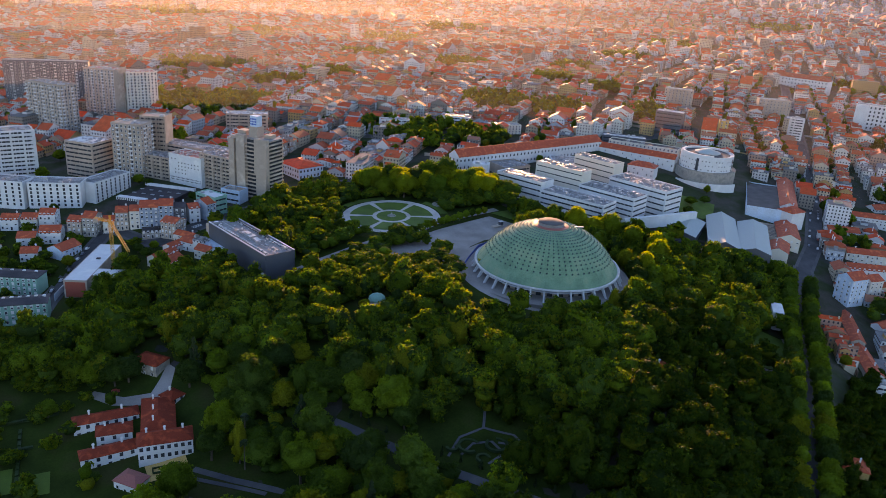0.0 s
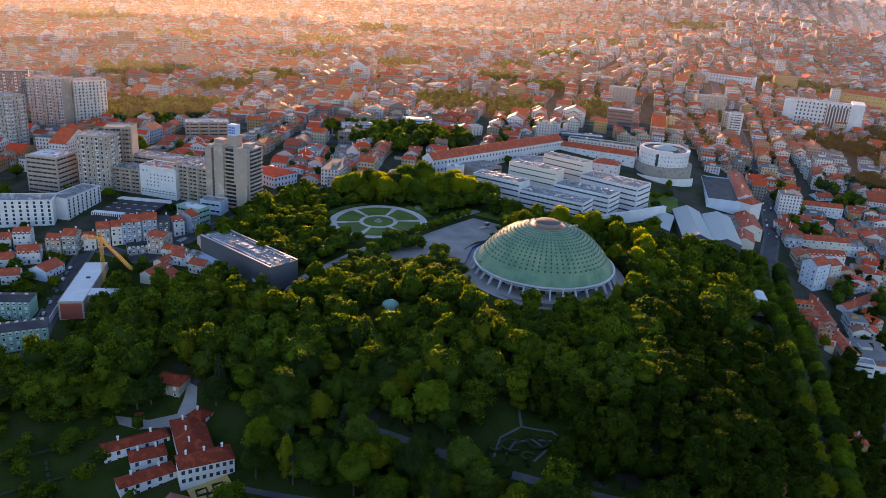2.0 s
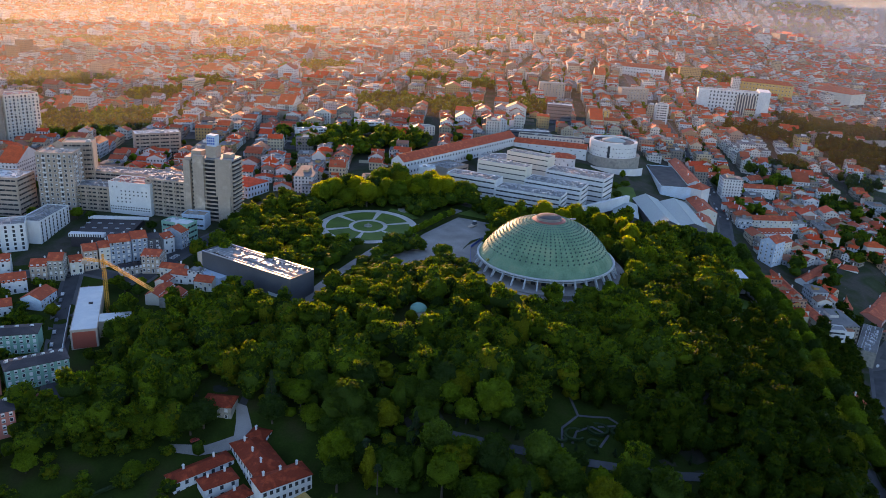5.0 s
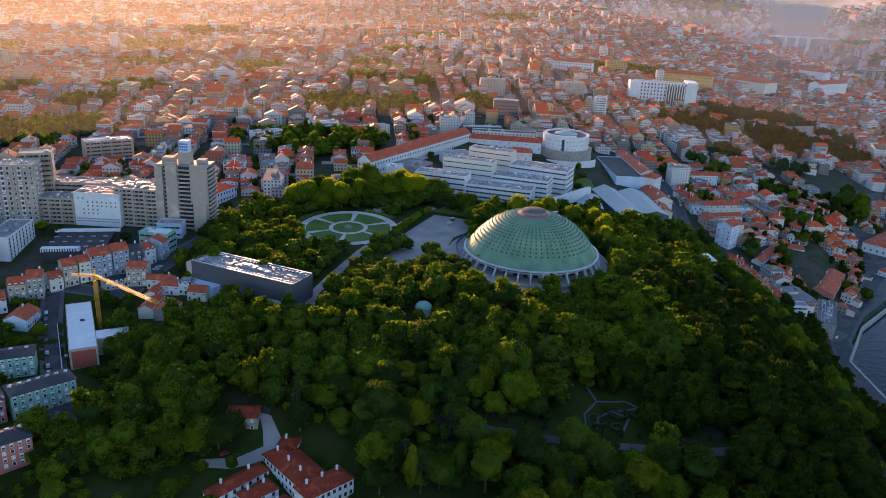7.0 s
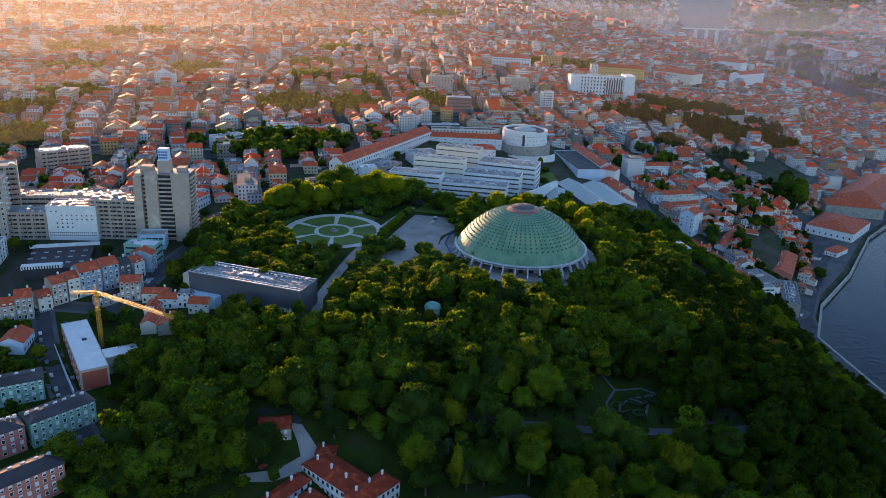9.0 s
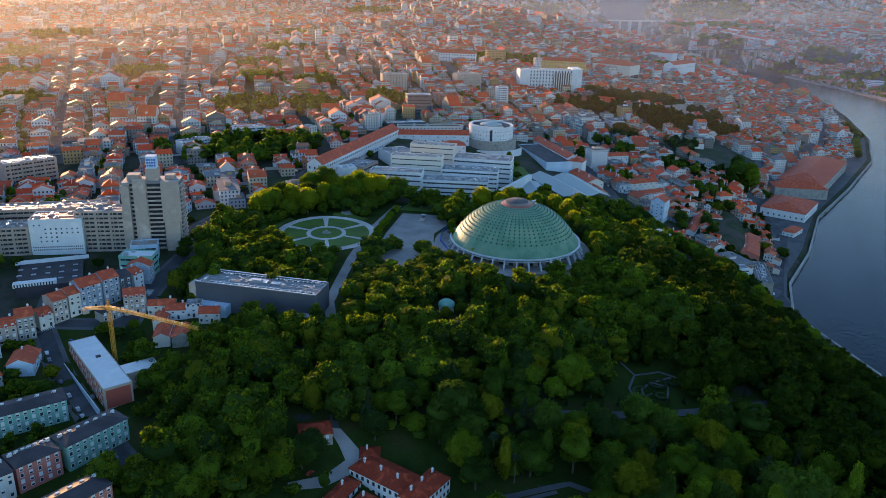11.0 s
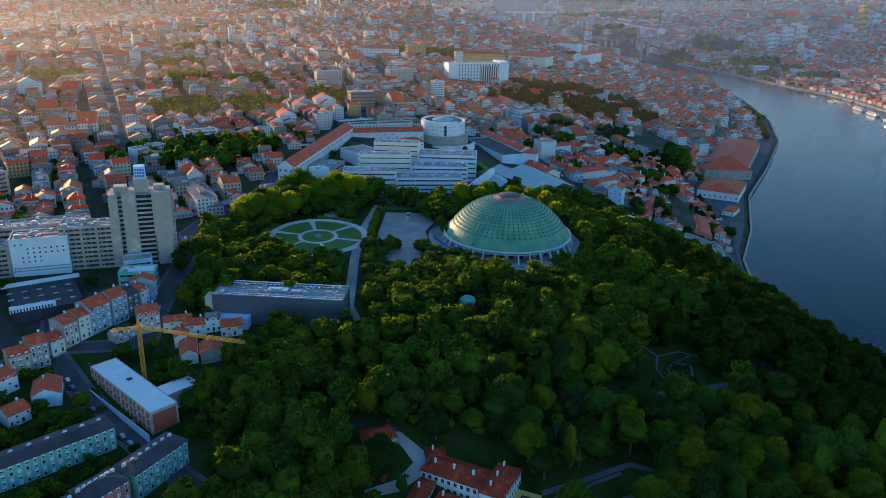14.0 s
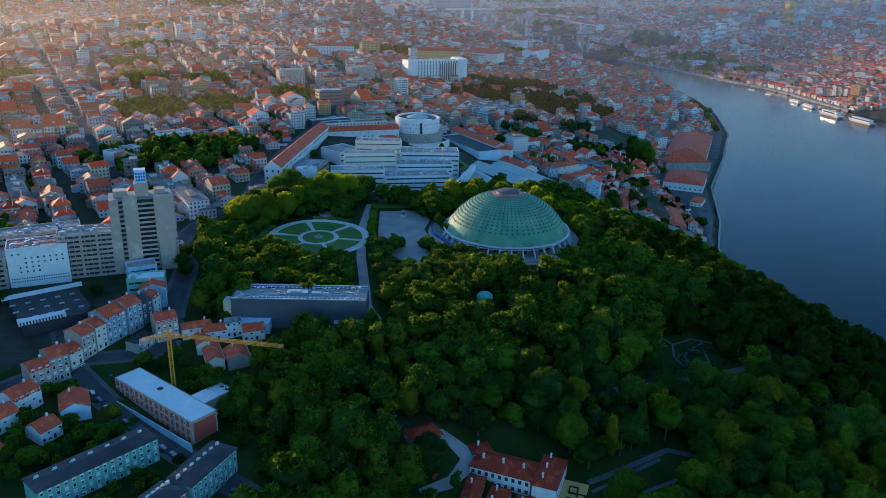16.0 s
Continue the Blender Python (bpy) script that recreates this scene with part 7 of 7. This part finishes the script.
# ---- the park's garden, lawns and paths ----
def disc(x, y, r, n=28, a0=0.0, a1=2 * math.pi):
    return [(x + r * math.cos(a0 + (a1 - a0) * i / n), y + r * math.sin(a0 + (a1 - a0) * i / n)) for i in range(n if a1 - a0 > 6.28 else n + 1)]


gx, gy = GARDEN
drape("garden_gravel", disc(gx, gy, 38.5), M["pathstone"], 0.42, 9, label="round garden of pale gravel paths", category="path")
for k in range(6):
    a, b = radians(60 * k + 4), radians(60 * k + 56)
    drape("lawn_bed", disc(gx, gy, 32.5, 10, a, b) + disc(gx, gy, 15, 6, a, b)[::-1], M["lawn"], 0.62, 9, label="curved lawn bed of the round garden", category="lawn")
drape("lawn_bed", disc(gx, gy, 11.8), M["lawn"], 0.62, 9, label="round lawn at the middle of the garden", category="lawn")
for a, b in ((12, 52), (98, 150), (160, 205)):
    drape("lawn_bed", disc(gx, gy, 46, 10, radians(a), radians(b)) + disc(gx, gy, 39.5, 8, radians(a), radians(b))[::-1], M["lawn"], 0.5, 9, label="outer lawn bed of the round garden", category="lawn")
fz = H(gx, gy)
ft = thing("fountain", "small stone fountain in the middle of the garden", "fountain", pose(gx, gy, fz + 0.6))
part("basin", lathe([(3.2, -0.5), (3.2, 0.6), (2.8, 0.6), (2.8, 0.1), (0.1, 0.1)], 24), M["stone"], ft)
part("column", lathe([(0.5, 0.1), (0.35, 1.2), (1.3, 1.5), (1.3, 1.65), (0.2, 1.7), (0.25, 2.6), (0.05, 2.9)], 12), M["stone"], ft)
drape("lawn", [(86, 590), (112, 572), (132, 585), (110, 606)], M["lawn"], 0.45, 8, label="sloping lawn beside the square", category="lawn")
drape("round_pond", disc(46, 604, 7), M["stone"], 0.5, 6, label="round stone pool at the head of the garden", category="pond")
drape("forecourt", disc(DOME[0], DOME[1], 60, 40), M["gravel"], 0.3, 10, label="pale paved ground round the domed hall", category="square")
ribbon("ramp", [(84, 424), (66, 414), (58, 400), (62, 380)], 5, M["gravel"], 0.4, "pale path down from the hall", "path", 5)
# clipped trees between the promenade and the square, and round the garden
_rng = random.Random(31)
for x, y, a in along([(82, 584), (40, 548), (4, 512)], 6.5):
    plant(6, x - 2, y + 1, _rng.uniform(7, 9), _rng.uniform(7, 9), _rng.uniform(0, 360))
for x, y, a in along([(92, 528), (80, 512), (72, 490), (66, 470)], 7.5):
    plant(6, x, y, _rng.uniform(8, 10), _rng.uniform(8, 11), _rng.uniform(0, 360))
# curved blue fence by the square
bm = bmesh.new()
_f = along([(104, 540), (82, 527), (68, 512), (60, 492), (52, 470)], 5)
for (x0, y0, a0), (x1, y1, a1) in zip(_f, _f[1:]):
    z0, z1 = H(x0, y0) + 0.2, H(x1, y1) + 0.2
    q = [(x0, y0, z0), (x1, y1, z1), (x1, y1, z1 + 2), (x0, y0, z0 + 2)]
    n = (-math.sin(a0) * 0.15, math.cos(a0) * 0.15)
    v = [bm.verts.new(p) for p in q] + [bm.verts.new((p[0] + n[0], p[1] + n[1], p[2])) for p in q]
    for f in ((0, 1, 2, 3), (7, 6, 5, 4), (3, 2, 6, 7), (0, 3, 7, 4), (1, 5, 6, 2)):
        bm.faces.new([v[i] for i in f])
tagged(part("fence", bm, M["bluetarp"], None, "curved blue hoarding beside the square"), "", "fence")
st = thing("stage", "small pale bandstand platform on the square", "stage", pose(88, 560, H(88, 560) + 0.3, 0, 0, 40))
part("deck", boxes((-5, 5, -2, 2, -0.3, 0.8)), M["concrete"], st)
part("kiosk_box", boxes((2, 5, -1.2, 1.2, 0.8, 3.4)), M["grey"], st)
part("kiosk_roof", boxes((1.7, 5.3, -1.5, 1.5, 3.4, 3.6)), M["metal"], st)

# ---- the manor's grounds ----
drape("drive", [(-112, 372), (-107, 368), (-106, 353), (-112, 343), (-132, 343), (-146, 349), (-144, 353), (-128, 348.5), (-115, 351), (-113, 360)], M["gravel"], 0.4, 6, label="pale gravel drive in front of the manor", category="drive")
ribbon("lane", [(-110, 368), (-98, 392), (-92, 430), (-100, 452)], 4, M["asphalt"], 0.35, "narrow shaded park lane", "path", 6)
for i, (x, y, w, d) in enumerate(((-175, 312, 26, 17), (-205, 318, 24, 18), (-172, 290, 26, 16), (-203, 294, 24, 16), (-150, 292, 14, 14), (-235, 312, 24, 18), (-232, 288, 24, 16))):
    c, s = math.cos(0.35), math.sin(0.35)
    drape("garden_plot", [(x + u * c - v * s, y + u * s + v * c) for u, v in ((-w / 2, -d / 2), (w / 2, -d / 2), (w / 2, d / 2), (-w / 2, d / 2))], M["lawn" if i % 3 else "woodland"], 0.3, 8, label="terraced kitchen garden plot below the manor", category="garden")
drape("parterre", [(-105, 304), (-88, 310), (-83, 299), (-100, 294)], M["ochre"], 0.5, 6, label="ochre gravel parterre beside the manor", category="garden")
for x, y in ((-98, 301), (-91, 303), (-93, 298)):
    hz = H(x, y)
    hg = thing("hedge", "clipped low hedge in a square pattern", "hedge", pose(x, y, hz + 0.5, 0, 0, 20), "parterre hedges")
    part("clipped_box", boxes((-2.6, 2.6, -2.2, -1.6, 0, 0.8), (-2.6, 2.6, 1.6, 2.2, 0, 0.8), (-2.6, -2.0, -1.6, 1.6, 0, 0.8), (2.0, 2.6, -1.6, 1.6, 0, 0.8)), M["needle"], hg)
ribbon("terrace_path", [(-20, 318), (12, 300), (45, 283), (80, 263), (104, 254)], 5, M["setts"], 0.4, "grey terrace path on the wooded slope", "path", 5)
for ln in ([(34, 297), (40, 309), (52, 315), (66, 309), (72, 296)], [(40, 298), (46, 305), (55, 306), (60, 298), (52, 292)], [(52, 315), (54, 328)], [(58, 305), (68, 302)]):
    ribbon("garden_path", ln, 1.3, M["setts"], 0.4, "pale stone path of a small sunken garden", "path", 3)
for x, y, r0, a0, a1 in ((44, 303, 5.5, 0.4, 5.2), (57, 303, 5.5, 2.4, 7.8), (50, 295, 3.5, 0.0, 4.6), (65, 298, 3.5, 1.0, 6.0), (36, 302, 3.0, 3.0, 7.0)):
    hg = thing("hedge", "low curved box hedge of the sunken parterre", "hedge", pose(x, y, H(x, y) + 0.4), "curved hedges")
    part("clipped_box", lathe([(r0, -0.3), (r0, 1.0), (r0 - 1.3, 1.0), (r0 - 1.3, -0.3)], 14, a0, a1), M["needle"], hg)
for x, y, a in along([(-14, 316), (12, 302), (46, 285), (84, 264)], 8.5):
    plant(5, x - math.sin(a) * 4.5, y + math.cos(a) * 4.5, _rng.uniform(2.6, 3.6), _rng.uniform(4.5, 7), _rng.uniform(0, 360))
# the garden beside the avenue
drape("lawn", [(222, 392), (252, 396), (264, 430), (246, 440), (230, 418)], M["lawn"], 0.3, 6, label="small lawn beside the avenue under dark trees", category="lawn")
ribbon("garden_path", [(262, 434), (254, 402), (246, 392), (232, 391), (224, 395)], 2.6, M["gravel"], 0.45, "pale curving path round the lawn", "path", 4)
ribbon("garden_path", [(210, 418), (203, 404), (204, 388), (198, 376)], 2.6, M["gravel"], 0.45, "pale path winding down between trees", "path", 4)
drape("terrace_garden", [(238, 478), (268, 470), (276, 492), (246, 502)], M["gravel"], 0.4, 6, label="pale paved garden terrace with beds", category="garden")
for k in range(5):
    x, y = 246 + 6 * k, 490 - 2.2 * k
    hg = thing("hedge", "low clipped hedge on the garden terrace", "hedge", pose(x, y, H(x, y) + 0.4, 0, 0, -17), "terrace hedges")
    part("clipped_box", boxes((-1.9, 1.9, -7, 7, -0.3, 0.8)), M["needle"], hg)
for k in range(5):
    x, y = 219 + 3.2 * k, 373 + 2.2 * k
    kb = thing("garden_kerb", "white stepped stone edging of a small maze bed", "garden edging", pose(x, y, H(x, y) + 0.3, 0, 0, 35), "maze edging")
    part("stone", boxes((-0.35, 0.35, -4, 4, -0.3, 0.5), (-0.35, 2.2, 3.4, 4, -0.3, 0.5)), M["white"], kb)
hall("cottage", "small park lodge with a dark red tile roof", (147, 357), (158, 363), 9, -22, -16.5, 2.6, wall="stone", roof="dimtiles", floors=1, sides="s", style="hip", category="house", chimneys=1)
slab("garden_store", "small white flat-roofed garden store", (262, 446), (268, 462), 7, -25, -20.5, "white", "white", 1, "punch", "", units=0, parapet=0.3)


def palm(x, y, tall):
    root = thing("palm_tree", "tall fan palm with a thin trunk among the park trees", "palm", pose(x, y, H(x, y)), "palms")
    part("trunk", lathe([(0.42, -0.5), (0.3, tall * 0.4), (0.26, tall)], 8), M["bark"], root)
    rng = random.Random(int(x))
    bm = bmesh.new()
    for i in range(34):
        a, up = rng.uniform(0, 6.28), rng.uniform(-0.6, 1.1)
        d = Vector((math.cos(a) * math.cos(up), math.sin(a) * math.cos(up), math.sin(up)))
        side = d.cross(Vector((0, 0, 1))).normalized()
        c = Vector((0, 0, tall))
        q = [bm.verts.new(c + p) for p in (d * 0.2, d * 1.5 + side * 0.7, d * 2.4 - Vector((0, 0, 0.5)), d * 1.5 - side * 0.7)]
        bm.faces.new(q)
    part("crown", bm, M["needle"], root)


palm(-60, 309, 17)
palm(-58, 296, 14)
# hedges between the kitchen garden plots
for x, y, w, t in ((-190, 304, 62, 20), (-182, 328, 56, 20), (-197, 282, 58, 20), (-162, 306, 44, 110), (-190, 300, 48, 110), (-219, 306, 46, 110)):
    hg = thing("hedge", "dark clipped hedge between kitchen garden plots", "hedge", pose(x, y, H(x, y), 0, 0, t), "garden hedges")
    part("clipped_box", boxes(*[(u, u + 3.9, -0.7, 0.7, H(x + u * math.cos(radians(t)), y + u * math.sin(radians(t))) - H(x, y) - 0.5, H(x + u * math.cos(radians(t)), y + u * math.sin(radians(t))) - H(x, y) + 1.4) for u in np.arange(-w / 2, w / 2, 4.0)]), M["needle"], hg)
# terraces below the manor
for p, q in (((-86, 296), (-46, 280)), ((-80, 282), (-52, 268)), ((-74, 270), (-50, 258))):
    ribbon("terrace_path", [p, q], 2.0, M["setts"], 0.5, "pale stone edge of a garden terrace", "path", 4)
ribbon("retaining_path", [(-82, 300), (-62, 290), (-38, 280), (-28, 262)], 3, M["setts"], 0.4, "pale path below a garden wall", "path", 4)


# ---- cars ----
def car_thing():
    root = thing("car", "parked family car beside the kerb", "car", pose(0, 0, -700), "parked cars")
    bm = bmesh.new()
    prof = [(-2.1, 0.35), (2.1, 0.35), (2.15, 0.75), (1.3, 0.95), (0.6, 1.45), (-1.3, 1.45), (-2.0, 0.95)]
    a = [bm.verts.new((x, -0.85, z)) for x, z in prof]
    b = [bm.verts.new((x, 0.85, z)) for x, z in prof]
    bm.faces.new(a)
    bm.faces.new(b[::-1])
    for i in range(7):
        bm.faces.new((a[i], b[i], b[(i + 1) % 7], a[(i + 1) % 7]))
    bmesh.ops.recalc_face_normals(bm, faces=bm.faces[:])
    part("body", bm, M["car"], root)
    for s in (-0.87, 0.87):
        bm = bmesh.new()
        bm.faces.new([bm.verts.new((x, s, z)) for x, z in ((1.0, 1.0), (0.5, 1.38), (-1.2, 1.38), (-1.7, 1.0))])
        part("side_window", bm, M["glass"], root)
    wh = bpy.data.meshes.new("wheel")
    bm = lathe([(0.02, -0.1), (0.33, -0.1), (0.33, 0.1), (0.02, 0.1)], 10)
    bm.to_mesh(wh); bm.free(); wh.materials.append(M["tyre"])
    for x in (-1.35, 1.35):
        for y in (-0.8, 0.8):
            piece("wheel", wh, root, pose(x, y, 0.33, 90, 0, 0))
    return root


CAR = car_thing()
_first = True
_rng = random.Random(41)


def park_car(x, y, turn, lift=0.25):
    global _first
    m = pose(x, y, H(x, y) + lift, 0, 0, turn)
    if _first:
        CAR.matrix_basis = m
        _first = False
    else:
        copy_thing(CAR, m)


for line, side, gap, chance in ((MAIN_STREET[1:5], 3.6, 7, 0.55), (MAIN_STREET[1:4], -3.6, 7, 0.3), (WEST_STREET[:4], 2.6, 7, 0.5), (CROSS_STREET[2:6], 0, 22, 0.4), (QUAY_ROAD[3:8], 2.5, 14, 0.4)):
    for x, y, a in along(line, gap):
        if _rng.random() < chance:
            park_car(x - math.sin(a) * side, y + math.cos(a) * side, math.degrees(a) + _rng.choice([0, 180]))
for x, y, t in ((-133, 352, 20), (-196, 462, 88), (-207, 436, 120), (-206, 404, 100)):
    park_car(x, y, t, 0.45)

# zebra crossings
for x, y, t in ((-198, 540, 5), (-137, 548, 50), (-66, 640, 65), (-20, 650, 20)):
    zc = thing("zebra_crossing", "white zebra crossing on the asphalt", "crossing", pose(x, y, 0, 0, 0, t), "zebra crossings", "structure")
    for i in range(7):
        c = pose(x, y, 0, 0, 0, t) @ Vector((-3.5 + 1.1 * i, 0, 0))
        part("stripe", boxes((-0.28, 0.28, -2.2, 2.2, 0, 0.03)), M["paint"], zc).matrix_basis = pose(-3.5 + 1.1 * i, 0, H(c.x, c.y) + 0.26)

# trees among the western houses
for x, y, w, h in ((-160, 500, 10, 8), (-168, 508, 9, 8), (-158, 512, 8, 7), (-166, 490, 9, 7), (-172, 448, 15, 15), (-165, 462, 12, 10), (-160, 440, 14, 13), (-215, 478, 13, 9), (-226, 485, 12, 9),
                   (-208, 490, 10, 9), (-238, 478, 14, 9), (-250, 485, 14, 9), (-183, 400, 14, 13), (-186, 384, 16, 14), (-170, 388, 15, 13), (-170, 372, 15, 13), (-190, 368, 14, 12), (-206, 440, 7, 5),
                   (-150, 372, 17, 15), (-155, 390, 17, 16), (-205, 350, 13, 11), (-225, 340, 14, 10), (-160, 335, 12, 10), (-250, 340, 13, 10), (-168, 575, 9, 8), (-152, 600, 10, 8), (-250, 575, 8, 7), (-230, 612, 10, 9)):
    plant(_rng.choice([0, 1, 2]), x, y, w, h, _rng.uniform(0, 360))

# trees and lawns about the clinics and offices
for x, y, w, h in ((128, 598, 11, 10), (262, 652, 12, 8), (280, 662, 14, 8), (270, 640, 12, 8), (296, 668, 12, 8), (262, 668, 10, 8), (215, 716, 13, 13), (225, 724, 12, 12), (190, 742, 8, 8), (150, 730, 9, 10),
                   (306, 690, 8, 10), (-140, 690, 12, 12), (-205, 635, 11, 10), (-195, 628, 10, 9), (-236, 640, 10, 10), (-285, 640, 13, 12), (-270, 620, 12, 11), (-290, 690, 14, 12), (-250, 705, 14, 12), (-80, 612, 12, 10), (-70, 650, 9, 7), (-100, 585, 13, 11), (-92, 600, 12, 11)):
    plant(_rng.choice([0, 1, 2]), x, y, w, h, _rng.uniform(0, 360))
drape("lawn", [(255, 640), (290, 632), (306, 668), (272, 684)], M["lawn"], 0.3, 8, label="rough grass bank below the rotunda", category="lawn")

# river boats at the far quay
for i, (x, y, t, k) in enumerate(((1468, 570, 46, 1.3), (1520, 612, 46, 1.3), (1385, 508, 47, 2.1), (1340, 442, 50, 2.0), (1590, 690, 52, 0.8), (1640, 745, 56, 0.7))):
    bt = thing("river_boat", "white passenger boat moored at the far quay", "boat", pose(x, y, RIVER_Z, 0, 0, t) @ Matrix.Scale(k, 4), "river boats")
    bm = bmesh.new()
    for z, w, l in ((-0.4, 2.6, 15), (2.0, 3.4, 18)):
        for px, py in ((-l, -w), (l * 0.7, -w), (l, 0), (l * 0.7, w), (-l, w)):
            bm.verts.new((px, py, z))
    bmesh.ops.convex_hull(bm, input=bm.verts[:])
    part("hull", bm, M["white"], bt)
    part("cabin", boxes((-14, 9, -2.6, 2.6, 2.0, 4.6)), M["white"], bt)
    part("window_strip", boxes((-13.5, 8.5, -2.7, 2.7, 2.9, 4.0)), M["glass"], bt)
    part("deck_roof", boxes((-12, 6, -2.4, 2.4, 4.6, 4.9)), M["sheet"], bt)
# bushes over the western gardens
spots = scatter([(-330, 250), (-135, 250), (-135, 292), (-262, 292), (-262, 345), (-330, 345)], 13, _rng)
spots += scatter([(-330, 360), (-172, 352), (-172, 398), (-330, 405)], 12, _rng, lambda x, y: not any(math.hypot(x - a, y - b) < r - 1 for a, b, r in KEEP_ROUND))
spots += scatter([(-300, 470), (-168, 470), (-168, 545), (-300, 545)], 11, _rng, lambda x, y: not any(math.hypot(x - a, y - b) < r for a, b, r in KEEP_ROUND) and seg_dist(x, y, WEST_STREET) > 9 and seg_dist(x, y, SIDE_STREET) > 9)
spots += scatter([(-300, 425), (-215, 430), (-215, 448), (-300, 450)], 9, _rng, lambda x, y: not any(math.hypot(x - a, y - b) < r for a, b, r in KEEP_ROUND))
spots += scatter([(-235, 300), (-150, 300), (-140, 345), (-235, 352)], 15, _rng)
_free = lambda x, y: not any(math.hypot(x - a, y - b) < r - 2 for a, b, r in KEEP_ROUND) and seg_dist(x, y, WEST_STREET) > 8
spots += scatter([(-198, 420), (-160, 458), (-146, 420), (-160, 395), (-185, 398)], 8, _rng, _free)
spots += scatter([(-178, 462), (-166, 500), (-159, 496), (-166, 458)], 8, _rng, _free)
spots += scatter([(-185, 345), (-140, 345), (-140, 372), (-185, 392)], 9, _rng, _free)
woods("garden_trees", [(x, y, _rng.uniform(7, 13), _rng.uniform(6, 11)) for x, y in spots], "small trees and shrubs in the western gardens", STUFF)

# trees on the quay
for x, y, a in along([(1010, 604), (1100, 648), (1200, 694), (1300, 760)], 17):
    plant(_rng.choice([0, 1, 2]), x - math.sin(a) * 10, y + math.cos(a) * 10, _rng.uniform(12, 16), _rng.uniform(11, 14), _rng.uniform(0, 360))
for x, y, w, h in ((624, 578, 26, 32), (640, 590, 25, 30), (616, 594, 24, 28), (634, 606, 22, 26), (446, 434, 14, 13), (452, 440, 12, 11)):
    plant(0, x, y, w, h, _rng.uniform(0, 360))
for x, y, a in along([(900, 600), (1020, 636), (1120, 690)], 11):
    if _rng.random() < 0.7:
        park_car(x, y, math.degrees(a) + 90)


# ---- added shells imitating morning haze and sun glow far over the town ----
def haze(name, radius, low, high, density, a0=-36, a1=104, foot=-95, thinning=0.6, sunward=1.9, cool_mix=(0.25, 0.86), tone=(1.0, 0.82, 0.54)):
    """Added shell imitating haze and glow; scatters the low sun and thins upwards."""
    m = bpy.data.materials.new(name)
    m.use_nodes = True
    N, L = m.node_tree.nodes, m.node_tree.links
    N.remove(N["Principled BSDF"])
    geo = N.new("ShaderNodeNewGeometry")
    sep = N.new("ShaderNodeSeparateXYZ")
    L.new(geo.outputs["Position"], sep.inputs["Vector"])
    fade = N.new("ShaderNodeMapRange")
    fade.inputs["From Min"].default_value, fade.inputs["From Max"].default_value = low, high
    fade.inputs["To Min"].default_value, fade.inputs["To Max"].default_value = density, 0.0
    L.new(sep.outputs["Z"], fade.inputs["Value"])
    # denser at low x, to add more sun glow on that side
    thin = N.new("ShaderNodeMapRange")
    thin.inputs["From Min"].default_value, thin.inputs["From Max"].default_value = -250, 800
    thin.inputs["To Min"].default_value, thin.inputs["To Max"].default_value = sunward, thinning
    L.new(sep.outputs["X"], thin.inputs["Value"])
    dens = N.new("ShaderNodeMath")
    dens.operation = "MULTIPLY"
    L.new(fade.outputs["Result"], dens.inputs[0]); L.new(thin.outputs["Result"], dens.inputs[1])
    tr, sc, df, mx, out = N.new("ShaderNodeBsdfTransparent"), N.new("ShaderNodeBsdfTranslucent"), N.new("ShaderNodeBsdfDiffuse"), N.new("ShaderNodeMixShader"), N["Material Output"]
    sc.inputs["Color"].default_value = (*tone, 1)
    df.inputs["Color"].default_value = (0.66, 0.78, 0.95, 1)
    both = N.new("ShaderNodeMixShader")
    cool = N.new("ShaderNodeMapRange")          # sun glow put into the colour: warm at low x, blue at high x
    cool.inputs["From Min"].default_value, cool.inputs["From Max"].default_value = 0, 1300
    cool.inputs["To Min"].default_value, cool.inputs["To Max"].default_value = cool_mix
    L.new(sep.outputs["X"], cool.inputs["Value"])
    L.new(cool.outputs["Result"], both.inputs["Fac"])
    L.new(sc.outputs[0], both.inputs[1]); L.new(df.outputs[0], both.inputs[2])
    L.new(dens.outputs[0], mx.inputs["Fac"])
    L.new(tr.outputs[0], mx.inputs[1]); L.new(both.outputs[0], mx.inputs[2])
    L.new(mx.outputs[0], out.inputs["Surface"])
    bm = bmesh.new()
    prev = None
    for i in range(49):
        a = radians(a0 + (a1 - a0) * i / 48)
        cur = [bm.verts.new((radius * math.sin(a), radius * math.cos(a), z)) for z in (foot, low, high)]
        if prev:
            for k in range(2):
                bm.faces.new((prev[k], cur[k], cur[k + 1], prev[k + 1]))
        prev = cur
    return tagged(part(name, bm, m, None, "thin added shell imitating morning mist and sun glow over the far town"), "", "mist", "", "structure")


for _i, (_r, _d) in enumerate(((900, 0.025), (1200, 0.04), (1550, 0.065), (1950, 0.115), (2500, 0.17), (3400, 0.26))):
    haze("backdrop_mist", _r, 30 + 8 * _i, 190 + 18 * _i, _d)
haze("backdrop_mist", 4550, 150, 900, 0.6, sunward=1.0, cool_mix=(0.3, 0.6), tone=(0.66, 0.74, 0.70))
haze("valley_mist", 2950, -40, 110, 0.08, 40, 84, thinning=1.0, sunward=1.0, cool_mix=(0.1, 0.3), tone=(0.60, 0.80, 0.88))
haze("valley_mist", 3600, 0, 240, 0.12, 36, 84, thinning=1.0, sunward=1.0, cool_mix=(0.1, 0.3), tone=(0.60, 0.80, 0.88))
